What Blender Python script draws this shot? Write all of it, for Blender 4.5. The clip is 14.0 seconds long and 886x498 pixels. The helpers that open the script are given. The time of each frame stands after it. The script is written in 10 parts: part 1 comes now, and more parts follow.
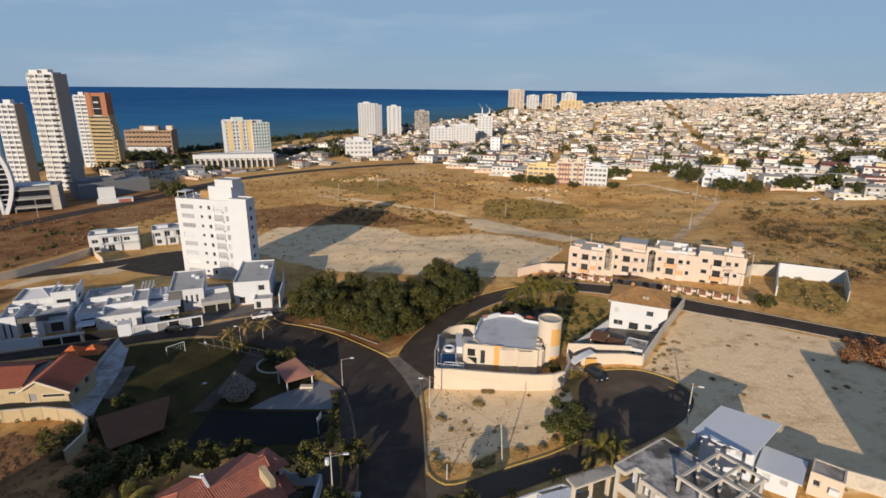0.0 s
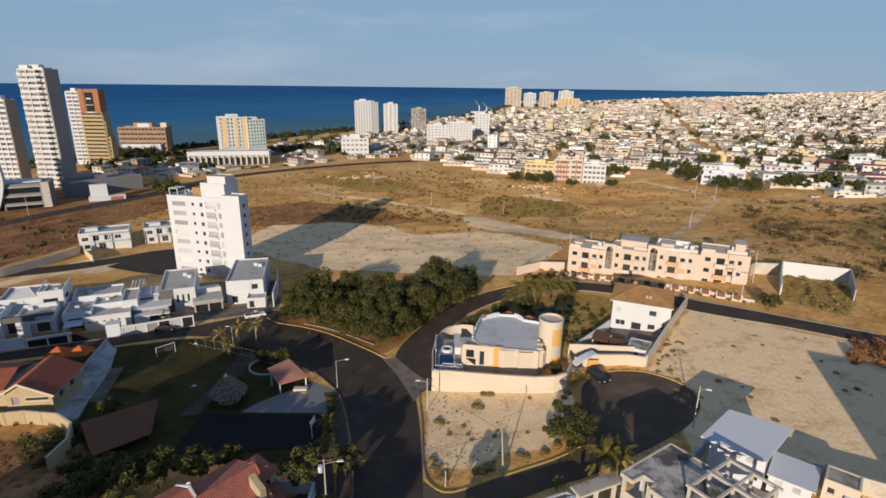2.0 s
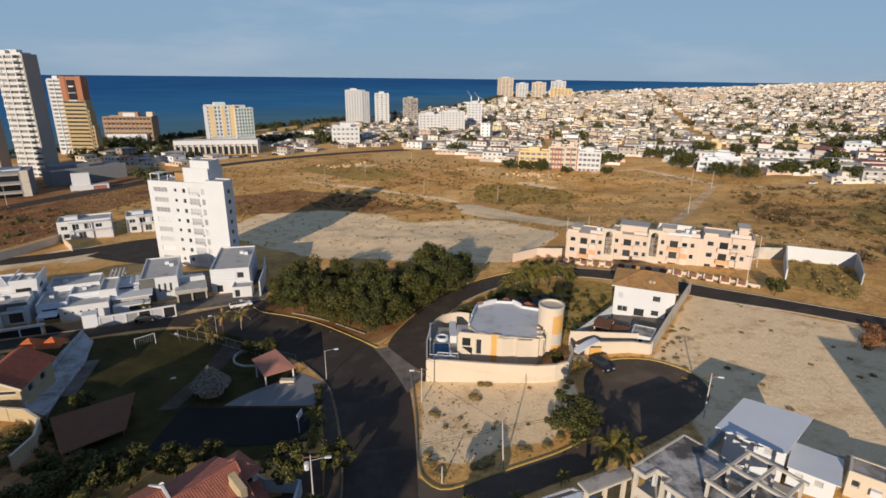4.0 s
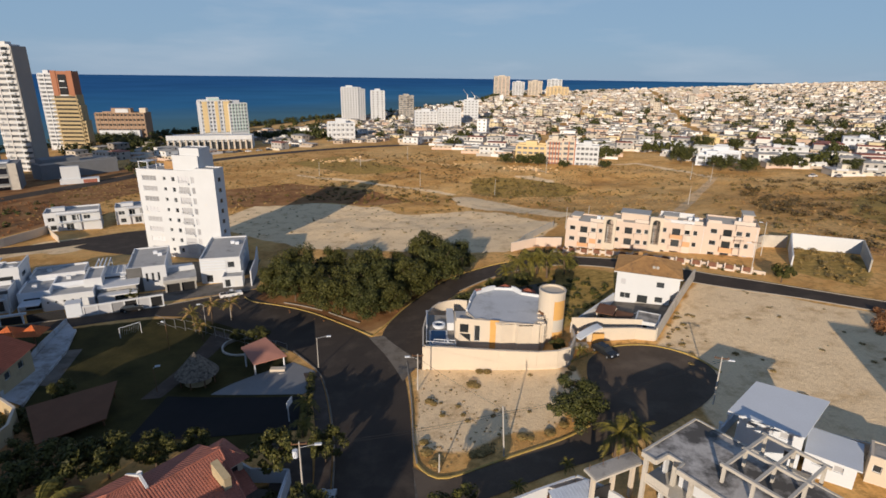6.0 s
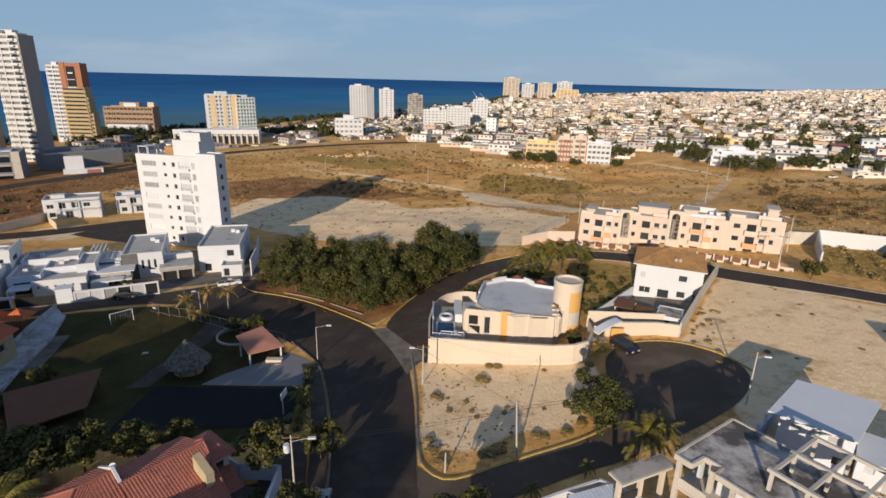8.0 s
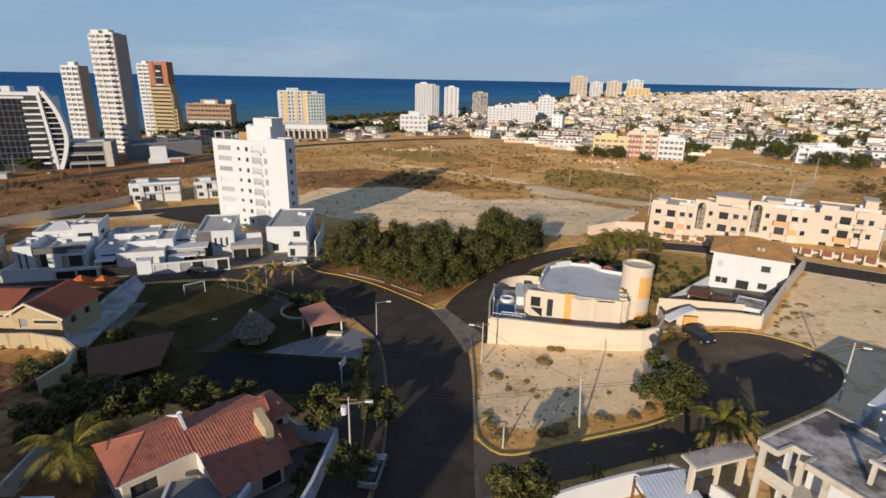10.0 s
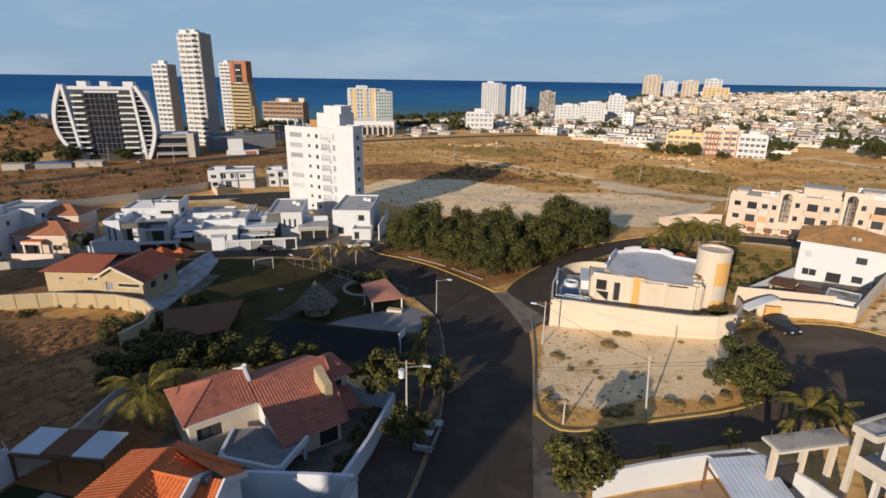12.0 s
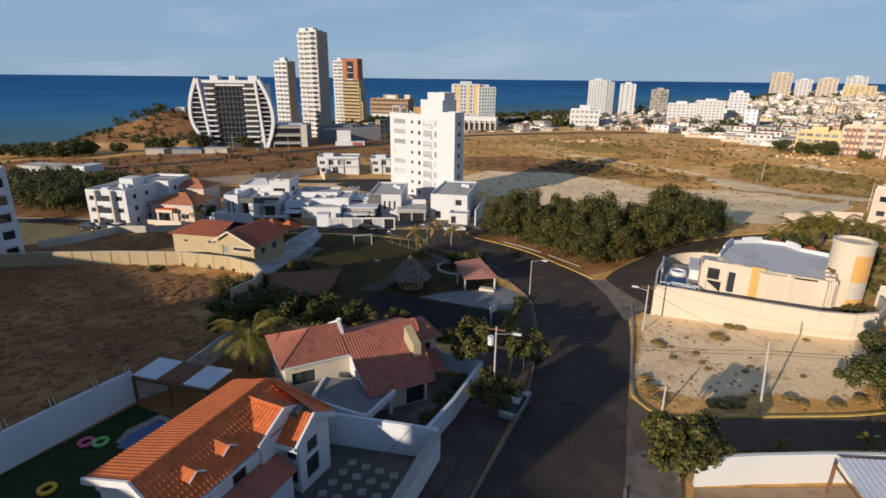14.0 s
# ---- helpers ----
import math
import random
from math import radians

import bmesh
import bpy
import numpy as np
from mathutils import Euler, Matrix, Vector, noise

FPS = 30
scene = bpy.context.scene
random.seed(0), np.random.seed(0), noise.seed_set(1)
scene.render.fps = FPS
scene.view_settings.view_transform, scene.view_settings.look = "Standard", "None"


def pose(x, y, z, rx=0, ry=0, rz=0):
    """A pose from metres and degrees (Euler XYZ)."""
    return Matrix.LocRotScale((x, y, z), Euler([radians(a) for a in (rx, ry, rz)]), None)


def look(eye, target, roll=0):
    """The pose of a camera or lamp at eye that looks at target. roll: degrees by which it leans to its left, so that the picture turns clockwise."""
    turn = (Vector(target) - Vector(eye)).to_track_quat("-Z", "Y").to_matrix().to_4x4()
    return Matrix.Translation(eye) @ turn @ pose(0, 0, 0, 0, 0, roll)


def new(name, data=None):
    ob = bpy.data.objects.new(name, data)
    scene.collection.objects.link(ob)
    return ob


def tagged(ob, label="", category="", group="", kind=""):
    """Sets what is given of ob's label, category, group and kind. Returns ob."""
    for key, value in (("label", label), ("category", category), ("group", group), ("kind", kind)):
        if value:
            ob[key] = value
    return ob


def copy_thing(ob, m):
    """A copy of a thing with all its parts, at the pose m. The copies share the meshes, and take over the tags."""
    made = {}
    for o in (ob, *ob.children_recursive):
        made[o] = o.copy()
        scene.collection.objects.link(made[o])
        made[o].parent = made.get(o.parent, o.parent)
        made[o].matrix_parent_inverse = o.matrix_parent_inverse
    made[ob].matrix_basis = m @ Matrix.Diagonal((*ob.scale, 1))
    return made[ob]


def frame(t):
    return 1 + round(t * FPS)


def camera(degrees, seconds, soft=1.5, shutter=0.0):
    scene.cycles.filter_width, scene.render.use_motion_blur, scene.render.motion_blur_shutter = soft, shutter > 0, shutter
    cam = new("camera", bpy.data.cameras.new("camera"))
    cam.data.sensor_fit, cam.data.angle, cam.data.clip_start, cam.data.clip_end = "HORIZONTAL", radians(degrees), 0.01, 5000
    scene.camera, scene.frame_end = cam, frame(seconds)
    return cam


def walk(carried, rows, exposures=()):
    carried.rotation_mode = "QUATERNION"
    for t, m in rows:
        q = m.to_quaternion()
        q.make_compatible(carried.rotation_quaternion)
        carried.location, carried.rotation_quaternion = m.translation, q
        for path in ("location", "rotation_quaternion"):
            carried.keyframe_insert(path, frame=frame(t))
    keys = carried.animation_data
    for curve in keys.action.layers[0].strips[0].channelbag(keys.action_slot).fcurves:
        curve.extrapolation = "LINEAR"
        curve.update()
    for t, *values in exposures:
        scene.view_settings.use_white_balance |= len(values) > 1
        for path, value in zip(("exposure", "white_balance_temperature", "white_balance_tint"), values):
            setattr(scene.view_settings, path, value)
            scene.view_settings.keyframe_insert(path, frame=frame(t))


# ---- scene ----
cam = camera(79.6, 14.0, soft=1.62)
PATH = [
    (0.0, pose(0.00, -0.00, 57.00, 72.92, -0.56, 0.17)),
    (0.5, pose(0.01, -0.03, 57.19, 72.68, -0.46, 0.23)),
    (1.0, pose(0.04, 0.25, 57.20, 72.37, -0.52, 0.29)),
    (1.5, pose(0.04, 1.37, 56.72, 72.72, -0.46, 0.09)),
    (2.0, pose(-0.23, 2.97, 56.04, 72.73, -0.67, -0.17)),
    (2.5, pose(-0.28, 4.69, 55.22, 72.58, -0.55, -0.62)),
    (3.0, pose(-0.43, 6.09, 54.48, 72.50, -0.63, -0.96)),
    (3.5, pose(-0.51, 7.18, 53.71, 72.29, -0.58, -1.12)),
    (4.0, pose(-0.53, 7.69, 52.81, 71.90, -0.64, -1.04)),
    (6.5, pose(-0.50, 11.61, 47.69, 71.93, -0.88, -1.62)),
    (6.8, pose(-0.47, 12.57, 47.01, 71.74, -1.03, -1.70)),
    (7.0, pose(-0.49, 13.30, 46.54, 72.28, -0.63, -1.96)),
    (7.2, pose(-0.52, 14.08, 46.09, 72.21, -0.97, -1.96)),
    (9.3, pose(-1.10, 15.36, 41.62, 72.16, -1.22, 3.65)),
    (9.5, pose(-1.04, 15.40, 41.26, 72.08, -1.13, 4.43)),
    (10.0, pose(-1.01, 15.42, 40.33, 72.15, -1.08, 6.20)),
    (10.5, pose(-1.06, 15.35, 39.23, 72.01, -1.03, 7.91)),
    (11.0, pose(-1.07, 15.32, 38.30, 72.16, -1.02, 9.67)),
    (11.5, pose(-1.07, 15.31, 37.40, 72.18, -0.91, 11.38)),
    (12.0, pose(-1.06, 15.28, 36.42, 72.24, -0.81, 13.05)),
    (12.5, pose(-1.13, 15.29, 35.44, 72.19, -0.87, 14.65)),
    (13.0, pose(-1.10, 15.28, 34.39, 72.28, -0.84, 16.31)),
    (13.5, pose(-1.01, 15.25, 33.50, 72.21, -0.71, 17.92)),
    (13.8, pose(-1.00, 15.25, 32.96, 72.19, -0.66, 19.20)),
    (13.9, pose(-0.99, 15.26, 32.78, 72.17, -0.63, 21.55)),
    (14.0, pose(-0.98, 15.26, 32.60, 72.16, -0.60, 23.73)),
]
walk(cam, PATH, exposures=((0.0, 0.16), (4.0, 0.14), (7.2, 0.18), (10.0, 0.22), (14.0, 0.26)))

# ---- light ----
SUN_TO = Vector((-0.315, -0.949, math.tan(radians(14.5)))).normalized()
world = bpy.data.worlds.new("sky")
scene.world = world
world.use_nodes = True
wn, wl = world.node_tree.nodes, world.node_tree.links
sky = wn.new("ShaderNodeTexSky")
sky.sky_type = "NISHITA"
sky.sun_disc = False
sky.sun_elevation = radians(14.5)
sky.sun_rotation = radians(198.4)
sky.altitude = 30
sky.air_density, sky.dust_density, sky.ozone_density = 1.0, 0.25, 2.5
tex = wn.new("ShaderNodeTexCoord")
stretch = wn.new("ShaderNodeMapping")
stretch.inputs["Scale"].default_value = (1.2, 1.2, 7.0)
cloud = wn.new("ShaderNodeTexNoise")
cloud.inputs["Scale"].default_value = 2.2
cloud.inputs["Detail"].default_value = 7
cloud.inputs["Roughness"].default_value = 0.55
ramp = wn.new("ShaderNodeValToRGB")
ramp.color_ramp.elements[0].position = 0.50
ramp.color_ramp.elements[1].position = 0.78
ramp.color_ramp.elements[1].color = (0.6, 0.6, 0.6, 1)
mix = wn.new("ShaderNodeMixRGB")
mix.inputs["Color2"].default_value = (4.2, 4.9, 5.8, 1)
sepz = wn.new("ShaderNodeSeparateXYZ")
haze = wn.new("ShaderNodeValToRGB")
for pos, c in ((0.0, (2.4, 3.5, 4.85)), (0.06, (2.2, 3.42, 4.95)), (0.2, (2.1, 3.3, 4.9)), (0.36, (1.05, 1.7, 3.0)), (1.0, (0.72, 1.1, 2.0))):
    el = haze.color_ramp.elements.new(pos) if 0 < pos < 1 else haze.color_ramp.elements[-int(pos)]
    el.color = (c[0] / 6, c[1] / 6, c[2] / 6, 1)
lift = wn.new("ShaderNodeVectorMath")
lift.operation = "SCALE"
lift.inputs["Scale"].default_value = 6.0
soft = wn.new("ShaderNodeMixRGB")
soft.inputs["Fac"].default_value = 0.93
wl.new(tex.outputs["Generated"], sepz.inputs[0])
wl.new(sepz.outputs["Z"], haze.inputs["Fac"])
wl.new(haze.outputs["Color"], lift.inputs[0])
wl.new(sky.outputs["Color"], soft.inputs["Color1"])
wl.new(lift.outputs[0], soft.inputs["Color2"])
wl.new(tex.outputs["Generated"], stretch.inputs["Vector"])
wl.new(stretch.outputs["Vector"], cloud.inputs["Vector"])
wl.new(cloud.outputs["Fac"], ramp.inputs["Fac"])
wl.new(ramp.outputs["Color"], mix.inputs["Fac"])
wl.new(soft.outputs["Color"], mix.inputs["Color1"])
wl.new(mix.outputs["Color"], wn["Background"].inputs["Color"])
wn["Background"].inputs["Strength"].default_value = 0.1

sun = new("sun", bpy.data.lights.new("sun", "SUN"))
sun.data.energy = 4.4
sun.data.angle = radians(0.5)
sun.data.color = (1.0, 0.83, 0.64)
sun.matrix_world = look(SUN_TO * 400, (0, 0, 0))

# ---- small helpers ----
def part(name, bm, material, parent, label=""):
    """Links a bmesh as one mesh object under a thing or under a part."""
    bmesh.ops.remove_doubles(bm, verts=bm.verts, dist=0.0005)
    me = bpy.data.meshes.new(name)
    bm.to_mesh(me)
    bm.free()
    me.materials.append(material)
    ob = new(name, me)
    ob.parent = parent
    return tagged(ob, label)


def same(name, ob, m, parent):
    """Another object on the mesh of ob, at the pose m under parent."""
    twin = new(name, ob.data)
    twin.parent = parent
    twin.matrix_basis = m
    return twin


def sheet(name, verts, faces, material, parent=None, smooth=False):
    me = bpy.data.meshes.new(name)
    me.from_pydata(verts, [], faces)
    me.materials.append(material)
    if smooth:
        me.polygons.foreach_set("use_smooth", [True] * len(me.polygons))
    me.update()
    ob = new(name, me)
    ob.parent = parent
    return ob


def thing(name, x, y, z, turn, label, category, group="", kind=""):
    """An empty at the base of a thing, turned by so many degrees."""
    ob = new(name)
    ob.matrix_basis = pose(x, y, z, 0, 0, turn)
    return tagged(ob, label, category, group, kind)


def box(bm, x0, y0, z0, x1, y1, z1):
    v = [bm.verts.new(p) for p in ((x0, y0, z0), (x1, y0, z0), (x1, y1, z0), (x0, y1, z0), (x0, y0, z1), (x1, y0, z1), (x1, y1, z1), (x0, y1, z1))]
    for f in ((0, 3, 2, 1), (4, 5, 6, 7), (0, 1, 5, 4), (1, 2, 6, 5), (2, 3, 7, 6), (3, 0, 4, 7)):
        bm.faces.new([v[i] for i in f])
    return v


def boxes(*rows):
    bm = bmesh.new()
    for r in rows:
        box(bm, *r)
    return bm


def prism(bm, outline, z0, z1):
    """A solid on a flat outline that runs against the clock; z0 and z1 may be lists."""
    n = len(outline)
    lo = z0 if isinstance(z0, (list, tuple)) else [z0] * n
    hi = z1 if isinstance(z1, (list, tuple)) else [z1] * n
    a = [bm.verts.new((p[0], p[1], lo[i])) for i, p in enumerate(outline)]
    b = [bm.verts.new((p[0], p[1], hi[i])) for i, p in enumerate(outline)]
    bm.faces.new(a[::-1])
    bm.faces.new(b)
    for i in range(n):
        j = (i + 1) % n
        bm.faces.new((a[i], a[j], b[j], b[i]))


def tube(bm, p, q, r0, r1, sides=8):
    """A tapered round bar from p to q."""
    p, q = Vector(p), Vector(q)
    axis = (q - p).normalized()
    s = axis.orthogonal().normalized()
    t = axis.cross(s)
    rings = []
    for c, r in ((p, r0), (q, r1)):
        rings.append([bm.verts.new(c + (s * math.cos(k * math.tau / sides) + t * math.sin(k * math.tau / sides)) * r) for k in range(sides)])
    for k in range(sides):
        j = (k + 1) % sides
        bm.faces.new((rings[0][k], rings[0][j], rings[1][j], rings[1][k]))
    bm.faces.new(rings[0][::-1])
    bm.faces.new(rings[1])


# ---- materials ----
def mat(name, base, rough=0.85, var=0.18, scale=0.6, fine=9.0, bump=0.15, metal=0.0, dirt=None, dirt_at=0.62, random_tint=0.0, spec=0.3):
    """A painted, mineral or metal surface: a broad and a fine variation, stains and a fine relief."""
    m = bpy.data.materials.new(name)
    m.use_nodes = True
    n, l = m.node_tree.nodes, m.node_tree.links
    p = n["Principled BSDF"]
    p.inputs["Roughness"].default_value = rough
    p.inputs["Metallic"].default_value = metal
    p.inputs["Specular IOR Level"].default_value = spec
    geo = n.new("ShaderNodeNewGeometry")
    a = n.new("ShaderNodeTexNoise")
    a.inputs["Scale"].default_value = scale
    a.inputs["Detail"].default_value = 6
    b = n.new("ShaderNodeTexNoise")
    b.inputs["Scale"].default_value = fine
    b.inputs["Detail"].default_value = 4
    for t in (a, b):
        l.new(geo.outputs["Position"], t.inputs["Vector"])
    add = n.new("ShaderNodeMath")
    add.operation = "ADD"
    l.new(a.outputs["Fac"], add.inputs[0])
    l.new(b.outputs["Fac"], add.inputs[1])
    rng = n.new("ShaderNodeMapRange")
    rng.inputs["From Min"].default_value, rng.inputs["From Max"].default_value = 0.6, 1.4
    rng.inputs["To Min"].default_value, rng.inputs["To Max"].default_value = 1 - var, 1 + var
    l.new(add.outputs[0], rng.inputs["Value"])
    scl = n.new("ShaderNodeVectorMath")
    scl.operation = "SCALE"
    scl.inputs[0].default_value = base[:3]
    l.new(rng.outputs[0], scl.inputs["Scale"])
    colour = scl.outputs[0]
    if random_tint:
        info = n.new("ShaderNodeObjectInfo")
        hsv = n.new("ShaderNodeHueSaturation")
        r2 = n.new("ShaderNodeMapRange")
        r2.inputs["To Min"].default_value, r2.inputs["To Max"].default_value = 1 - random_tint, 1 + random_tint
        l.new(info.outputs["Random"], r2.inputs["Value"])
        l.new(r2.outputs[0], hsv.inputs["Value"])
        l.new(colour, hsv.inputs["Color"])
        colour = hsv.outputs[0]
    if dirt:
        c = n.new("ShaderNodeTexNoise")
        c.inputs["Scale"].default_value = scale * 0.8
        c.inputs["Detail"].default_value = 8
        c.inputs["Roughness"].default_value = 0.65
        l.new(geo.outputs["Position"], c.inputs["Vector"])
        r = n.new("ShaderNodeMapRange")
        r.inputs["From Min"].default_value, r.inputs["From Max"].default_value = dirt_at - 0.08, dirt_at + 0.08
        l.new(c.outputs["Fac"], r.inputs["Value"])
        mx = n.new("ShaderNodeMixRGB")
        mx.inputs["Color2"].default_value = (*dirt[:3], 1)
        l.new(r.outputs[0], mx.inputs["Fac"])
        l.new(colour, mx.inputs["Color1"])
        colour = mx.outputs[0]
    l.new(colour, p.inputs["Base Color"])
    if bump:
        bu = n.new("ShaderNodeBump")
        bu.inputs["Strength"].default_value = bump
        bu.inputs["Distance"].default_value = 0.05
        l.new(b.outputs["Fac"], bu.inputs["Height"])
        l.new(bu.outputs[0], p.inputs["Normal"])
    return m


WHITE = mat("white_render", (0.58, 0.605, 0.64), 0.8, 0.05, 0.25, 6, 0.08, dirt=(0.62, 0.60, 0.56), dirt_at=0.68)
WHITE_B = mat("bluish_white_paint", (0.60, 0.645, 0.71), 0.75, 0.06, 0.3, 6, 0.06, dirt=(0.55, 0.57, 0.6), dirt_at=0.68)
CREAM = mat("cream_render", (0.58, 0.51, 0.42), 0.85, 0.06, 0.25, 6, 0.1, dirt=(0.66, 0.58, 0.46), dirt_at=0.68)
OCHRE = mat("ochre_render", (0.62, 0.36, 0.12), 0.85, 0.1, 0.5, 6, 0.1)
YELLOW_W = mat("pale_yellow_render", (0.44, 0.36, 0.23), 0.85, 0.08, 0.4, 6, 0.1, dirt=(0.32, 0.26, 0.17), dirt_at=0.66)
PEACH = mat("peach_render", (0.59, 0.485, 0.41), 0.85, 0.06, 0.3, 6, 0.1, dirt=(0.5, 0.34, 0.28), dirt_at=0.68)
PEACH_L = mat("pale_peach_render", (0.62, 0.54, 0.475), 0.85, 0.06, 0.3, 6, 0.1, dirt=(0.5, 0.4, 0.34), dirt_at=0.68)
PEACH_O = mat("orange_peach_render", (0.64, 0.36, 0.20), 0.85, 0.06, 0.3, 6, 0.1)
PINK = mat("pink_roof_sheet", (0.42, 0.20, 0.15), 0.8, 0.12, 0.5, 8, 0.1)
GREY = mat("grey_render", (0.36, 0.35, 0.33), 0.85, 0.12, 0.5, 6, 0.12)
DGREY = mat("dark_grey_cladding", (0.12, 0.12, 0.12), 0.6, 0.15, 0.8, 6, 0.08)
CONC = mat("bare_concrete", (0.42, 0.39, 0.35), 0.9, 0.15, 0.4, 5, 0.25, dirt=(0.14, 0.13, 0.12), dirt_at=0.56)
STAINED = mat("stained_concrete_slab", (0.50, 0.48, 0.46), 0.9, 0.15, 0.35, 5, 0.25, dirt=(0.10, 0.095, 0.09), dirt_at=0.5)
CONC_L = mat("light_concrete", (0.50, 0.47, 0.42), 0.9, 0.12, 0.4, 5, 0.2, dirt=(0.3, 0.28, 0.25), dirt_at=0.64)
ROOF_P = mat("pale_roof_coating", (0.52, 0.54, 0.57), 0.85, 0.1, 0.3, 4, 0.15, dirt=(0.34, 0.35, 0.36), dirt_at=0.62)
ROOF_G = mat("flat_roof_screed", (0.40, 0.40, 0.40), 0.9, 0.12, 0.3, 4, 0.2, dirt=(0.20, 0.20, 0.20), dirt_at=0.63)
TILE_R = mat("red_clay_tile", (0.345, 0.13, 0.092), 0.75, 0.2, 1.2, 14, 0.2, dirt=(0.24, 0.10, 0.075), dirt_at=0.6, random_tint=0.15)
TILE_O = mat("orange_clay_tile", (0.62, 0.17, 0.055), 0.75, 0.22, 1.2, 14, 0.2, dirt=(0.42, 0.12, 0.045), dirt_at=0.6, random_tint=0.15)
TILE_S = mat("salmon_clay_tile", (0.45, 0.19, 0.10), 0.8, 0.2, 1.2, 14, 0.2)
TILE_D = mat("dark_clay_tile", (0.31, 0.10, 0.06), 0.75, 0.25, 1.2, 14, 0.2)
TILE_B = mat("brown_clay_tile", (0.36, 0.21, 0.09), 0.8, 0.25, 0.9, 12, 0.25, dirt=(0.16, 0.1, 0.06), dirt_at=0.62)
ROOF_BR = mat("brown_sheet_roof", (0.17, 0.078, 0.042), 0.8, 0.2, 0.5, 8, 0.15)
ASPHALT = mat("worn_asphalt", (0.054, 0.042, 0.034), 0.9, 0.24, 0.25, 6, 0.25, dirt=(0.085, 0.067, 0.052), dirt_at=0.6)
# lighter than ASPHALT: dust, plus the side street's sunlight put into the colour
DUSTY_SUNLIT = mat("dusty_sunlit_asphalt", (0.098, 0.074, 0.055), 0.9, 0.22, 0.2, 6, 0.2, dirt=(0.14, 0.108, 0.08), dirt_at=0.58)
WALK = mat("brown_worn_pavement", (0.075, 0.056, 0.046), 0.9, 0.22, 0.5, 7, 0.2, dirt=(0.11, 0.09, 0.075), dirt_at=0.58)
COURT = mat("dark_shade_netting", (0.012, 0.012, 0.014), 0.95, 0.2, 0.5, 10, 0.1)
PAVE = mat("pale_paving", (0.30, 0.28, 0.25), 0.9, 0.15, 0.5, 5, 0.2, dirt=(0.18, 0.16, 0.14), dirt_at=0.6)
GRAVEL = mat("tan_gravel", (0.74, 0.50, 0.27), 0.95, 0.2, 0.4, 5, 0.3, dirt=(0.42, 0.28, 0.14), dirt_at=0.56)
KERB_Y = mat("yellow_kerb_paint", (0.46, 0.32, 0.09), 0.8, 0.25, 1.5, 9, 0.15, dirt=(0.35, 0.28, 0.15), dirt_at=0.6)
YARD = mat("grey_yard_paving", (0.165, 0.148, 0.13), 0.9, 0.25, 0.4, 5, 0.25, dirt=(0.10, 0.09, 0.075), dirt_at=0.55)
GUTTER = mat("worn_gutter_concrete", (0.20, 0.175, 0.145), 0.9, 0.2, 0.6, 7, 0.2, dirt=(0.12, 0.10, 0.08), dirt_at=0.56)
KERB_C = mat("kerb_concrete", (0.27, 0.245, 0.21), 0.9, 0.2, 1.0, 8, 0.2)
PLAZA = mat("pale_plaza_concrete", (0.22, 0.225, 0.235), 0.9, 0.12, 0.4, 6, 0.15, dirt=(0.24, 0.24, 0.24), dirt_at=0.6)
BANK = mat("weathered_white_concrete", (0.44, 0.47, 0.51), 0.9, 0.14, 0.5, 7, 0.2, dirt=(0.26, 0.26, 0.25), dirt_at=0.54)
SHEET_B = mat("bluish_sheet_metal", (0.50, 0.56, 0.66), 0.5, 0.1, 0.6, 6, 0.05, dirt=(0.40, 0.45, 0.54), dirt_at=0.6)
TAN_YARD = mat("tan_packed_earth", (0.40, 0.28, 0.18), 0.95, 0.2, 0.5, 7, 0.3, dirt=(0.24, 0.17, 0.11), dirt_at=0.58)
GREY_D = mat("dark_roof_screed", (0.20, 0.205, 0.215), 0.9, 0.15, 0.4, 5, 0.15, dirt=(0.12, 0.12, 0.12), dirt_at=0.58)
STEEL = mat("galvanised_steel", (0.45, 0.46, 0.47), 0.45, 0.1, 1, 8, 0.03, metal=0.7)
BLACK = mat("black_metal", (0.02, 0.02, 0.022), 0.5, 0.2, 1, 8, 0.03)
WOOD = mat("brown_wood", (0.16, 0.085, 0.045), 0.7, 0.25, 1.0, 15, 0.15)
BARK = mat("bark", (0.12, 0.085, 0.06), 0.95, 0.3, 3, 20, 0.4)
THATCH = mat("dry_thatch", (0.24, 0.205, 0.165), 1.0, 0.5, 2.5, 20, 0.6, dirt=(0.07, 0.06, 0.05), dirt_at=0.55)
BRICK_P = mat("brown_brick_panel", (0.20, 0.095, 0.062), 0.85, 0.25, 1.5, 12, 0.3)
HALL_G = mat("blue_grey_render", (0.21, 0.22, 0.235), 0.85, 0.12, 0.3, 5, 0.1)
ORANGE = mat("burnt_orange_render", (0.33, 0.145, 0.085), 0.8, 0.08, 0.2, 4, 0.05)
GOLD = mat("sandy_yellow_render", (0.40, 0.32, 0.19), 0.8, 0.08, 0.2, 4, 0.05)
BLUE_T = mat("pool_tiles", (0.02, 0.10, 0.30), 0.3, 0.1, 1, 8, 0.02)


def leaf_mat(name, a, b, rough=0.6):
    m = bpy.data.materials.new(name)
    m.use_nodes = True
    n, l = m.node_tree.nodes, m.node_tree.links
    p = n["Principled BSDF"]
    p.inputs["Roughness"].default_value = rough
    p.inputs["Specular IOR Level"].default_value = 0.25
    g = n.new("ShaderNodeNewGeometry")
    r = n.new("ShaderNodeValToRGB")
    r.color_ramp.elements[0].color = (*a, 1)
    r.color_ramp.elements[1].color = (*b, 1)
    l.new(g.outputs["Random Per Island"], r.inputs["Fac"])
    l.new(r.outputs[0], p.inputs["Base Color"])
    return m


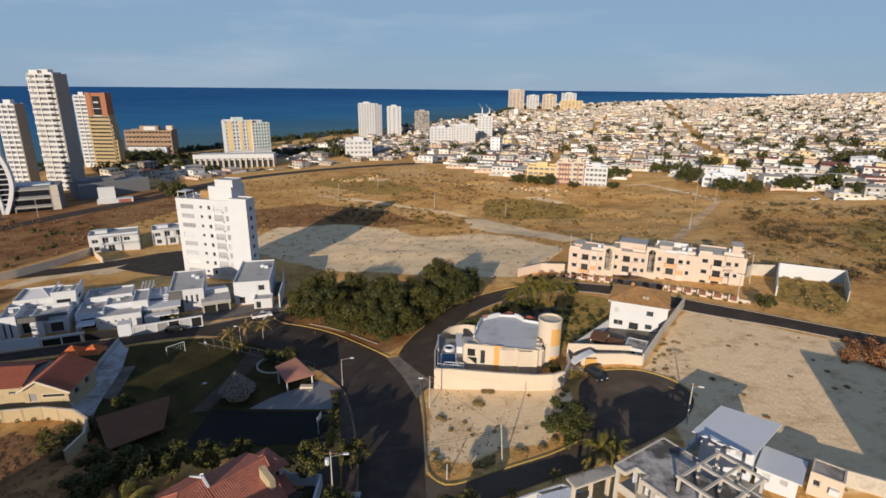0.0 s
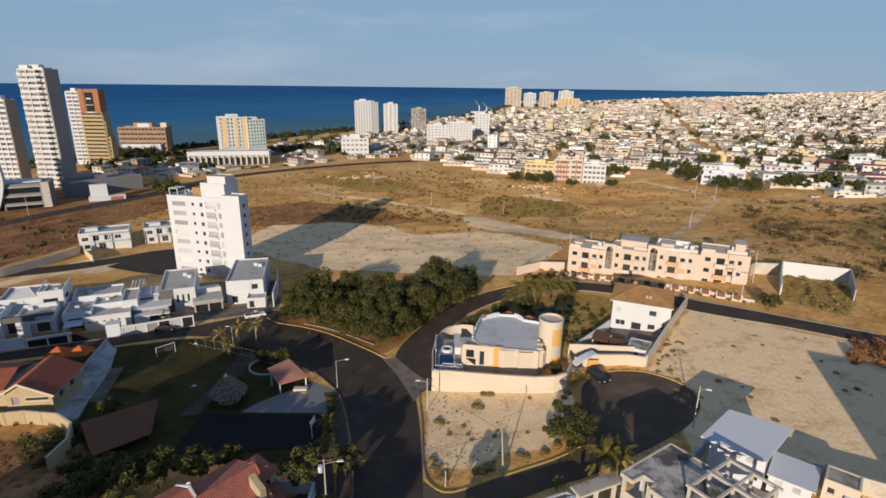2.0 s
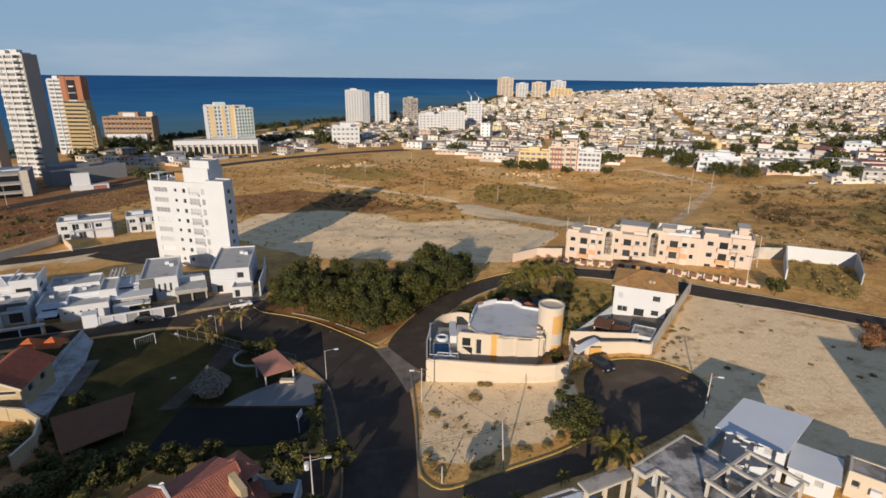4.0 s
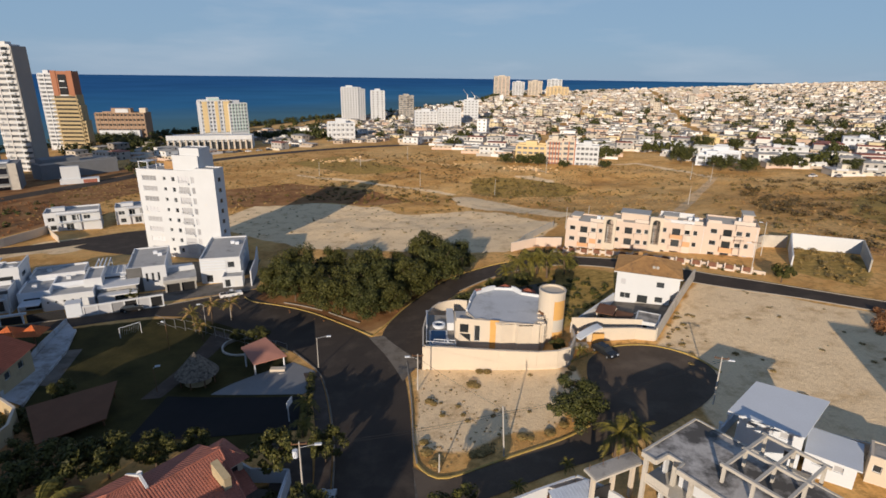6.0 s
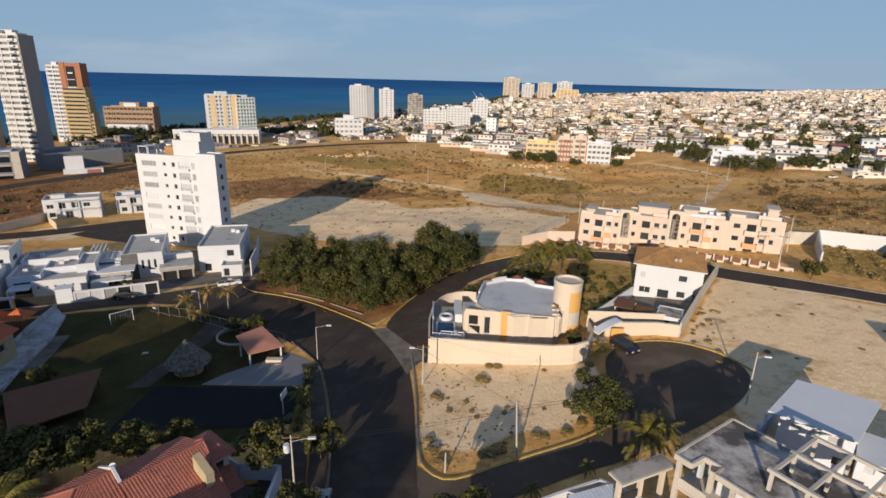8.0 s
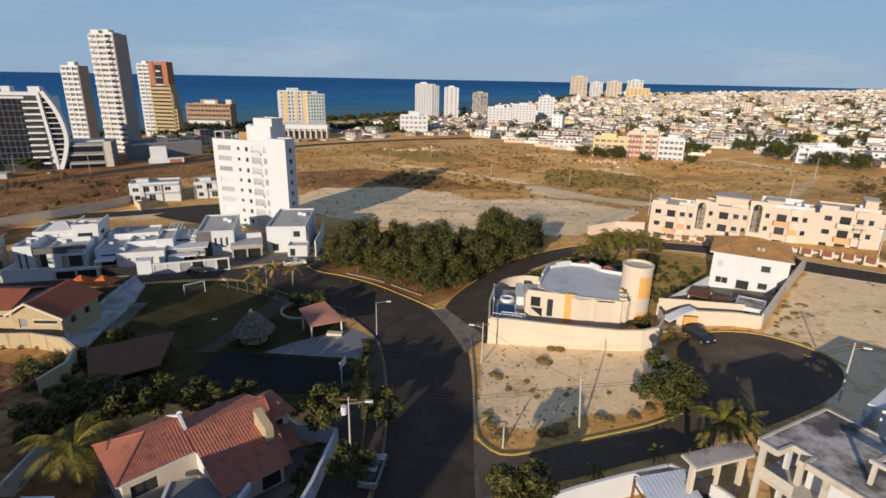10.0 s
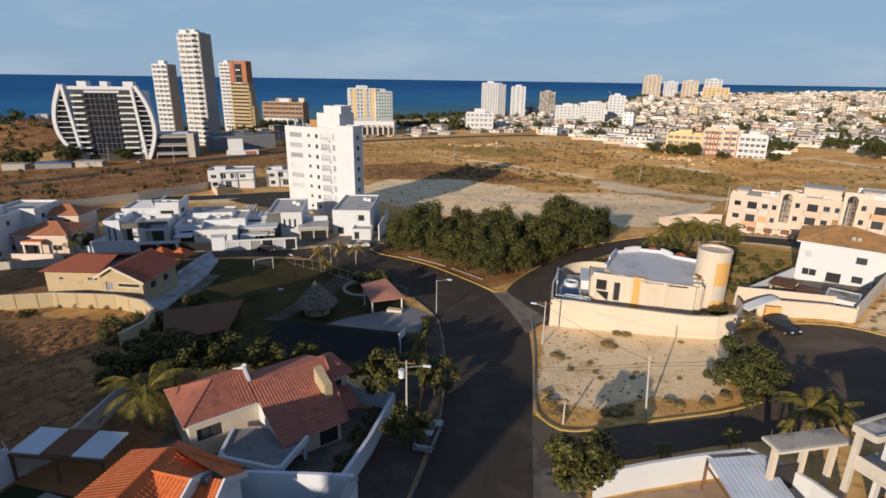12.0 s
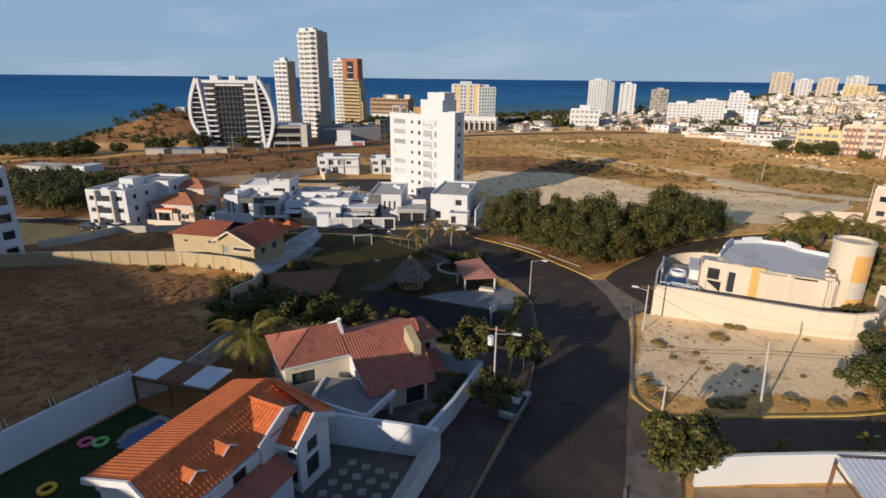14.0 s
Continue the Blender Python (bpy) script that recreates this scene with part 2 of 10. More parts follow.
LEAF = leaf_mat("broad_leaves", (0.018, 0.025, 0.007), (0.118, 0.112, 0.027))
LEAF_D = leaf_mat("dark_leaves", (0.022, 0.030, 0.010), (0.095, 0.098, 0.026))
PALM = leaf_mat("palm_leaves", (0.065, 0.065, 0.014), (0.22, 0.18, 0.035))
SCRUB = leaf_mat("scrub_leaves", (0.17, 0.125, 0.045), (0.36, 0.25, 0.095))
OLIVE = leaf_mat("olive_leaves", (0.085, 0.066, 0.02), (0.25, 0.18, 0.055))
SCRUB_D = leaf_mat("dark_scrub_leaves", (0.075, 0.052, 0.02), (0.17, 0.115, 0.045))
DRY = leaf_mat("dry_stalks", (0.30, 0.18, 0.07), (0.52, 0.34, 0.15), 0.9)
RUST_G = leaf_mat("rusty_grass_blades", (0.20, 0.095, 0.042), (0.36, 0.19, 0.085), 0.95)
RUST = leaf_mat("rusty_brush", (0.17, 0.072, 0.032), (0.38, 0.19, 0.085), 0.9)


def glass(name, tint, rough=0.08):
    m = bpy.data.materials.new(name)
    m.use_nodes = True
    n, l = m.node_tree.nodes, m.node_tree.links
    p = n["Principled BSDF"]
    p.inputs["Roughness"].default_value = rough
    p.inputs["Specular IOR Level"].default_value = 0.6
    info = n.new("ShaderNodeObjectInfo")
    r = n.new("ShaderNodeMapRange")
    r.inputs["To Min"].default_value, r.inputs["To Max"].default_value = 0.6, 1.6
    l.new(info.outputs["Random"], r.inputs["Value"])
    s = n.new("ShaderNodeVectorMath")
    s.operation = "SCALE"
    s.inputs[0].default_value = tint
    l.new(r.outputs[0], s.inputs["Scale"])
    l.new(s.outputs[0], p.inputs["Base Color"])
    return m


PANE = glass("window_glass", (0.035, 0.04, 0.045))
PANE_D = glass("dark_hotel_glass", (0.010, 0.013, 0.020), 0.2)
# PANE_L's pale grey-blue base stands in for sky mirrored in tower windows
PANE_L = glass("sky_reflection_glass", (0.16, 0.17, 0.19), 0.15)
PANE_P = glass("curtained_glass", (0.42, 0.43, 0.46), 0.3)
HOTEL_G = mat("dark_blue_curtain_glass", (0.012, 0.016, 0.026), 0.1, 0.2, 0.3, 4, 0.0, spec=0.3)
POOL = glass("pool_water", (0.008, 0.045, 0.13), 0.05)

# ---- ground ----
HEIGHTS_NEAR = [
    (0.8, 62, 2.7), (9, 65.5, 3.5), (-1.3, 90.4, 0.9), (22, 85.4, 4.6), (38.6, 91.2, 5.6), (38, 106, 6.2), (82, 122, 8.4), (27, 148, 3),
    (-11.6, 106, -0.8), (-19.7, 93.5, -0.4), (-42.7, 128, -3.4), (-44.8, 135, -2.7), (-124, 180.6, -3.8), (30, 253, -3.8), (18.4, 298, -1.8), (60.4, 255, -3.8),
    (-11.5, 55.5, 3.2), (-34, 96, -1.8), (-62.5, 108.5, -1.8), (-73, 84, 0), (-133, 190, -4), (-72, 153, -3.4), (0, 0, 6), (60, 60, 8),
]
HEIGHTS_FAR = [
    (-60, 30, 4), (150, 300, 1.5), (-250, 246, -8), (-230, 340, -8), (-160, 440, -8), (-120, 560, -11), (-120, 770, -15), (100, 500, -1),
    (160, 1280, 5), (400, 700, 4), (300, 150, 10), (-330, 480, -14), (700, 300, 10), (-300, 100, -9), (-300, -100, 0), (300, -150, 10),
    (600, 1600, 8), (0, 190, -2.5), (60, 190, 3), (-105, 190, -5.5),
]
HEIGHTS = np.array(HEIGHTS_NEAR + HEIGHTS_FAR, float)


def plate(points, stiff=0.03, s=100.0):
    """A smooth height function through known spot heights."""
    n, q = len(points), points[:, :2] / s
    d = np.linalg.norm(q[:, None] - q[None], axis=2)
    k = np.where(d > 0, d * d * np.log(d + 1e-12), 0) + stiff * np.eye(n)
    a = np.block([[k, np.ones((n, 1)), q], [np.ones((1, n)), np.zeros((1, 3))], [q.T, np.zeros((2, 3))]])
    w = np.linalg.solve(a, np.concatenate([points[:, 2], np.zeros(3)]))

    def height(x, y):
        p = np.stack(np.broadcast_arrays(np.asarray(x, float) / s, np.asarray(y, float) / s), -1)
        e = np.linalg.norm(p[..., None, :] - q, axis=-1)
        return np.where(e > 0, e * e * np.log(e + 1e-12), 0) @ w[:n] + w[n] + p @ w[n + 1:]
    return height


spot = plate(HEIGHTS)
SEA = -20.0
COAST = [(-3000, -1400), (-1200, -350), (-700, 60), (-456, 245), (-428, 305), (-400, 400), (-352, 560), (-270, 760), (-190, 870), (-60, 980), (60, 1120),
         (130, 1350), (180, 1630), (310, 1650), (610, 1890), (965, 2180), (1334, 2440), (1960, 3020), (3200, 4200), (5200, 5400)]


def inland(x, y):
    """Metres inland of the coast line (negative at sea)."""
    x, y = np.asarray(x, float), np.asarray(y, float)
    best, sign = np.full(x.shape, 1e9), np.ones(x.shape)
    for (ax, ay), (bx, by) in zip(COAST, COAST[1:]):
        dx, dy = bx - ax, by - ay
        t = np.clip(((x - ax) * dx + (y - ay) * dy) / (dx * dx + dy * dy), 0, 1)
        d = np.hypot(x - ax - t * dx, y - ay - t * dy)
        side = np.where(dx * (y - ay) - dy * (x - ax) > 0, -1.0, 1.0)
        near = d < best
        best, sign = np.where(near, d, best), np.where(near, side, sign)
    return best * sign


def bowl(x, y):
    """The far sea and land rise a little, to meet the horizon at its height."""
    d = np.hypot(x, y)
    return 44.0 * np.clip((d - 1500) / 3400, 0, 1) ** 1.2


def land(x, y):
    x, y = np.asarray(x, float), np.asarray(y, float)
    r = np.hypot(x, y)
    z = spot(x, y)
    z = np.where(r > 1500, 5 + (z - 5) * np.exp(-(np.maximum(r, 1500) - 1500) / 500), z)
    i = inland(x, y)
    k = np.clip((i + 5) / 45, 0, 1)
    k = k * k * (3 - 2 * k)
    return (-27) * (1 - k) + np.maximum(z, -17) * k + bowl(x, y) + 19 * np.exp(-((x + 374) / 40) ** 2 - ((y - 325) / 44) ** 2)


def rough(x, y):
    """Small humps over the wild field, away from the roads."""
    k = min(max((y - 165) / 30, 0), 1) * min(max((x + 85) / 40, 0), 1) * min(max((395 - y) / 25, 0), 1) * min(max((220 - x) / 30, 0), 1)
    return 0.9 * k * noise.fractal((x * 0.045, y * 0.045, 3.1), 0.9, 2.1, 5) if k > 0 else 0.0


def gz(x, y):
    return float(land(x, y)) + rough(x, y)


def inside(poly, x, y):
    hit = np.zeros(np.shape(x), bool)
    for (ax, ay), (bx, by) in zip(poly, poly[1:] + poly[:1]):
        with np.errstate(divide="ignore", invalid="ignore"):
            cross = (bx - ax) * (y - ay) / (by - ay) + ax
        hit ^= ((ay > y) != (by > y)) & (x < cross)
    return hit


def ground_mat():
    m = bpy.data.materials.new("bare_ground")
    m.use_nodes = True
    n, l = m.node_tree.nodes, m.node_tree.links
    p = n["Principled BSDF"]
    p.inputs["Roughness"].default_value = 0.95
    p.inputs["Specular IOR Level"].default_value = 0.1
    geo = n.new("ShaderNodeNewGeometry")

    def noise_at(scale, detail=6, rough=0.6):
        t = n.new("ShaderNodeTexNoise")
        t.inputs["Scale"].default_value, t.inputs["Detail"].default_value, t.inputs["Roughness"].default_value = scale, detail, rough
        l.new(geo.outputs["Position"], t.inputs["Vector"])
        return t.outputs["Fac"]

    def ramp_of(fac, *stops):
        r = n.new("ShaderNodeValToRGB")
        e = r.color_ramp.elements
        while len(e) < len(stops):
            e.new(0.5)
        for i, (pos, c) in enumerate(stops):
            e[i].position, e[i].color = pos, (*c, 1)
        l.new(fac, r.inputs["Fac"])
        return r.outputs[0]

    big, mid, small = noise_at(0.018, 8), noise_at(0.11, 8, 0.65), noise_at(0.9, 8, 0.7)
    grit = noise_at(3.5, 6, 0.75)
    patchy = noise_at(0.22, 9, 0.72)
    sepa = n.new("ShaderNodeSeparateColor")
    at = n.new("ShaderNodeAttribute")
    at.attribute_name = "cover"
    l.new(at.outputs["Color"], sepa.inputs[0])

    def blended(mask, wob):
        a = n.new("ShaderNodeMath")
        a.operation = "MULTIPLY_ADD"
        l.new(wob, a.inputs[0])
        a.inputs[1].default_value = 0.9
        a.inputs[2].default_value = -0.45
        b = n.new("ShaderNodeMath")
        b.operation = "ADD"
        l.new(mask, b.inputs[0])
        l.new(a.outputs[0], b.inputs[1])
        r = n.new("ShaderNodeMapRange")
        r.inputs["From Min"].default_value, r.inputs["From Max"].default_value = 0.4, 0.6
        l.new(b.outputs[0], r.inputs["Value"])
        return r.outputs[0]

    def over(fac, below, above):
        x = n.new("ShaderNodeMixRGB")
        l.new(fac, x.inputs["Fac"])
        l.new(below, x.inputs["Color1"])
        l.new(above, x.inputs["Color2"])
        return x.outputs[0]

    soil = ramp_of(mid, (0.30, (0.26, 0.13, 0.045)), (0.44, (0.64, 0.345, 0.115)), (0.58, (0.82, 0.51, 0.205)), (0.74, (0.36, 0.245, 0.085)))
    soil2 = ramp_of(big, (0.38, (0.46, 0.235, 0.08)), (0.5, (0.80, 0.46, 0.155)), (0.62, (0.90, 0.62, 0.29)))
    half = n.new("ShaderNodeMixRGB")
    half.inputs["Fac"].default_value = 0.45
    l.new(soil, half.inputs["Color1"])
    l.new(soil2, half.inputs["Color2"])
    colour = half.outputs[0]
    pale = ramp_of(grit, (0.3, (0.89, 0.65, 0.39)), (0.7, (0.95, 0.74, 0.47)))
    tan = ramp_of(small, (0.35, (0.44, 0.27, 0.12)), (0.65, (0.70, 0.48, 0.25)))
    sand = over(ramp_of(patchy, (0.50, (0, 0, 0)), (0.66, (0.75, 0.75, 0.75))), pale, tan)
    green = ramp_of(mid, (0.35, (0.03, 0.03, 0.011)), (0.65, (0.085, 0.07, 0.024)))
    rust = ramp_of(mid, (0.3, (0.15, 0.066, 0.032)), (0.5, (0.30, 0.155, 0.068)), (0.7, (0.42, 0.245, 0.11)))
    tuft = noise_at(0.75, 5, 0.7)
    patch = noise_at(0.045, 7, 0.62)
    thick = n.new("ShaderNodeMath")
    thick.operation = "MULTIPLY"
    l.new(ramp_of(tuft, (0.46, (0, 0, 0)), (0.60, (1, 1, 1))), thick.inputs[0])
    l.new(ramp_of(patch, (0.42, (0.16, 0.16, 0.16)), (0.60, (0.72, 0.72, 0.72))), thick.inputs[1])
    dry = ramp_of(small, (0.35, (0.20, 0.105, 0.036)), (0.65, (0.46, 0.26, 0.09)))
    colour = over(thick.outputs[0], colour, dry)
    olive = ramp_of(small, (0.35, (0.22, 0.15, 0.045)), (0.65, (0.56, 0.37, 0.115)))
    colour = over(blended(at.outputs["Alpha"], mid), colour, olive)
    colour = over(blended(sepa.outputs[0], mid), colour, sand)
    colour = over(blended(sepa.outputs[1], mid), colour, green)
    colour = over(blended(sepa.outputs[2], mid), colour, rust)
    grain = n.new("ShaderNodeMapRange")
    grain.inputs["From Min"].default_value, grain.inputs["From Max"].default_value = 0.25, 0.75
    grain.inputs["To Min"].default_value, grain.inputs["To Max"].default_value = 0.9, 1.1
    l.new(grit, grain.inputs["Value"])
    g2 = n.new("ShaderNodeVectorMath")
    g2.operation = "SCALE"
    l.new(colour, g2.inputs[0])
    l.new(grain.outputs[0], g2.inputs["Scale"])
    l.new(g2.outputs[0], p.inputs["Base Color"])
    bu = n.new("ShaderNodeBump")
    bu.inputs["Distance"].default_value = 0.3
    worn = n.new("ShaderNodeMapRange")
    worn.inputs["To Min"].default_value, worn.inputs["To Max"].default_value = 0.55, 0.1
    l.new(sepa.outputs[2], worn.inputs["Value"])
    l.new(worn.outputs[0], bu.inputs["Strength"])
    relief = n.new("ShaderNodeMath")
    relief.operation = "MULTIPLY_ADD"
    l.new(grit, relief.inputs[0])
    relief.inputs[1].default_value = 0.35
    l.new(small, relief.inputs[2])
    l.new(relief.outputs[0], bu.inputs["Height"])
    l.new(bu.outputs[0], p.inputs["Normal"])
    return m


LOT = [(-2.5, 93), (-2.5, 70), (0, 63), (8, 65), (21, 70), (24, 86)]
SAND = [
    [(-77, 201), (-80, 219), (-75, 238), (-59, 241), (-43, 237), (-22, 231), (-12, 215), (1, 215.5), (16, 216.5), (27, 208), (37, 191), (43, 179), (32, 160), (22, 150), (-23, 168), (-38, 170), (-66, 190)],
    [(-2.5, 93), (-2.6, 69), (3, 66), (9, 69.5), (16, 69), (23, 79), (24, 86)],
    [(40, 92), (57, 116), (74, 101), (95, 84), (110, 60), (52, 56), (36, 66), (38, 74), (40, 82), (38.5, 89)],
    [(-152, 140), (-138, 142), (-124, 178), (-108, 190), (-112, 172), (-126, 156), (-140, 130)],
    [(-122, 168), (-112, 178), (-104, 176), (-112, 164)],
    [(10, 245), (18, 247), (30, 235), (42, 219), (53, 192), (46, 190), (36, 206), (23, 216), (11, 229)],
    [(-74, 306), (-45, 289.5), (-19, 275), (4, 260), (12.5, 253), (11.5, 250), (3, 256.5), (-20, 271.5), (-46, 286), (-75, 302.5)],
    [(56, 296), (66, 284), (64, 280), (50, 289), (44, 294)],
    [(142, 268), (143, 284), (126, 330), (97, 324), (96, 321), (123, 326), (139, 283), (139, 269)],
    [(94, 319), (104, 384), (140, 395), (132, 384), (112, 372), (104, 320)],
    [(-52, 346), (-40, 344), (-30, 350), (-50, 356)],
    [(50, 326), (60, 306), (66, 304), (60, 322)],
]
OLIVE_LAND = [
    [(22, 286), (45, 290), (66, 281), (72, 258), (58, 246), (30, 248), (20, 256)],
    [(130, 118), (200, 112), (210, 200), (170, 215), (140, 180)],
    [(78, 121), (84, 124), (92, 138), (104, 130), (96, 116), (88, 108)],
    [(22, 96), (40, 112), (48, 120), (36, 132), (14, 130), (4, 118), (6, 108)],
    [(-90, 345), (-40, 300), (-10, 310), (-60, 372)],
]
GREEN = [
    [(-69, 112), (-50, 121), (-39, 115), (-28, 101), (-23, 92), (-19, 80), (-20, 70), (-58, 68), (-64, 84), (-66, 92)],
    [(-52, 24), (-38, 46), (-34, 42), (-46, 22)],
    [(-112, 90), (-72, 112), (-58, 118), (-56, 100), (-60, 84), (-100, 80)],
    [(-20, 52), (-13, 52), (-14, 62), (-22, 63)],
]
BRUSH = [
    [(-110, 66), (-86, 74), (-60, 76), (-50, 70), (-38, 60), (-36, 52), (-44.9, 48), (-44.9, 10), (-70, 0), (-130, 0), (-130, 50)],
    [(-46, 42), (-34, 42), (-28, 50), (-34, 62), (-46, 58)],
    [(-118, 62), (-86, 76), (-70, 82), (-70, 96), (-96, 98), (-112, 90)],
    [(-160, 84), (-124, 88), (-124, 150), (-190, 140), (-200, 96)],
    [(-44, 129), (-12, 107), (4, 136), (14, 146), (-20, 160), (-42, 150)],
    [(-310, 180), (-250, 205), (-195, 250), (-130, 222), (-138, 195), (-150, 150), (-215, 130), (-300, 130)],
    [(-440, 270), (-420, 380), (-340, 390), (-300, 330), (-320, 262), (-370, 250)],
    [(-265, 190), (-150, 212), (-128, 300), (-150, 345), (-205, 335), (-275, 290)],
    [(-86, 232), (-100, 268), (-70, 282), (-30, 262), (-8, 240), (-24, 234), (-46, 240)],
]


def build_ground():
    def axis(lo, fine_lo, fine_hi, hi, step):
        mid = list(np.arange(fine_lo, fine_hi + 0.01, step))
        up, s = [], step
        while (up[-1] if up else fine_hi) < hi:
            s *= 1.09
            up.append((up[-1] if up else fine_hi) + s)
        down, s = [], step
        while (down[-1] if down else fine_lo) > lo:
            s *= 1.09
            down.append((down[-1] if down else fine_lo) - s)
        return np.array(down[::-1] + mid + up)

    xs, ys = axis(-4600, -150, 130, 4600, 1.5), axis(-2500, 0, 330, 4700, 1.5)
    gx, gy = np.meshgrid(xs, ys)
    z = land(gx, gy)
    ax, ay = gx.ravel(), gy.ravel()
    z = z + np.array([rough(a, b) for a, b in zip(ax.tolist(), ay.tolist())]).reshape(z.shape)
    nx, ny = len(xs), len(ys)
    verts = np.stack([gx, gy, z], -1).reshape(-1, 3)
    i = np.arange(nx * ny).reshape(ny, nx)
    faces = np.stack([i[:-1, :-1], i[:-1, 1:], i[1:, 1:], i[1:, :-1]], -1).reshape(-1, 4)
    ob = sheet("ground", verts.tolist(), faces.tolist(), ground_mat(), smooth=True)
    cover = np.zeros((nx * ny, 4), np.float32)
    for k, polys in enumerate((SAND, GREEN, BRUSH, OLIVE_LAND)):
        for poly in polys:
            cover[:, k] = np.maximum(cover[:, k], inside(poly, ax, ay) * 1.0)
    shore = inland(ax, ay)
    cover[:, 0] = np.maximum(cover[:, 0], np.where(np.abs(shore - 2) < 7, 0.7, 0))
    cover[:, 1] = np.maximum(cover[:, 1], np.where((shore > 9) & (shore < 60) & (ay > 280), 0.9, 0))
    field = cover.reshape(ny, nx, 4).copy()
    for _ in range(2):
        field[1:-1, 1:-1] = (field[:-2, 1:-1] + field[2:, 1:-1] + field[1:-1, :-2] + field[1:-1, 2:] + 2 * field[1:-1, 1:-1]) / 6
    attr = ob.data.attributes.new("cover", "FLOAT_COLOR", "POINT")
    attr.data.foreach_set("color", field.ravel())
    tagged(ob, "dry sloping ground of sand, brown grass and bare earth", "ground", kind="structure")


build_ground()


def water_mat():
    m = bpy.data.materials.new("sea_water")
    m.use_nodes = True
    n, l = m.node_tree.nodes, m.node_tree.links
    p = n["Principled BSDF"]
    p.inputs["Roughness"].default_value = 0.5
    p.inputs["Specular IOR Level"].default_value = 0.0
    geo = n.new("ShaderNodeNewGeometry")
    a = n.new("ShaderNodeTexNoise")
    a.inputs["Scale"].default_value = 0.004
    a.inputs["Detail"].default_value = 6
    l.new(geo.outputs["Position"], a.inputs["Vector"])
    b = n.new("ShaderNodeTexNoise")
    b.inputs["Scale"].default_value = 0.12
    b.inputs["Detail"].default_value = 5
    l.new(geo.outputs["Position"], b.inputs["Vector"])
    at = n.new("ShaderNodeAttribute")
    at.attribute_name = "depth"
    r = n.new("ShaderNodeValToRGB")
    r.color_ramp.elements[0].color = (0.10, 0.20, 0.24, 1)
    r.color_ramp.elements[1].color = (0.030, 0.125, 0.31, 1)
    r.color_ramp.elements.new(0.3).color = (0.045, 0.185, 0.37, 1)
    l.new(at.outputs["Fac"], r.inputs["Fac"])
    rng = n.new("ShaderNodeMapRange")
    rng.inputs["To Min"].default_value, rng.inputs["To Max"].default_value = 0.7, 1.3
    l.new(a.outputs["Fac"], rng.inputs["Value"])
    s = n.new("ShaderNodeVectorMath")
    s.operation = "SCALE"
    l.new(r.outputs[0], s.inputs[0])
    l.new(rng.outputs[0], s.inputs["Scale"])
    l.new(s.outputs[0], p.inputs["Base Color"])
    bu = n.new("ShaderNodeBump")
    bu.inputs["Strength"].default_value = 0.35
    bu.inputs["Distance"].default_value = 1.0
    l.new(b.outputs["Fac"], bu.inputs["Height"])
    l.new(bu.outputs[0], p.inputs["Normal"])
    return m


def build_sea():
    radii = np.array([150, 300, 400, 500, 620, 760, 920, 1150, 1500, 1900, 2400, 3000, 3600, 4200, 4900])
    angles = np.linspace(0, math.tau, 120, endpoint=False)
    rr, aa = np.meshgrid(radii, angles, indexing="ij")
    x, y = rr * np.cos(aa), rr * np.sin(aa)
    z = SEA + bowl(x, y)
    k = len(angles)
    verts = np.stack([x, y, z], -1).reshape(-1, 3).tolist()
    faces = [(i * k + j, i * k + (j + 1) % k, (i + 1) * k + (j + 1) % k, (i + 1) * k + j) for i in range(len(radii) - 1) for j in range(k)]
    ob = sheet("water", verts, [f[::-1] for f in faces], water_mat(), smooth=True)
    deep = np.clip(-inland(x.ravel(), y.ravel()) / 1500, 0, 1).astype(np.float32)
    attr = ob.data.attributes.new("depth", "FLOAT", "POINT")
    attr.data.foreach_set("value", deep)
    tagged(ob, "deep blue open sea with pale shallows along the shore", "sea", kind="structure")


build_sea()


# ---- roads and kerbs ----
def resample(line, n):
    p = np.array(line, float)
    d = np.concatenate([[0], np.cumsum(np.hypot(*np.diff(p, axis=0).T))])
    t = np.linspace(0, d[-1], n)
    return np.stack([np.interp(t, d, p[:, 0]), np.interp(t, d, p[:, 1])], -1)


def rounded(line, times=2):
    p = [Vector(q) for q in line]
    for _ in range(times):
        q = [p[0]]
        for a, b in zip(p, p[1:]):
            q += [a.lerp(b, 0.25), a.lerp(b, 0.75)]
        p = q + [p[-1]]
    return [(v.x, v.y) for v in p]


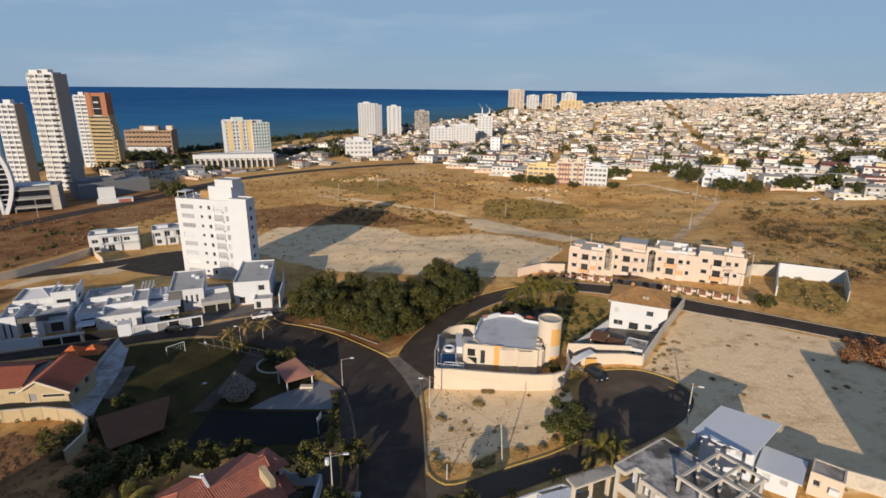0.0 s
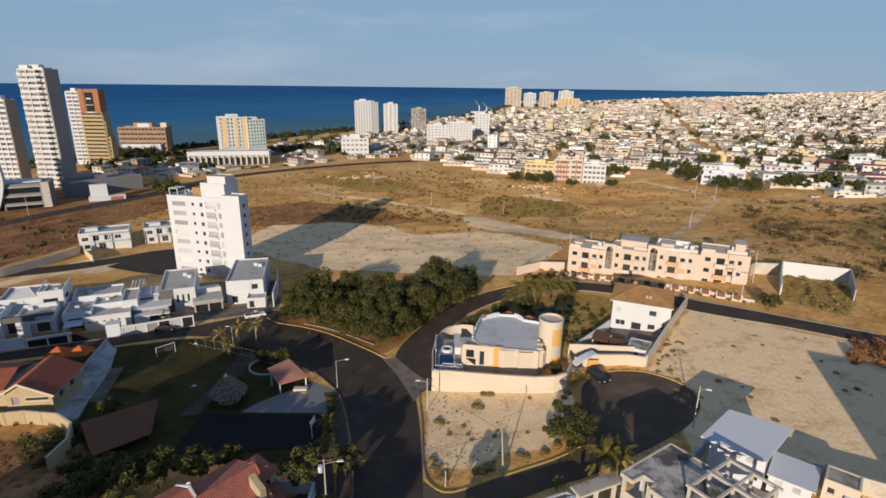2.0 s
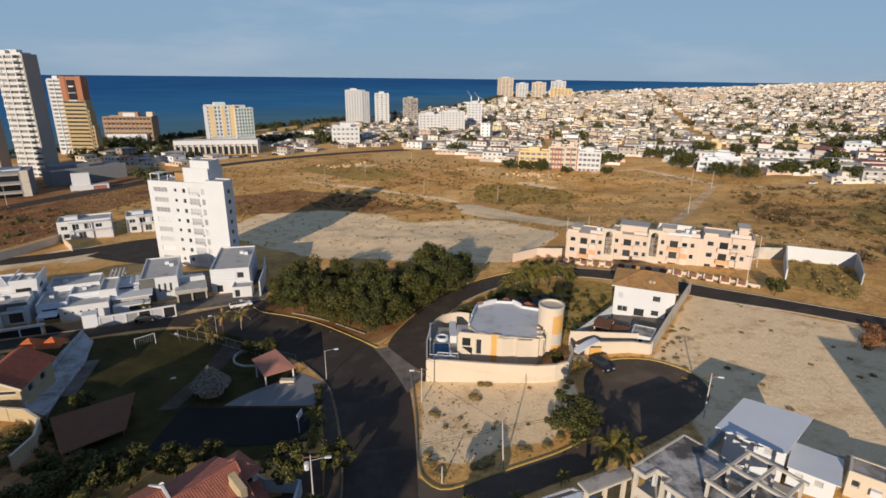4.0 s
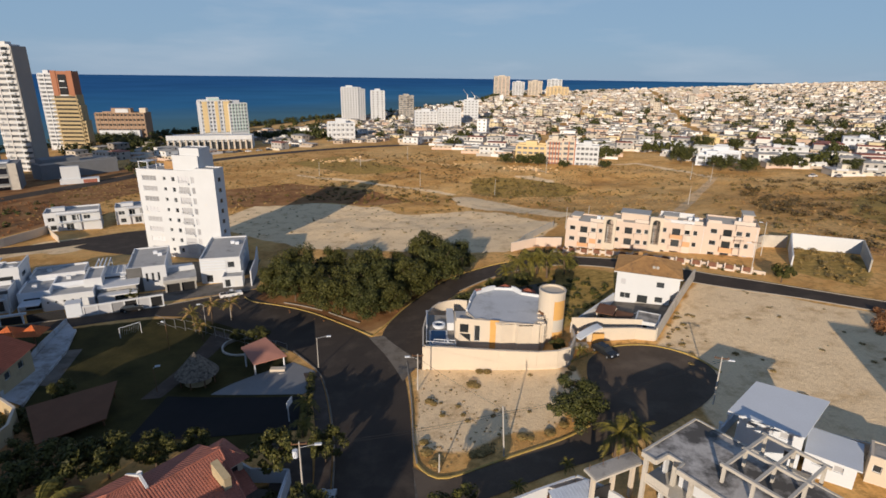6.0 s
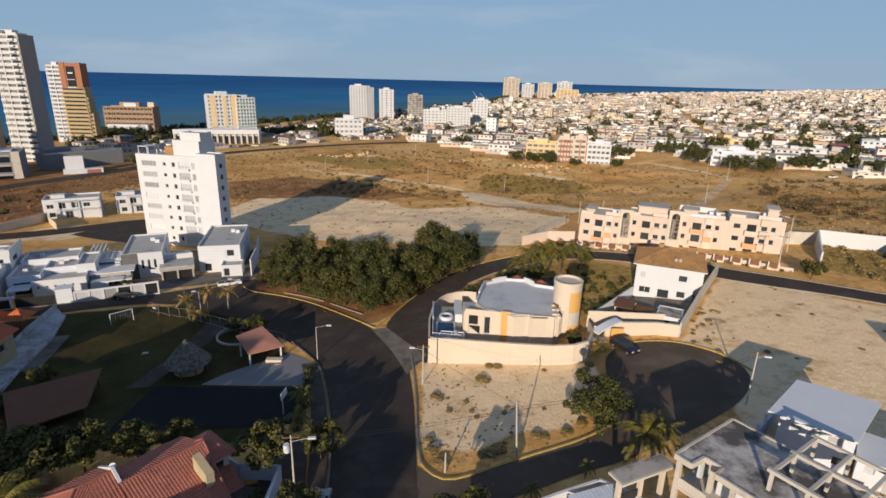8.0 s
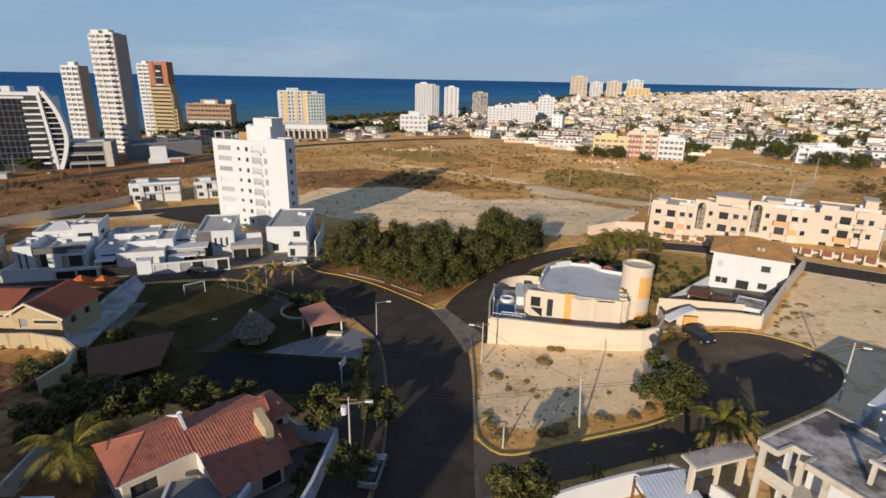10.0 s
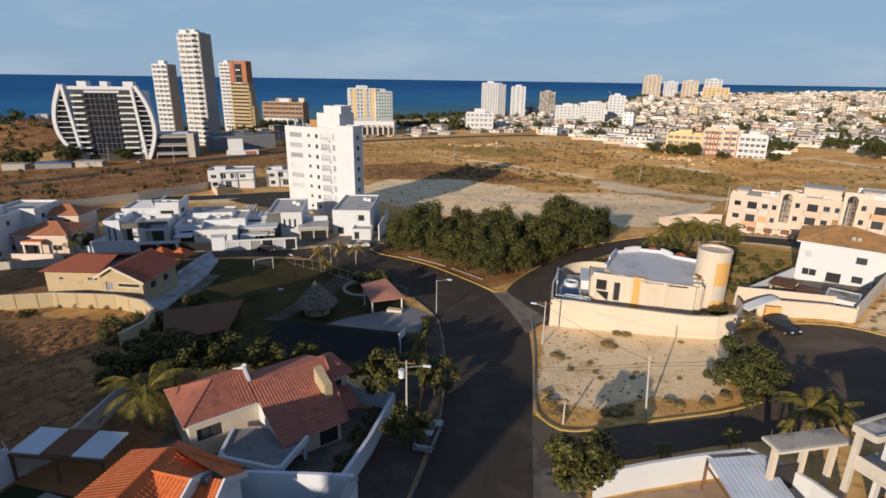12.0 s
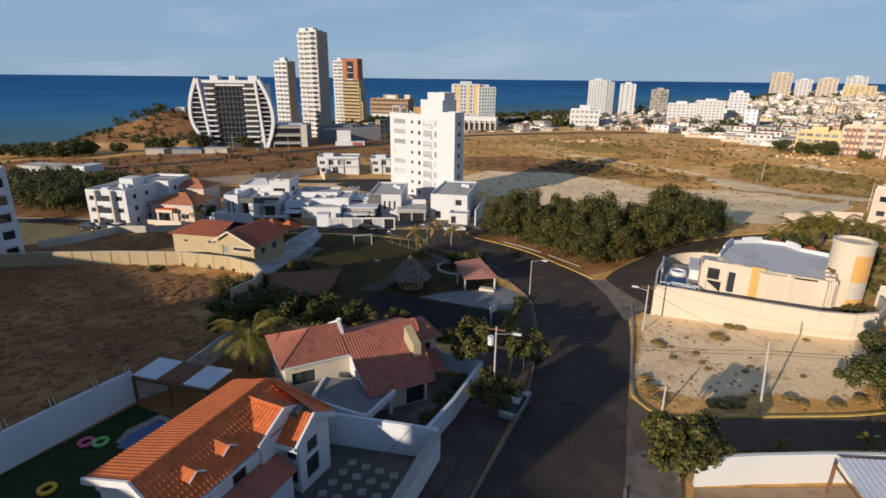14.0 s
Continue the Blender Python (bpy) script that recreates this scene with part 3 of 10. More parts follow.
def strip(name, left, right, lift, material, label, category, across=8, kind="structure", sides=0.0):
    """A sheet between two lines, laid on the ground; with sides, a slab with edges of that depth."""
    left, right = rounded(left), rounded(right)
    n = max(12, int(max(sum(math.dist(a, b) for a, b in zip(q, q[1:])) for q in (left, right)) / 1.5))
    a, b = resample(left, n), resample(right, n)
    verts, faces = [], []
    for i in range(n):
        for j in range(across + 1):
            x, y = a[i] + (b[i] - a[i]) * j / across
            verts.append((x, y, gz(x, y) + lift))
    w = across + 1
    for i in range(n - 1):
        for j in range(across):
            faces.append((i * w + j, i * w + j + 1, (i + 1) * w + j + 1, (i + 1) * w + j))
    if sides:
        rim = [i * w for i in range(n)] + [(n - 1) * w + j for j in range(1, w)] + [i * w + across for i in range(n - 2, -1, -1)] + [j for j in range(across - 1, 0, -1)]
        base = len(verts)
        for k in rim:
            x, y, z = verts[k]
            verts.append((x, y, z - sides))
        for k in range(len(rim)):
            j = (k + 1) % len(rim)
            faces.append((rim[k], rim[j], base + j, base + k))
    ob = sheet(name, verts, faces, material)
    bm = bmesh.new()
    bm.from_mesh(ob.data)
    bmesh.ops.recalc_face_normals(bm, faces=bm.faces)
    if sum(f.normal.z * f.calc_area() for f in bm.faces) < 0:
        bmesh.ops.reverse_faces(bm, faces=bm.faces)
    bm.to_mesh(ob.data)
    bm.free()
    return tagged(ob, label, category, kind=kind)


def kerb(name, line, material, label, width=0.24, high=0.2, smoothing=2):
    """A run of kerb with a step, laid on the ground along a line."""
    p = rounded(line, smoothing)
    n = max(4, int(sum(math.dist(a, b) for a, b in zip(p, p[1:])) / 1.2))
    p = resample(p, n)
    bm = bmesh.new()
    rows = []
    for i in range(n):
        d = Vector(p[min(i + 1, n - 1)] - p[max(i - 1, 0)]).normalized()
        side = Vector((-d.y, d.x)) * width / 2
        z = gz(*p[i])
        rows.append([bm.verts.new((p[i][0] + s * side.x, p[i][1] + s * side.y, z + h)) for s, h in ((-1, -0.2), (-1, high - 0.03), (-0.8, high), (0.8, high), (1, high - 0.03), (1, -0.2))])
    for r, q in zip(rows, rows[1:]):
        for j in range(5):
            bm.faces.new((r[j], r[j + 1], q[j + 1], q[j]))
    bm.faces.new(rows[0])
    bm.faces.new(rows[-1][::-1])
    bmesh.ops.recalc_face_normals(bm, faces=bm.faces)
    return tagged(part(name, bm, material, None), label, "kerb", kind="structure")


ISLAND = [(-45, 130.5), (-42.4, 127.6), (-36, 125.7), (-28, 121.4), (-21, 115.2), (-15, 109.2), (-11.6, 105.6)]
ISLAND_E = [(-11.6, 105.6), (-9, 110.7), (-6, 118), (-1.5, 126), (3, 132.5), (10, 137.5), (19, 141.5), (29, 142.5)]
BRANCH_S = [(-1.6, 90), (-1.2, 99), (-0.9, 109), (2.4, 118), (6.8, 124.5), (13, 129.7), (20, 133.2), (28, 135), (37, 132.5), (47, 125.4), (55, 115.8), (63, 109.6), (72, 104), (82, 96), (110, 72)]
BRANCH_N = [(-7, 94), (-10.6, 106), (-6, 118), (-1.5, 126), (3, 132.5), (10, 137.5), (19, 141), (30, 142), (41, 138), (53, 129.5), (60.5, 120.5), (69, 114), (77.5, 107), (88, 99), (116, 77)]
MAIN_W = [(-11.5, -30), (-11.4, 30), (-11.2, 50), (-11.2, 58), (-12.4, 67), (-14.3, 76), (-16.6, 84.5), (-19.2, 92), (-26, 101), (-36, 109.5), (-47, 116.5), (-57, 119.5)]
MAIN_E = [(0.5, -30), (-0.6, 30), (-1.2, 50), (-2, 60), (-2.8, 73), (-3.4, 80.6), (-4.6, 90), (-8, 99.5), (-14, 108), (-21, 115), (-28, 121.4), (-37, 126.5), (-46, 132)]
VILLA_S = [(-46, 116), (-57, 119.5), (-67, 116.3), (-80.6, 108), (-96, 102), (-120, 93), (-170, 74)]
VILLA_N = [(-40, 137.2), (-45, 135), (-52, 131.2), (-60.5, 125.3), (-74, 117.8), (-87, 111.4), (-99, 105.4), (-122, 96.5), (-172, 78)]
SIDE_N = [(-2.4, 64.5), (0.8, 61.9), (3, 62.3), (7.5, 64.2), (11.3, 65.6), (17, 67.5), (21, 69.8), (23.4, 74), (24, 82), (26, 88), (31.5, 90.6)]
SIDE_S = [(-1, 55.5), (1, 56.4), (5.7, 58), (10.7, 60), (16, 62.2), (20.3, 63.2), (26, 66), (33, 69.5), (40, 74), (43.8, 80), (42.2, 85.2), (37.5, 90), (31.5, 90.7)]
strip("road", MAIN_W, MAIN_E, 0.05, ASPHALT, "dark worn asphalt street curving past a park", "road", 12)
strip("pavement", [(-12.2, 105.0), (-9.0, 98.4), (-6.6, 92.6), (-4.6, 86.6)], [(-9.4, 105.4), (-6.2, 99.8), (-3.6, 95.6), (-1.6, 93.0)], 0.085, GUTTER, "worn concrete gutter across the mouth of a street", "pavement", 4)
strip("road", BRANCH_N, BRANCH_S, 0.056, ASPHALT, "narrow asphalt street between an island and houses", "road", 8)
strip("road", VILLA_S, VILLA_N, 0.062, ASPHALT, "asphalt street in front of white villas", "road", 10)
strip("road", SIDE_N, SIDE_S, 0.068, DUSTY_SUNLIT, "asphalt side street ending in a round turning place", "road", 10)
strip("road", [(-150, 152), (-124, 163), (-113, 174), (-104, 187), (-94, 192), (-80, 186)], [(-158, 158), (-128, 170), (-117, 181), (-106, 197), (-90, 200), (-78, 194)], 0.05, ASPHALT, "asphalt back street beside a pale wall", "road", 6)
strip("road", [(-300, 60), (-240, 128), (-218, 160), (-197, 200), (-190, 236), (-172, 272), (-158, 302), (-150, 340), (-130, 372), (-60, 420), (60, 440)],
      [(-308, 66), (-248, 134), (-227, 165), (-207, 204), (-200, 240), (-183, 278), (-168, 306), (-160, 346), (-138, 382), (-62, 432), (60, 452)], 0.05, ASPHALT, "long grey coast road crossing the open land", "road", 6)
strip("road", [(141.2, 272), (112.8, 233), (84.6, 189.5), (74, 172)], [(144.2, 270.4), (116.4, 231), (88.0, 187.4), (77.4, 170)], 0.05, GRAVEL, "pale gravel track across the dry field", "track", 3)
strip("road", [(-108, 190), (-92, 193), (-80, 187)], [(-112, 172), (-96, 166), (-84, 164.5)], 0.06, ASPHALT, "asphalt parking area beside a white tower", "parking area", 8)
strip("yard", [(-262, 398), (-205, 392), (-140, 402)], [(-262, 446), (-205, 432), (-140, 416)], 0.08, YARD, "grey parking ground beside a long podium", "parking ground", 8)
strip("yard", [(-86, 84), (-72, 88), (-62, 88)], [(-92, 96), (-76, 99), (-66, 102)], 0.05, YARD, "dark paved yard behind a yellow house", "yard", 6)
strip("yard", [(-112, 120), (-84, 131), (-62, 139), (-48, 147)], [(-116, 142), (-92, 152), (-72, 158), (-50, 160)], 0.04, YARD, "grey paved ground between white villas", "yard", 8)
strip("yard", [(25.5, 94.5), (32, 93.6), (38.2, 92.2)], [(36.6, 108.5), (43, 107), (50, 108.5)], 0.05, YARD, "grey paved yard before a white house", "yard", 8)
strip("yard", [(-36, 43.8), (-25, 45.0), (-16, 47.5)], [(-40, 60), (-27, 63), (-17, 61)], 0.04, YARD, "grey paved yard round a tile-roofed house", "yard", 8)
strip("yard", [(4, 107), (13, 107.5), (22, 104)], [(5, 117), (15, 121), (29, 124)], 0.04, YARD, "dark paved yard behind a cream house", "yard", 8)
strip("pavement", [(-1.7, 30), (-2.0, 50), (-2.5, 58), (-2.4, 63.5)], [(-0.6, 30), (-0.7, 50), (0.2, 55.9), (-0.6, 63)], 0.045, YARD, "worn grey pavement at the street corner", "pavement", 4)
strip("yard", [(3.0, 30), (3.0, 44), (3.4, 52.2)], [(19, 30), (19, 50), (16.4, 57.6)], 0.05, TAN_YARD, "tan packed earth behind a white wall", "yard", 8)
strip("yard", [(-15.2, 28), (-18.5, 48), (-19.0, 62), (-21.5, 71)], [(-13.3, 28), (-13.3, 48), (-13.6, 60), (-16.2, 71)], 0.045, WALK, "worn grey ground between a garden wall and a pavement", "yard", 5)
strip("yard", [(-77, 121), (-62, 127.5), (-52, 132), (-44, 136)], [(-76, 129), (-64, 135), (-54, 140), (-45, 146)], 0.05, YARD, "grey paved strip before modern houses", "yard", 6)
kerb("kerb", [(-34.5, 126.8), (-29.0, 124.2), (-24.4, 121.0)], KERB_C, "short inner kerb under the island trees")
kerb("kerb", [(-22.7, 119.6), (-18.6, 116.0), (-15.0, 112.8)], KERB_C, "short inner kerb under the island trees")
kerb("kerb", ISLAND, KERB_Y, "faded yellow kerb round the tree island")
kerb("kerb", ISLAND_E, KERB_Y, "worn yellow kerb beside the tree island")
kerb("kerb", [(-4.2, 93), (-2.9, 80), (-2.5, 70), (-1.8, 65)], KERB_C, "pale worn kerb beside the sandy lot")
kerb("kerb", [(-1.8, 65), (-0.8, 63.2), (0.8, 61.9), (3, 62.3), (7.5, 64.2), (11.3, 65.6), (17, 67.5), (21, 69.8)], KERB_Y, "yellow painted kerb round the sandy lot", 0.27)
kerb("kerb", [(22.6, 86.6), (26.6, 89), (31.5, 90.8), (37, 90.1), (40.3, 87.6), (42.4, 85.2), (43.9, 80)], KERB_Y, "yellow painted kerb of the turning place", 0.27)
kerb("kerb", VILLA_N[1:], KERB_C, "grey concrete kerb in front of the villas")
kerb("kerb", MAIN_W[1:9], GUTTER, "grey concrete kerb along the street")
kerb("kerb", MAIN_E[1:3], KERB_C, "grey concrete kerb along the street")
kerb("kerb", BRANCH_S[4:14], KERB_C, "pale concrete kerb beside the narrow street")
kerb("kerb", BRANCH_N[7:14], KERB_C, "pale concrete kerb beside the apartments")

# ---- building parts ----
WINDOWS = {}


def window_set(w, h, kind):
    """Frame and pane meshes of a window of that size, made once. It lies in the xz plane and faces -y."""
    key = (round(w, 2), round(h, 2), kind)
    if key not in WINDOWS:
        f = 0.07 if kind != "slit" else 0.04
        n = max(1, round(w / 1.3))
        cell = (w - f) / n
        a = bmesh.new()
        panel(a, lambda u, v, z: (u, v, z), w, 0.0, h, [(cell * k + f, f, cell - f, h - 2 * f) for k in range(n)], 0.08)
        bmesh.ops.remove_doubles(a, verts=a.verts, dist=0.0005)
        me = bpy.data.meshes.new("window")
        a.to_mesh(me)
        a.free()
        me.materials.append(BLACK if kind == "dark" else WHITE)
        b = boxes((f, 0.03, f, w - f, 0.05, h - f))
        pm = bpy.data.meshes.new("pane")
        b.to_mesh(pm)
        b.free()
        pm.materials.append(PANE_P if kind == "pale" else PANE)
        WINDOWS[key] = (me, pm)
    return WINDOWS[key]


def add_window(parent, m, w, h, kind="plain"):
    me, pm = window_set(w, h, kind)
    win = new("window", me)
    win.parent = parent
    win.matrix_basis = m
    pane = new("pane", pm)
    pane.parent = win
    return win


def panel(bm, place, width, z0, z1, holes, thick=0.25):
    """A wall with real openings; place(u, v, z) gives the spot u along the wall and v into it."""
    us = sorted({0.0, width, *[q for h in holes for q in (h[0], h[0] + h[2])]})
    zs = sorted({z0, z1, *[q for h in holes for q in (h[1], h[1] + h[3])]})
    for a, b in zip(us, us[1:]):
        run = None
        for c, d in zip(zs, zs[1:]):
            um, zm = (a + b) / 2, (c + d) / 2
            hole = any(h[0] < um < h[0] + h[2] and h[1] < zm < h[1] + h[3] for h in holes)
            if not hole:
                run = (run[0], d) if run else (c, d)
            if run and (hole or d == zs[-1]):
                solid(bm, [place(u, v, z) for z in run for u, v in ((a, 0), (b, 0), (b, thick), (a, thick))])
                run = None


def solid(bm, p):
    v = [bm.verts.new(q) for q in p]
    for f in ((0, 3, 2, 1), (4, 5, 6, 7), (0, 1, 5, 4), (1, 2, 6, 5), (2, 3, 7, 6), (3, 0, 4, 7)):
        bm.faces.new([v[i] for i in f])


def block(parent, x, y, w, d, z0, z1, material, front=(), right=(), left=(), back=(), roof=ROOF_G, parapet=0.4, name="wall", kind="plain", cap=None, label=""):
    """A flat-roofed block with walls, windows set into real openings, a roof slab and a parapet.
    Openings: (along, sill, width, height[, kind]) with the sill above z 0 of the thing."""
    bm = bmesh.new()
    sides = {
        "f": (w, lambda u, v, z: (x + u, y + v, z), front, lambda o: pose(x + o[0], y + 0.13, o[1])),
        "r": (d, lambda u, v, z: (x + w - v, y + u, z), right, lambda o: pose(x + w - 0.13, y + o[0], o[1], 0, 0, 90)),
        "b": (w, lambda u, v, z: (x + w - u, y + d - v, z), back, lambda o: pose(x + w - o[0], y + d - 0.13, o[1], 0, 0, 180)),
        "l": (d, lambda u, v, z: (x + v, y + d - u, z), left, lambda o: pose(x + 0.13, y + d - o[0], o[1], 0, 0, -90)),
    }
    t = 0.25
    for k, (width, place, holes, at) in sides.items():
        inset = 0 if k in "fb" else t
        if inset:
            panel(bm, lambda u, v, z, place=place: place(u + t, v, z), width - 2 * t, z0, z1 + parapet, [(o[0] - t, *o[1:4]) for o in holes])
        else:
            panel(bm, place, width, z0, z1 + parapet, [o[:4] for o in holes])
    wall = part(name, bm, material, parent, label)
    slab = part("roof", boxes((x + t, y + t, z1 - 0.2, x + w - t, y + d - t, z1)), roof, parent)
    if cap:
        c = 0.06
        part("coping", boxes((x - c, y - c, z1 + parapet, x + w + c, y + t + c, z1 + parapet + 0.08), (x - c, y + d - t - c, z1 + parapet, x + w + c, y + d + c, z1 + parapet + 0.08),
                             (x - c, y + t + c, z1 + parapet, x + t + c, y + d - t - c, z1 + parapet + 0.08), (x + w - t - c, y + t + c, z1 + parapet, x + w + c, y + d - t - c, z1 + parapet + 0.08)), cap, parent)
    for k, (width, place, holes, at) in sides.items():
        for o in holes:
            if len(o) > 4 and o[4] == "open":
                continue
            add_window(parent, at(o), o[2], o[3], o[4] if len(o) > 4 else kind)
    # solid dark core; its grey stands in for unlit rooms behind the openings
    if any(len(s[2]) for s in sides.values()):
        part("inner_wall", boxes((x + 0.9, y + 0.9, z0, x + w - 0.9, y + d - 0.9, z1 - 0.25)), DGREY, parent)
    return wall


def tiles(bm, el, er, rr, rl, pitch=0.26, course=0.42, wave=0.05):
    """A slope of barrel tiles from the eave (el to er) up to the ridge (rl to rr)."""
    el, er, rr, rl = (Vector(p) for p in (el, er, rr, rl))
    along = (er - el).normalized()
    normal = along.cross((rl + rr) / 2 - (el + er) / 2).normalized()
    if normal.z < 0:
        normal.negate()
    wide = (er - el).length
    nu = max(6, int(wide / pitch) * 5)
    rise = max((rl - el).length, (rr - er).length)
    nv = max(2, int(rise / course))
    grid = []
    for j in range(nv):
        for edge in (0.0, 0.999):
            t = (j + edge) / nv
            a, b = el.lerp(rl, t), er.lerp(rr, t)
            row = []
            for i in range(nu + 1):
                p = a.lerp(b, i / nu)
                u = (p - el).dot(along) / pitch
                row.append(bm.verts.new(p + normal * (wave * abs(math.sin(u * math.pi)) + 0.045 * (1 - edge))))
            grid.append(row)
    for r, q in zip(grid, grid[1:]):
        for i in range(nu):
            bm.faces.new((r[i], r[i + 1], q[i + 1], q[i]))


def ridge_caps(bm, *lines):
    for p, q in lines:
        p, q = Vector(p), Vector(q)
        n = max(1, int((q - p).length / 0.45))
        for k in range(n):
            tube(bm, p.lerp(q, k / n) + Vector((0, 0, 0.03)), p.lerp(q, (k + 1) / n) + Vector((0, 0, 0.05)), 0.13, 0.10, 6)


def hip_roof(parent, x0, y0, x1, y1, z, rise, over, material, fascia=WHITE, run=None, pitch=0.26):
    """A hipped tile roof over a rectangle, with its slab and eaves."""
    x0, y0, x1, y1 = x0 - over, y0 - over, x1 + over, y1 + over
    w, d = x1 - x0, y1 - y0
    r = run or min(w, d) / 2
    if w >= d:
        a, b = Vector((x0 + r, (y0 + y1) / 2, z + rise)), Vector((x1 - r, (y0 + y1) / 2, z + rise))
    else:
        a, b = Vector(((x0 + x1) / 2, y0 + r, z + rise)), Vector(((x0 + x1) / 2, y1 - r, z + rise))
    c = [Vector(p) for p in ((x0, y0, z), (x1, y0, z), (x1, y1, z), (x0, y1, z))]
    bm = bmesh.new()
    if w >= d:
        tiles(bm, c[0], c[1], b, a, pitch)
        tiles(bm, c[1], c[2], b, b, pitch)
        tiles(bm, c[2], c[3], a, b, pitch)
        tiles(bm, c[3], c[0], a, a, pitch)
        hips = ((c[0], a), (c[3], a), (c[1], b), (c[2], b), (a, b))
    else:
        tiles(bm, c[0], c[1], a, a, pitch)
        tiles(bm, c[1], c[2], b, a, pitch)
        tiles(bm, c[2], c[3], b, b, pitch)
        tiles(bm, c[3], c[0], a, b, pitch)
        hips = ((c[0], a), (c[1], a), (c[2], b), (c[3], b), (a, b))
    roof = part("roof", bm, material, parent)
    bm = bmesh.new()
    ridge_caps(bm, *hips)
    tagged(part("ridge_tiling", bm, material, roof), kind="stuff")
    part("eave", boxes((x0, y0, z - 0.2, x1, y1, z - 0.01)), fascia, parent)
    return roof


def from_front(name, ax, ay, bx, by, z, label, category, group=""):
    """A thing whose front wall runs from a to b; its x runs along the front, its y away from it. Gives the thing and the front's length."""
    turn = math.degrees(math.atan2(by - ay, bx - ax))
    return thing(name, ax, ay, z, turn, label, category, group), math.dist((ax, ay), (bx, by))


def run_wall(name, line, high, material, label, category="wall", thick=0.22, cap=None, level=None, smoothing=0, drop=1.0, kind="structure"):
    """A free-standing wall along a line: so high over the ground, with a level top, or with a top that runs between two heights."""
    p = rounded(line, smoothing) if smoothing else list(line)
    root = None
    bm = bmesh.new()
    top = bmesh.new()
    for done, ((ax, ay), (bx, by)) in enumerate(zip(p, p[1:])):
        length = math.dist((ax, ay), (bx, by))
        n = max(1, round(length / 6))
        hi = high if isinstance(high, (int, float)) else None
        for k in range(n):
            ux, uy = (bx - ax) / length, (by - ay) / length
            a = Vector((ax + (bx - ax) * k / n, ay + (by - ay) * k / n))
            b = Vector((ax + (bx - ax) * (k + 1) / n, ay + (by - ay) * (k + 1) / n))
            s = Vector((-uy, ux)) * thick / 2
            za, zb = gz(*a), gz(*b)
            ta, tb = (level, level) if level is not None else (za + hi, zb + hi) if hi else (high[0] + (high[1] - high[0]) * (done + k / n) / (len(p) - 1), high[0] + (high[1] - high[0]) * (done + (k + 1) / n) / (len(p) - 1))
            o = [a - s, b - s, b + s, a + s]
            prism(bm, [(q.x, q.y) for q in o], [za - drop, zb - drop, zb - drop, za - drop], [ta, tb, tb, ta])
            if cap:
                s2 = s * 1.5
                o = [a - s2, b - s2, b + s2, a + s2]
                prism(top, [(q.x, q.y) for q in o], [ta + 0.003, tb + 0.003, tb + 0.003, ta + 0.003], [ta + 0.08, tb + 0.08, tb + 0.08, ta + 0.08])
    wall = tagged(part(name, bm, material, None), label, category, kind=kind)
    if cap:
        part("coping", top, cap, wall)
    else:
        top.free()
    return wall


# ---- white apartment tower ----
def apartment_tower():
    t, w = from_front("apartment_tower", -85.0, 165.4, -60.2, 159.6, -3.5, "white rendered apartment tower with nine storeys and a stepped roof", "apartment tower")
    holes, bal = [], []
    for k in range(8):
        z = 1.1 + 3.05 * k
        holes += [(1.7, z, 4.6, 1.5, "pale"), (8.5, z + 0.3, 0.9, 1.0), (11.3, z + 0.1, 1.0, 1.3), (13.5, z - 0.4, 3.3, 2.1, "pale"), (17.6, z - 0.2, 1.0, 1.8, "pale")]
    side = [(3 + 4 * i, 1.2 + 3.05 * k, 1.6, 1.4) for k in range(8) for i in range(3)]
    block(t, 0, 0, 19.4, 9.5, -2, 25.1, WHITE, front=holes, left=[o for o in side if o[0] < 7], parapet=0.6, cap=WHITE)
    # plain stair core beside the front
    block(t, 19.4, -0.5, 6.0, 4.6, -2, 26.4, WHITE, right=[(1.6, 1.4 + 3.05 * k, 1.4, 1.3) for k in range(8)], parapet=0.3, name="stair_core", label="blank white stair core")
    block(t, 11.6, 1.0, 8.2, 7.0, 25.1, 29.6, WHITE, parapet=0.3, name="penthouse", label="plain white penthouse block")
    block(t, 13.8, 1.6, 6.2, 5.0, 29.6, 31.8, WHITE, parapet=0.2, name="water_tank_house", label="white box on the penthouse")
    for k in range(8):
        z = 0.65 + 3.05 * k
        b = part("balcony", boxes((13.4, -0.55, z - 0.18, 16.9, 0.0, z), (13.4, -0.55, z, 16.9, -0.49, z + 0.35)), WHITE, t)
        part("railing", boxes(*[(13.45 + 0.38 * i, -0.53, z + 0.35, 13.48 + 0.38 * i, -0.5, z + 0.95) for i in range(10)], (13.4, -0.54, z + 0.95, 16.9, -0.49, z + 1.0)), STEEL, b)
    part("roof_room", boxes((5.5, 5, 25.1, 10.0, 9, 27.4)), TILE_B, t, "brown brick room on the roof")
    part("pergola", boxes((0.4, 0.6, 27.6, 3.6, 4.6, 27.75), (0.5, 0.7, 25.1, 0.7, 0.9, 27.6), (3.3, 0.7, 25.1, 3.5, 0.9, 27.6), (0.5, 4.3, 25.1, 0.7, 4.5, 27.6), (3.3, 4.3, 25.1, 3.5, 4.5, 27.6)), WHITE, t)


apartment_tower()


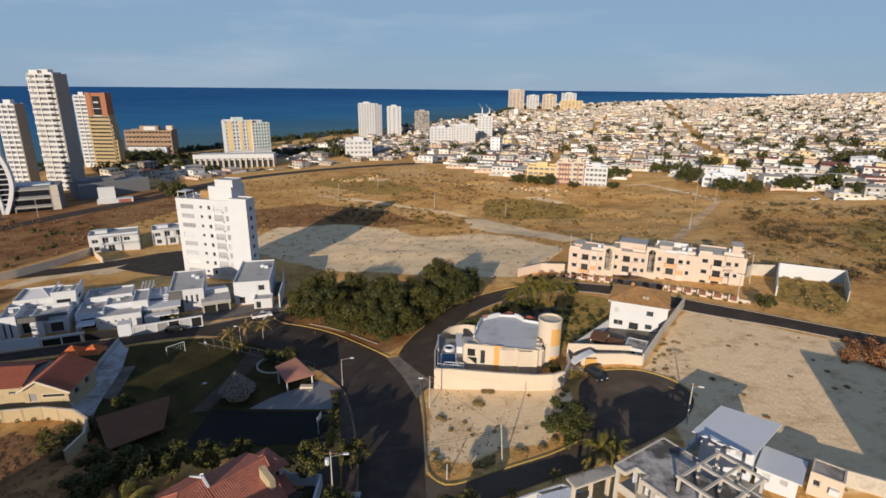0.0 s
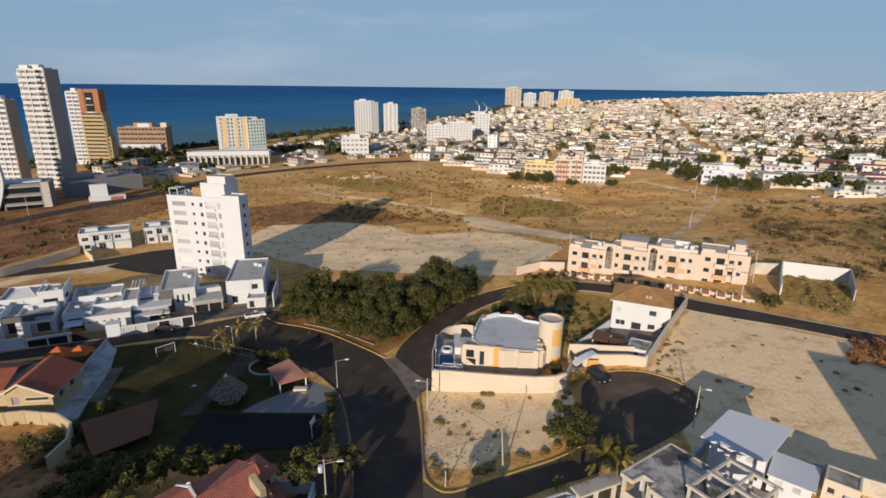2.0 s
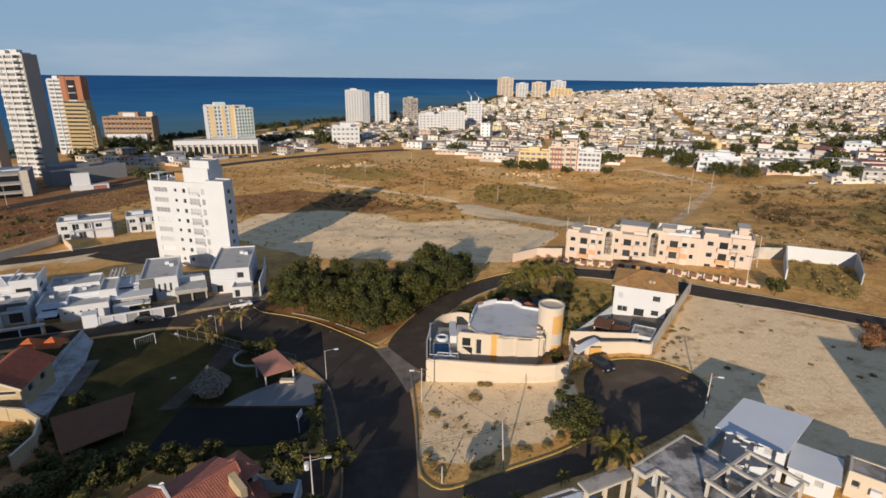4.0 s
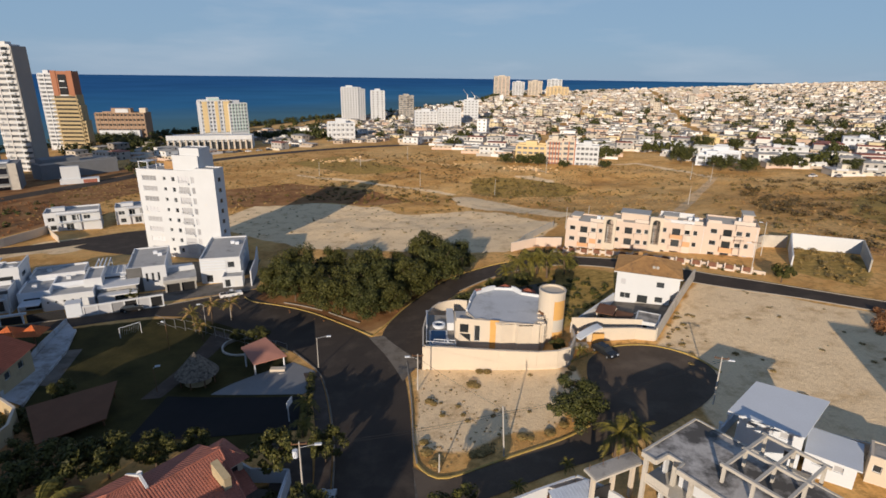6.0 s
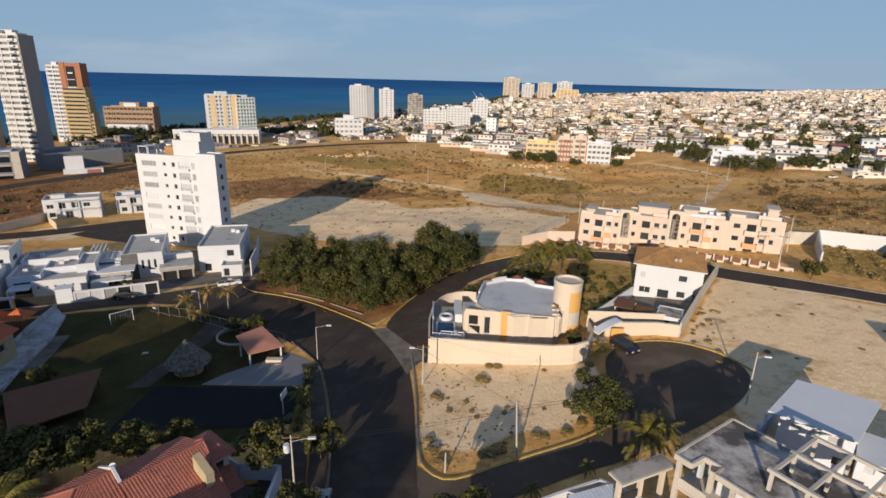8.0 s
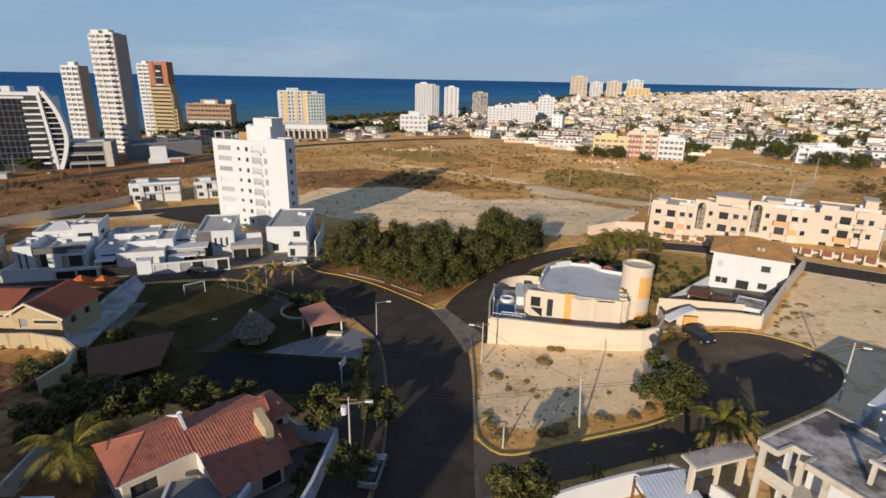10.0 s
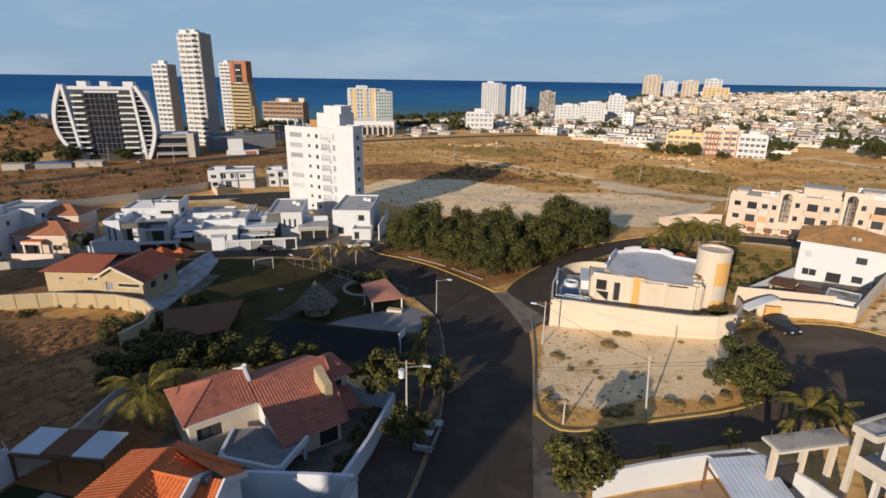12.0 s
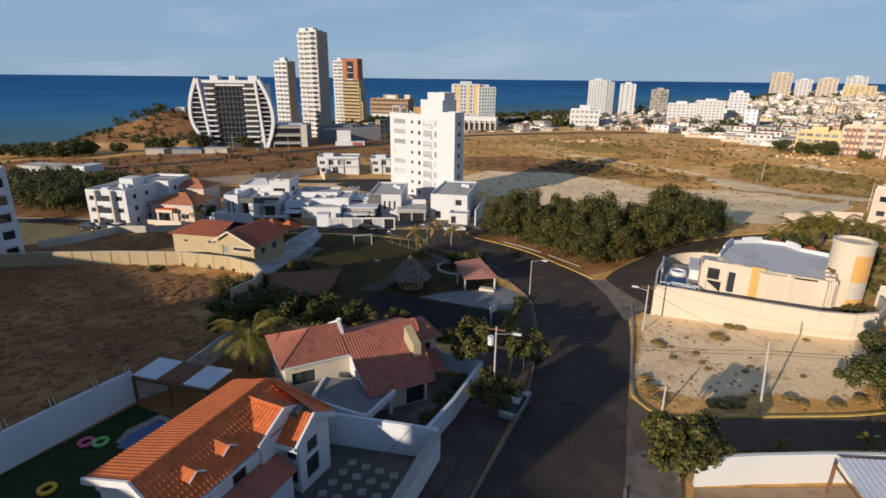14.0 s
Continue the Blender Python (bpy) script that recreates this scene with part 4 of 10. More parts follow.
# ---- modern houses in front of the tower ----
def modern_houses():
    t, w = from_front("modern_house", -73.4, 132.5, -65.5, 135.6, -3.0, "modern white house with dark cladding and a flat grey roof", "house")
    block(t, 0, 0, w, 17, -2, 6.2, WHITE, front=[(3.9 + 1.3 * i, 2.6, 0.55, 2.2, "slit") for i in range(3)], right=[(3, 3.4, 2, 1.3), (8, 3.4, 2, 1.3)], parapet=0.35, roof=ROOF_G)
    part("cladding", boxes((-0.05, -0.12, 0, 3.2, 0.0, 6.5)), DGREY, t, "dark grey cladding")
    part("side_wing", boxes((-5.5, 1.5, -2, -0.3, 9, 4.6)), DGREY, t)
    part("wing_roof", boxes((-5.7, 1.3, 4.6, -0.3, 9.2, 4.8)), WHITE, t)
    for i in range(5):
        part("slat", boxes((-1.4, -0.5, 2.4 + 0.6 * i, -0.3, 0.4, 2.65 + 0.6 * i)), WHITE, t)
    for i in range(2):
        part("air_conditioner", boxes((5 + i * 1.2, 11 - 2 * i, 6.2, 6 + i * 1.2, 11.7 - 2 * i, 7.0)), WHITE_B, t, "white rooftop air conditioner")
    t, w = from_front("modern_house", -58.7, 139.3, -49.2, 141.4, -3.0, "two-storey white cubic house with striped facade", "house")
    block(t, 0, 0, w, 19.5, -2, 6.4, WHITE, front=[(6.6, 3.9, 1.7, 1.6), (1.2, 0.2, 1.6, 2.0)], right=[(3, 3.6, 1.6, 1.4), (8, 3.6, 1.6, 1.4), (13, 3.6, 1.6, 1.4)], parapet=0.35)
    for i in range(4):
        part("band", boxes((0.1, -0.14, 3.4 + 0.75 * i, 6.2, 0.0, 3.75 + 0.75 * i)), WHITE_B, t, "projecting white band")
    block(t, 5.6, -4.0, 4.8, 4.0, -2, 2.6, WHITE, front=[(0.6, 0.1, 1.3, 2.0)], parapet=0.3, name="garage")
    for i in range(2):
        part("air_conditioner", boxes((6 + i * 1.3, 13 - i, 6.4, 7 + i * 1.3, 13.8 - i, 7.2)), WHITE_B, t, "white rooftop air conditioner")
    run_wall("garden_wall", [(-45.6, 137.8), (-47.5, 148), (-50.8, 160)], 4.2, WHITE, "tall white side wall of a modern house", thick=0.3)
    # carport between the two houses
    t, w = from_front("carport", -65.0, 133.0, -58.6, 135.9, -3.0, "carport with a dark gate and flat brown roof", "carport")
    part("roof", boxes((-0.2, -0.4, 3.0, w + 0.2, 5.5, 3.4)), ROOF_G, t)
    part("beam", boxes((-0.2, -0.5, 2.4, w + 0.2, -0.1, 3.0)), GREY, t)
    for i in range(3):
        part("post", boxes((i * (w - 0.4) / 2, -0.3, -1, 0.4 + i * (w - 0.4) / 2, 0.1, 2.4)), GREY, t)
    part("gate", boxes((0.4, 0.1, 0, w - 0.4, 0.2, 2.4)), BLACK, t)
    part("back_wall", boxes((0, 5.6, -1, w, 5.9, 4.6)), WHITE, t)
    part("upper_roof", boxes((0.6, 6.2, 3.6, w - 0.4, 10, 3.8)), WHITE_B, t)


modern_houses()


# ---- white villas ----
def skylight(parent, x, y, z, w, d, rise):
    """A glazed hip of panes between white bars."""
    c = [(x, y), (x + w, y), (x + w, y + d), (x, y + d)]
    top = [(x + w * 0.35, y + d * 0.5), (x + w * 0.65, y + d * 0.5)]
    pair = ((0, 0), (1, 1), (1, 1), (0, 0))
    bars = bmesh.new()
    for i in range(4):
        j = (i + 1) % 4
        p, q = top[pair[i][0]], top[pair[j][0]]
        bm = bmesh.new()
        v = [bm.verts.new(k) for k in ((*c[i], z), (*c[j], z), (*q, z + rise))]
        v += [bm.verts.new((*p, z + rise))] if p != q else []
        bm.faces.new(v)
        part("pane", bm, PANE_P, parent)
        tube(bars, (*c[i], z + 0.03), (*p, z + rise + 0.03), 0.09, 0.09, 5)
        tube(bars, (*c[i], z + 0.03), (*c[j], z + 0.03), 0.09, 0.09, 5)
    part("skylight_frame", bars, WHITE, parent)


def villa_with_skylight():
    t, w = from_front("villa", -103.6, 113.0, -91.2, 118.3, -1.6, "white modern villa with stepped flat roofs and a glass skylight", "villa")
    block(t, 0, 0, 3.4, 9, -2, 5.3, WHITE_B, front=[(0.7, 0.5, 0.45, 3.6, "slit"), (1.9, 0.5, 0.45, 3.6, "slit")], parapet=0.5)
    block(t, 3.4, 2.4, 2.8, 7, -2, 4.4, WHITE, front=[(0.3, 0.2, 2.2, 3.4, "dark")], parapet=0.3)
    block(t, 6.2, 1.2, w - 6.2, 9, -2, 4.6, WHITE, front=[(3.4, 0.2, 2.6, 3.0, "dark")], parapet=0.4)
    part("fascia", boxes((3.6, 0.2, 3.7, 9.6, 1.2, 5.0), (9.6, 0.5, 4.4, w, 1.2, 5.0)), DGREY, t, "dark grey fascia over the entrance")
    part("entrance_panel", boxes((6.0, 0.0, -1, 8.6, 0.4, 3.7)), WHITE, t)
    part("entrance_column", boxes((w - 0.5, 0.1, -1, w - 0.1, 0.5, 4.4)), WHITE, t)
    part("canopy", boxes((8.8, -0.6, 3.2, w - 0.3, 1.0, 3.5)), WHITE, t)
    block(t, 0.8, 8.8, 8.8, 9.5, -2, 6.1, WHITE, front=[(5.0, 5.3, 2.8, 0.6, "pale"), (1.6, 5.3, 2.2, 0.6, "pale")], parapet=0.5)
    block(t, 9.4, 7.4, 5.0, 9, -2, 6.6, WHITE, front=[(0.8, 5.2, 3.0, 0.9, "dark")], right=[(2, 5.0, 3.0, 1.0, "dark")], parapet=0.3)
    part("roof_frame", boxes((9.2, 7.2, 6.9, 14.6, 7.5, 8.2), (14.3, 7.5, 6.9, 14.6, 16.4, 8.2), (9.2, 7.5, 7.9, 9.5, 16.4, 8.2)), WHITE, t)
    skylight(t, 2.2, 9.6, 6.2, 6.2, 7.2, 1.5)
    for x, y, z in ((1.2, 4.0, 5.3), (7.6, 5.0, 4.6), (11.8, 11.0, 6.6)):
        part("roof_unit", boxes((x, y, z, x + 0.9, y + 0.7, z + 0.8)), WHITE, t)
    part("inner_parapet", boxes((0.9, 5.2, 5.3, 3.2, 5.4, 6.3), (6.4, 6.0, 4.6, w - 0.4, 6.2, 5.6)), WHITE, t)


def low_villa():
    t, w = from_front("villa", -89.6, 118.0, -76.4, 123.8, -2.2, "low white villa with stepped parapets and small square windows", "villa")
    block(t, 0, 2.0, 6.0, 9, -2, 3.9, WHITE_B, front=[(1.0, 0.4, 3.0, 2.6, "dark")], parapet=0.5)
    block(t, 4.6, 0, w - 4.6, 5.5, -2, 3.3, WHITE, front=[(0.8 + 1.55 * i, 1.9, 0.55, 0.5) for i in range(5)], parapet=0.4)
    block(t, 6.0, 5.5, 6.4, 7.5, -2, 4.3, WHITE_B, parapet=0.4)
    block(t, w - 2.2, 4.0, 3.6, 9, -2, 4.9, WHITE, right=[(2, 0.6, 2.5, 2.0, "dark"), (5.6, 0.6, 2.5, 2.0, "dark")], parapet=0.4)
    block(t, 0.6, 11.0, 11.0, 7, -2, 4.8, WHITE, parapet=0.45)
    for i in range(4):
        part("roof_beam", boxes((w - 1.0 + 0.9 * i, 13.2, 4.9, w - 0.75 + 0.9 * i, 20.0, 5.2)), WHITE, t)
    part("beam_post", boxes((w - 1.0, 19.8, -2, w - 0.75, 20.0, 4.9), (w + 1.7, 19.8, -2, w + 1.95, 20.0, 4.9)), WHITE, t)
    for x, y, z in ((2.0, 6.0, 3.9), (8.2, 8.6, 4.3), (3.6, 14.0, 4.8)):
        part("roof_unit", boxes((x, y, z, x + 0.9, y + 0.7, z + 0.8)), WHITE, t)
    part("canopy", boxes((0.6, -1.6, 2.4, 4.4, 2.0, 2.65), (0.6, -1.6, -1.5, 0.85, -1.35, 2.4)), WHITE_B, t)


def slab_villa():
    t, w = from_front("villa", -75.2, 124.4, -68.4, 127.5, -2.6, "white villa of thin stacked roof slabs with dark recesses", "villa")
    block(t, -0.4, 2.4, w - 0.2, 9, -2, 3.2, GREY, front=[(0.6, 0.6, 2.6, 2.0, "dark"), (3.8, 0.6, 2.4, 2.0, "dark")], parapet=0.1)
    part("lower_slab", boxes((-0.8, 0.0, 2.1, w - 0.3, 2.6, 2.4)), WHITE, t)
    part("upper_slab", boxes((-1.0, 2.0, 3.4, w + 0.2, 9.0, 3.65)), WHITE, t)
    part("front_wall", boxes((-0.8, 0.1, -1.5, 2.6, 0.3, 2.1)), WHITE, t)
    for i in range(6):
        part("trellis_beam", boxes((0.2 + 1.2 * i, 9.0, 4.6, 0.4 + 1.2 * i, 15.0, 4.85)), WHITE, t)
    part("trellis_rail", boxes((0, 9.0, 4.3, w, 9.25, 4.6), (0, 14.8, 4.3, w, 15.05, 4.6)), WHITE, t)
    for x in (0.1, w - 0.35):
        for y in (9.0, 14.8):
            part("trellis_post", boxes((x, y, -1.5, x + 0.25, y + 0.25, 4.3)), WHITE, t)


def villa_fronts():
    run_wall("garden_wall", [(-100.6, 106.2), (-92.4, 110.0)], 2.5, WHITE_B, "long white street wall of a villa", thick=0.3, cap=WHITE)
    run_wall("garden_wall", [(-128, 96.2), (-101.0, 106.0)], 1.6, WHITE_B, "low white street wall", thick=0.3)
    run_wall("garden_wall", [(-101.4, 106.6), (-103.0, 111.6), (-107.5, 126)], 2.2, WHITE_B, "white side wall of a villa garden", thick=0.25)
    f, w = from_front("street_front", -92.2, 110.1, -84.9, 113.4, -1.9, "white street front over two dark gates", "gate")
    part("lintel", boxes((-0.1, -0.1, 2.2, w + 0.6, 0.4, 2.65)), WHITE, f)
    for i in range(3):
        part("pillar", boxes((i * (w - 0.3) / 2, 0, -1.5, 0.3 + i * (w - 0.3) / 2, 0.3, 2.2)), WHITE_B, f)
    for i in range(2):
        part("gate_leaf", boxes((0.3 + i * (w - 0.3) / 2, 0.1, -1.0, (i + 1) * (w - 0.3) / 2, 0.18, 2.0)), BLACK, f)
    f, w = from_front("garage_gate", -84.4, 113.6, -78.2, 116.2, -2.0, "wide black slatted garage gate", "gate")
    for i in range(12):
        part("slat", boxes((0, 0.02 * (i % 2), -0.8 + 0.25 * i, w, 0.1 + 0.02 * (i % 2), -0.58 + 0.25 * i)), BLACK, f)
    f, w = from_front("garden_block", -78.0, 116.2, -75.4, 117.4, -2.1, "plain white block at the end of a garden front", "wall")
    part("body", boxes((0, 0, -1.5, w, 2.6, 3.3)), WHITE_B, f)
    part("coping", boxes((-0.06, -0.06, 3.3, w + 0.06, 2.66, 3.4)), WHITE, f)
    f, w = from_front("framed_front", -75.2, 117.4, -61.2, 124.4, -2.3, "white framed garden front with frosted panels", "fence")
    part("top_beam", boxes((0, 0, 2.4, w, 0.35, 2.75)), WHITE, f)
    part("plinth", boxes((0, 0.02, -1.5, w, 0.33, 0.0)), WHITE, f)
    for i in range(7):
        part("post", boxes((i * (w - 0.35) / 6, 0, 0.0, 0.3 + i * (w - 0.35) / 6, 0.35, 2.4)), WHITE, f)
    for i in (0, 1, 2, 4):
        part("frosted_panel", boxes((0.35 + i * (w - 0.35) / 6, 0.14, 0.0, (i + 1) * (w - 0.35) / 6, 0.18, 2.4)), PANE_P, f)
    for i in (3, 5):
        part("screen", boxes((0.35 + i * (w - 0.35) / 6, 0.14, 0.0, (i + 1) * (w - 0.35) / 6, 0.18, 2.4)), BLACK, f)


villa_with_skylight()
low_villa()
slab_villa()
villa_fronts()


# ---- two small white houses behind ----
def small_white_houses():
    for ax, ay, bx, by, z, d, h in ((-132.0, 189.6, -117.5, 197.2, -4.4, 9, 6.2), (-115.5, 203.0, -103.0, 209.5, -5.2, 9, 5.8)):
        t, w = from_front("white_house", ax, ay, bx, by, z, "small two-storey white house with dark windows and roof terrace", "house", "small white houses")
        top = [(1.0, 3.6, 2.0, 1.4), (4.4, 3.4, 2.0, 2.0), (8.0, 3.4, 2.0, 2.0), (11.4, 3.6, 2.0, 1.4)]
        block(t, 0, 0, w, d, -2, h, WHITE, front=[o for o in top if o[0] + o[2] < w] + [(1.4, 0.6, 1.8, 1.6), (6, 0.2, 2.2, 2.2)], right=[(3, 3.6, 1.6, 1.3)], parapet=0.5)
        part("frame", boxes((3.6, -1.2, 2.9, w - 0.4, 0, 3.1), (3.6, -1.2, 5.9, w - 0.4, 0, 6.1), *[(x, -1.2, -1, x + 0.3, -0.9, 6.1) for x in (3.6, w / 2 + 1.2, w - 0.7)]), WHITE, t)
        part("roof_box", boxes((2, 4, h, 6, 7, h + 1.2)), WHITE, t)
    run_wall("boundary_wall", [(-150, 131), (-144.4, 142.7), (-136.3, 159.7), (-132, 170.8), (-130.2, 182.7), (-130, 188)], 2.6, CREAM, "long pale block wall round an empty plot", thick=0.25, cap=CREAM)
    run_wall("boundary_wall", [(-130, 188), (-124.5, 182), (-119.5, 177)], 2.2, CREAM, "pale block wall beside the small houses", thick=0.25)


small_white_houses()


# ---- cream house with the round tower ----
def cream_house():
    z = 2.4
    t = thing("cream_house", 0, 0, z, 0, "low cream house with an irregular flat roof and round tower", "house")
    roof = [(6.2, 96.4), (7.5, 93.3), (9.5, 93.0), (11.9, 91.5), (14.3, 91.7), (14.8, 91.1), (17.4, 91.1), (18.6, 92.8), (20.4, 95.0), (21.6, 98.5), (21.0, 103.0), (17.4, 104.4), (16.0, 106.6), (12.5, 106.9), (9.8, 105.4), (8.3, 104.4), (6.9, 99.4)]
    top = 9.2 - z
    bm = bmesh.new()
    prism(bm, [(x * 0.985 + 0.2, y * 0.996 + 0.4) for x, y in roof], -3, top - 0.45)
    part("wall", bm, CREAM, t)
    bm = bmesh.new()
    prism(bm, roof, top - 0.45, top - 0.25)
    part("roof", bm, ROOF_P, t, "pale grey stained flat roof")
    # parapet, scalloped along the edge
    n = len(roof)
    for i in range(n):
        a, b = Vector(roof[i]), Vector(roof[(i + 1) % n])
        d = (b - a).normalized()
        s = Vector((-d.y, d.x)) * 0.28
        bm = bmesh.new()
        k = max(2, int((b - a).length / 0.7))
        for j in range(k):
            p, q = a.lerp(b, j / k), a.lerp(b, (j + 1) / k)
            rise = 0.1 if max(a.y, b.y) < 97 else 0.5 + 0.35 * (i % 2)
            h = [rise + 0.12 * math.sin((j + e) / k * math.pi) * (i % 2) for e in (0, 1)]
            prism(bm, [(p.x, p.y), (q.x, q.y), (q.x + s.x, q.y + s.y), (p.x + s.x, p.y + s.y)], top - 0.7, [top + h[0] - 0.25, top + h[1] - 0.25, top + h[1] - 0.25, top + h[0] - 0.25])
        part("parapet", bm, CREAM if max(a.y, b.y) < 97 else WHITE, t)
    part("front_wing", boxes((4.2, 94.2, -3, 7.4, 98.0, top - 0.9)), CREAM, t)
    part("wing_roof", boxes((4.4, 94.4, top - 0.9, 7.2, 97.8, top - 0.75)), ROOF_G, t)
    # facade along the front, with its openings
    f = new("facade")
    f.parent = t
    a, b = Vector((4.4, 93.5)), Vector((18.3, 90.9))
    w = (b - a).length
    f.matrix_basis = pose(a.x, a.y, 0, 0, 0, math.degrees(math.atan2(b.y - a.y, b.x - a.x)))
    holes = [(0.6, 4.1, 1.5, 1.6, "dark"), (0.6, 2.2, 1.9, 1.7), (3.1, 2.6, 1.0, 3.0), (4.6, 0.6, 0.6, 0.35), (5.25, 0.6, 0.5, 0.35), (8.0, 0.6, 0.6, 0.35), (8.7, 0.6, 0.5, 0.35), (10.1, 4.6, 0.4, 0.4), (10.9, 4.6, 0.4, 0.4)]
    bm = bmesh.new()
    panel(bm, lambda u, v, zz: (u, v, zz), w, -2.5, top - 0.1, [o[:4] for o in holes], 0.3)
    f2 = part("facade_wall", bm, CREAM, t)
    f2.matrix_basis = f.matrix_basis
    bpy.data.objects.remove(f)
    for o in holes:
        add_window(f2, pose(o[0], 0.2, o[1]), o[2], o[3], o[4] if len(o) > 4 else "plain")
    bm = bmesh.new()
    prism(bm, [(0.7, -0.02), (2.5, -0.02), (2.5, 0.12), (0.7, 0.12)], 2.2, [3.7, 2.4, 2.4, 3.7])
    ramp_wall = part("stair_parapet", bm, CREAM, t)
    ramp_wall.matrix_basis = f2.matrix_basis
    strip_ = part("ochre_pilaster", boxes((5.8, -0.18, -2.5, 7.3, 0.0, top + 0.12)), OCHRE, t, "ochre pilaster")
    strip_.matrix_basis = f2.matrix_basis
    for i in range(3):
        p = part("buttress", boxes((w - 0.4, 1.0 + 1.8 * i, -2, w + 0.7, 1.5 + 1.8 * i, top)), CREAM, t)
        p.matrix_basis = f2.matrix_basis
    # round tower
    c, r = Vector((21.4, 96.5)), 2.3
    ring = [(c.x + r * math.cos(k * math.tau / 28), c.y + r * math.sin(k * math.tau / 28)) for k in range(28)]
    bm = bmesh.new()
    prism(bm, ring, -2, 13.0 - z)
    part("round_tower", bm, CREAM, t)
    bm = bmesh.new()
    for k in range(28):
        a0, a1 = k * math.tau / 28, (k + 1) * math.tau / 28
        o = [(c.x + q * math.cos(e), c.y + q * math.sin(e)) for q, e in ((r + 0.08, a0), (r + 0.08, a1), (r - 0.25, a1), (r - 0.25, a0))]
        prism(bm, o, 12.9 - z, 13.35 - z)
    part("rim", bm, CREAM, t)
    def band(z0, z1, material, out, name, label=""):
        bm = bmesh.new()
        for k in range(6):
            a0, a1 = radians(-92 + k * 9.5), radians(-92 + (k + 1) * 9.5)
            o = [(c.x + q * math.cos(e), c.y + q * math.sin(e)) for q, e in ((r - 0.05, a0), (r + out, a0), (r + out, a1), (r - 0.05, a1))]
            prism(bm, o, z0, z1)
        part(name, bm, material, t, label)
    band(5.9, 9.4, OCHRE, 0.08, "tower_panel", "ochre panel on the tower")
    band(3.6, 5.9, CONC_L, 0.06, "tower_panel", "grey panel on the tower")
    band(-1.0, 3.6, OCHRE, 0.08, "tower_panel", "ochre panel on the tower")
    d = part("tower_window", boxes((-0.6, -0.12, -0.7, 0.6, 0.06, 0.7)), WOOD, t, "brown shuttered window")
    d.matrix_basis = pose(c.x + r * math.cos(radians(-150)), c.y + r * math.sin(radians(-150)), 6.4, 0, 0, -60)
    # terrace with a pool
    part("terrace", boxes((-0.9, 91.5, -2, 4.6, 105, 1.9)), PAVE, t)
    part("pool_basin", boxes((-0.3, 92.6, 1.9, 3.0, 98.2, 2.05)), WHITE, t, "white pool rim")
    part("pool_water", boxes((0.0, 92.9, 2.0, 2.7, 97.9, 2.1)), POOL, t)
    for row in ((2.8, 92.0, 1.9, 3.1, 93.0, 3.1), (3.0, 98.4, 1.9, 4.3, 104.8, 3.4), (-0.9, 98.6, 1.9, -0.6, 104.8, 3.0)):
        part("terrace_wall", boxes(row), WHITE, t)
    bm = bmesh.new()
    for k in range(18):
        a0, a1 = k * math.tau / 18, (k + 1) * math.tau / 18
        prism(bm, [(1.5 + q * math.cos(e), 100.0 + q * math.sin(e)) for q, e in ((0.85, a0), (1.2, a0), (1.2, a1), (0.85, a1))], 1.9, 2.5)
    tub = part("jacuzzi", bm, WHITE_B, t, "round white jacuzzi")
    bm = bmesh.new()
    tube(bm, (1.5, 100.0, 1.95), (1.5, 100.0, 2.3), 0.85, 0.85, 18)
    part("jacuzzi_water", bm, POOL, tub)
    bm = bmesh.new()
    for p, q in (((0.2, 91.6, 2.9), (4.2, 91.2, 2.9)), ((0.2, 91.6, 2.9), (0.2, 91.6, 1.9)), ((4.2, 91.2, 2.9), (4.2, 91.2, 1.9)), ((0.2, 91.6, 2.9), (0.6, 93.0, 2.9)), ((4.2, 91.2, 2.9), (4.2, 92.6, 2.9)), ((0.6, 93.0, 2.9), (4.2, 92.6, 2.9)), ((2.2, 91.4, 2.9), (2.4, 92.8, 2.9))):
        tube(bm, p, q, 0.1, 0.1, 6)
    part("pergola_frame", bm, WHITE, t, "low white pergola frame beside the pool")
    bm = bmesh.new()
    for i in range(9):
        y = 92 + 1.5 * i
        tube(bm, (-0.8, y, 2.0), (-0.8, y, 3.1), 0.05, 0.05, 6)
    tube(bm, (-0.8, 92, 3.1), (-0.8, 104, 3.1), 0.06, 0.06, 6)
    tube(bm, (-0.8, 92, 3.1), (3.8, 91.3, 3.1), 0.06, 0.06, 6)
    part("pool_railing", bm, WHITE, t)
    bm = bmesh.new()
    tiles(bm, (9.5, 107.4, 4.0), (15.5, 108.6, 4.0), (14.5, 112.0, 4.9), (9.0, 111.0, 4.9), 0.5)
    part("back_roof", bm, PINK, t, "faded red tile roof")
    for x0, y0, x1, y1 in ((13.4, 107.2, 16.6, 109.8), (17.4, 105.0, 20.6, 107.8)):
        bm = bmesh.new()
        mid = ((x0 + x1) / 2, (y0 + y1) / 2, 7.0)
        q = [(x0, y0, 5.9), (x1, y0, 5.9), (x1, y1, 5.9), (x0, y1, 5.9)]
        for i in range(4):
            tiles(bm, q[i], q[(i + 1) % 4], mid, mid, 0.4)
        hood = part("porch_hood", bm, TILE_D, t, "dark brown tiled porch roof")
        for x, y in ((x0 + 0.2, y0 + 0.2), (x1 - 0.2, y0 + 0.2), (x0 + 0.2, y1 - 0.2), (x1 - 0.2, y1 - 0.2)):
            part("post", boxes((x - 0.12, y - 0.12, -1, x + 0.12, y + 0.12, 5.95)), CREAM, hood)
    for i in range(4):
        part("entrance_column", boxes((18.9 + 0.55 * i, 91.6 + 1.25 * i, -2, 19.3 + 0.55 * i, 92.0 + 1.25 * i, top - 0.6)), CREAM, t)
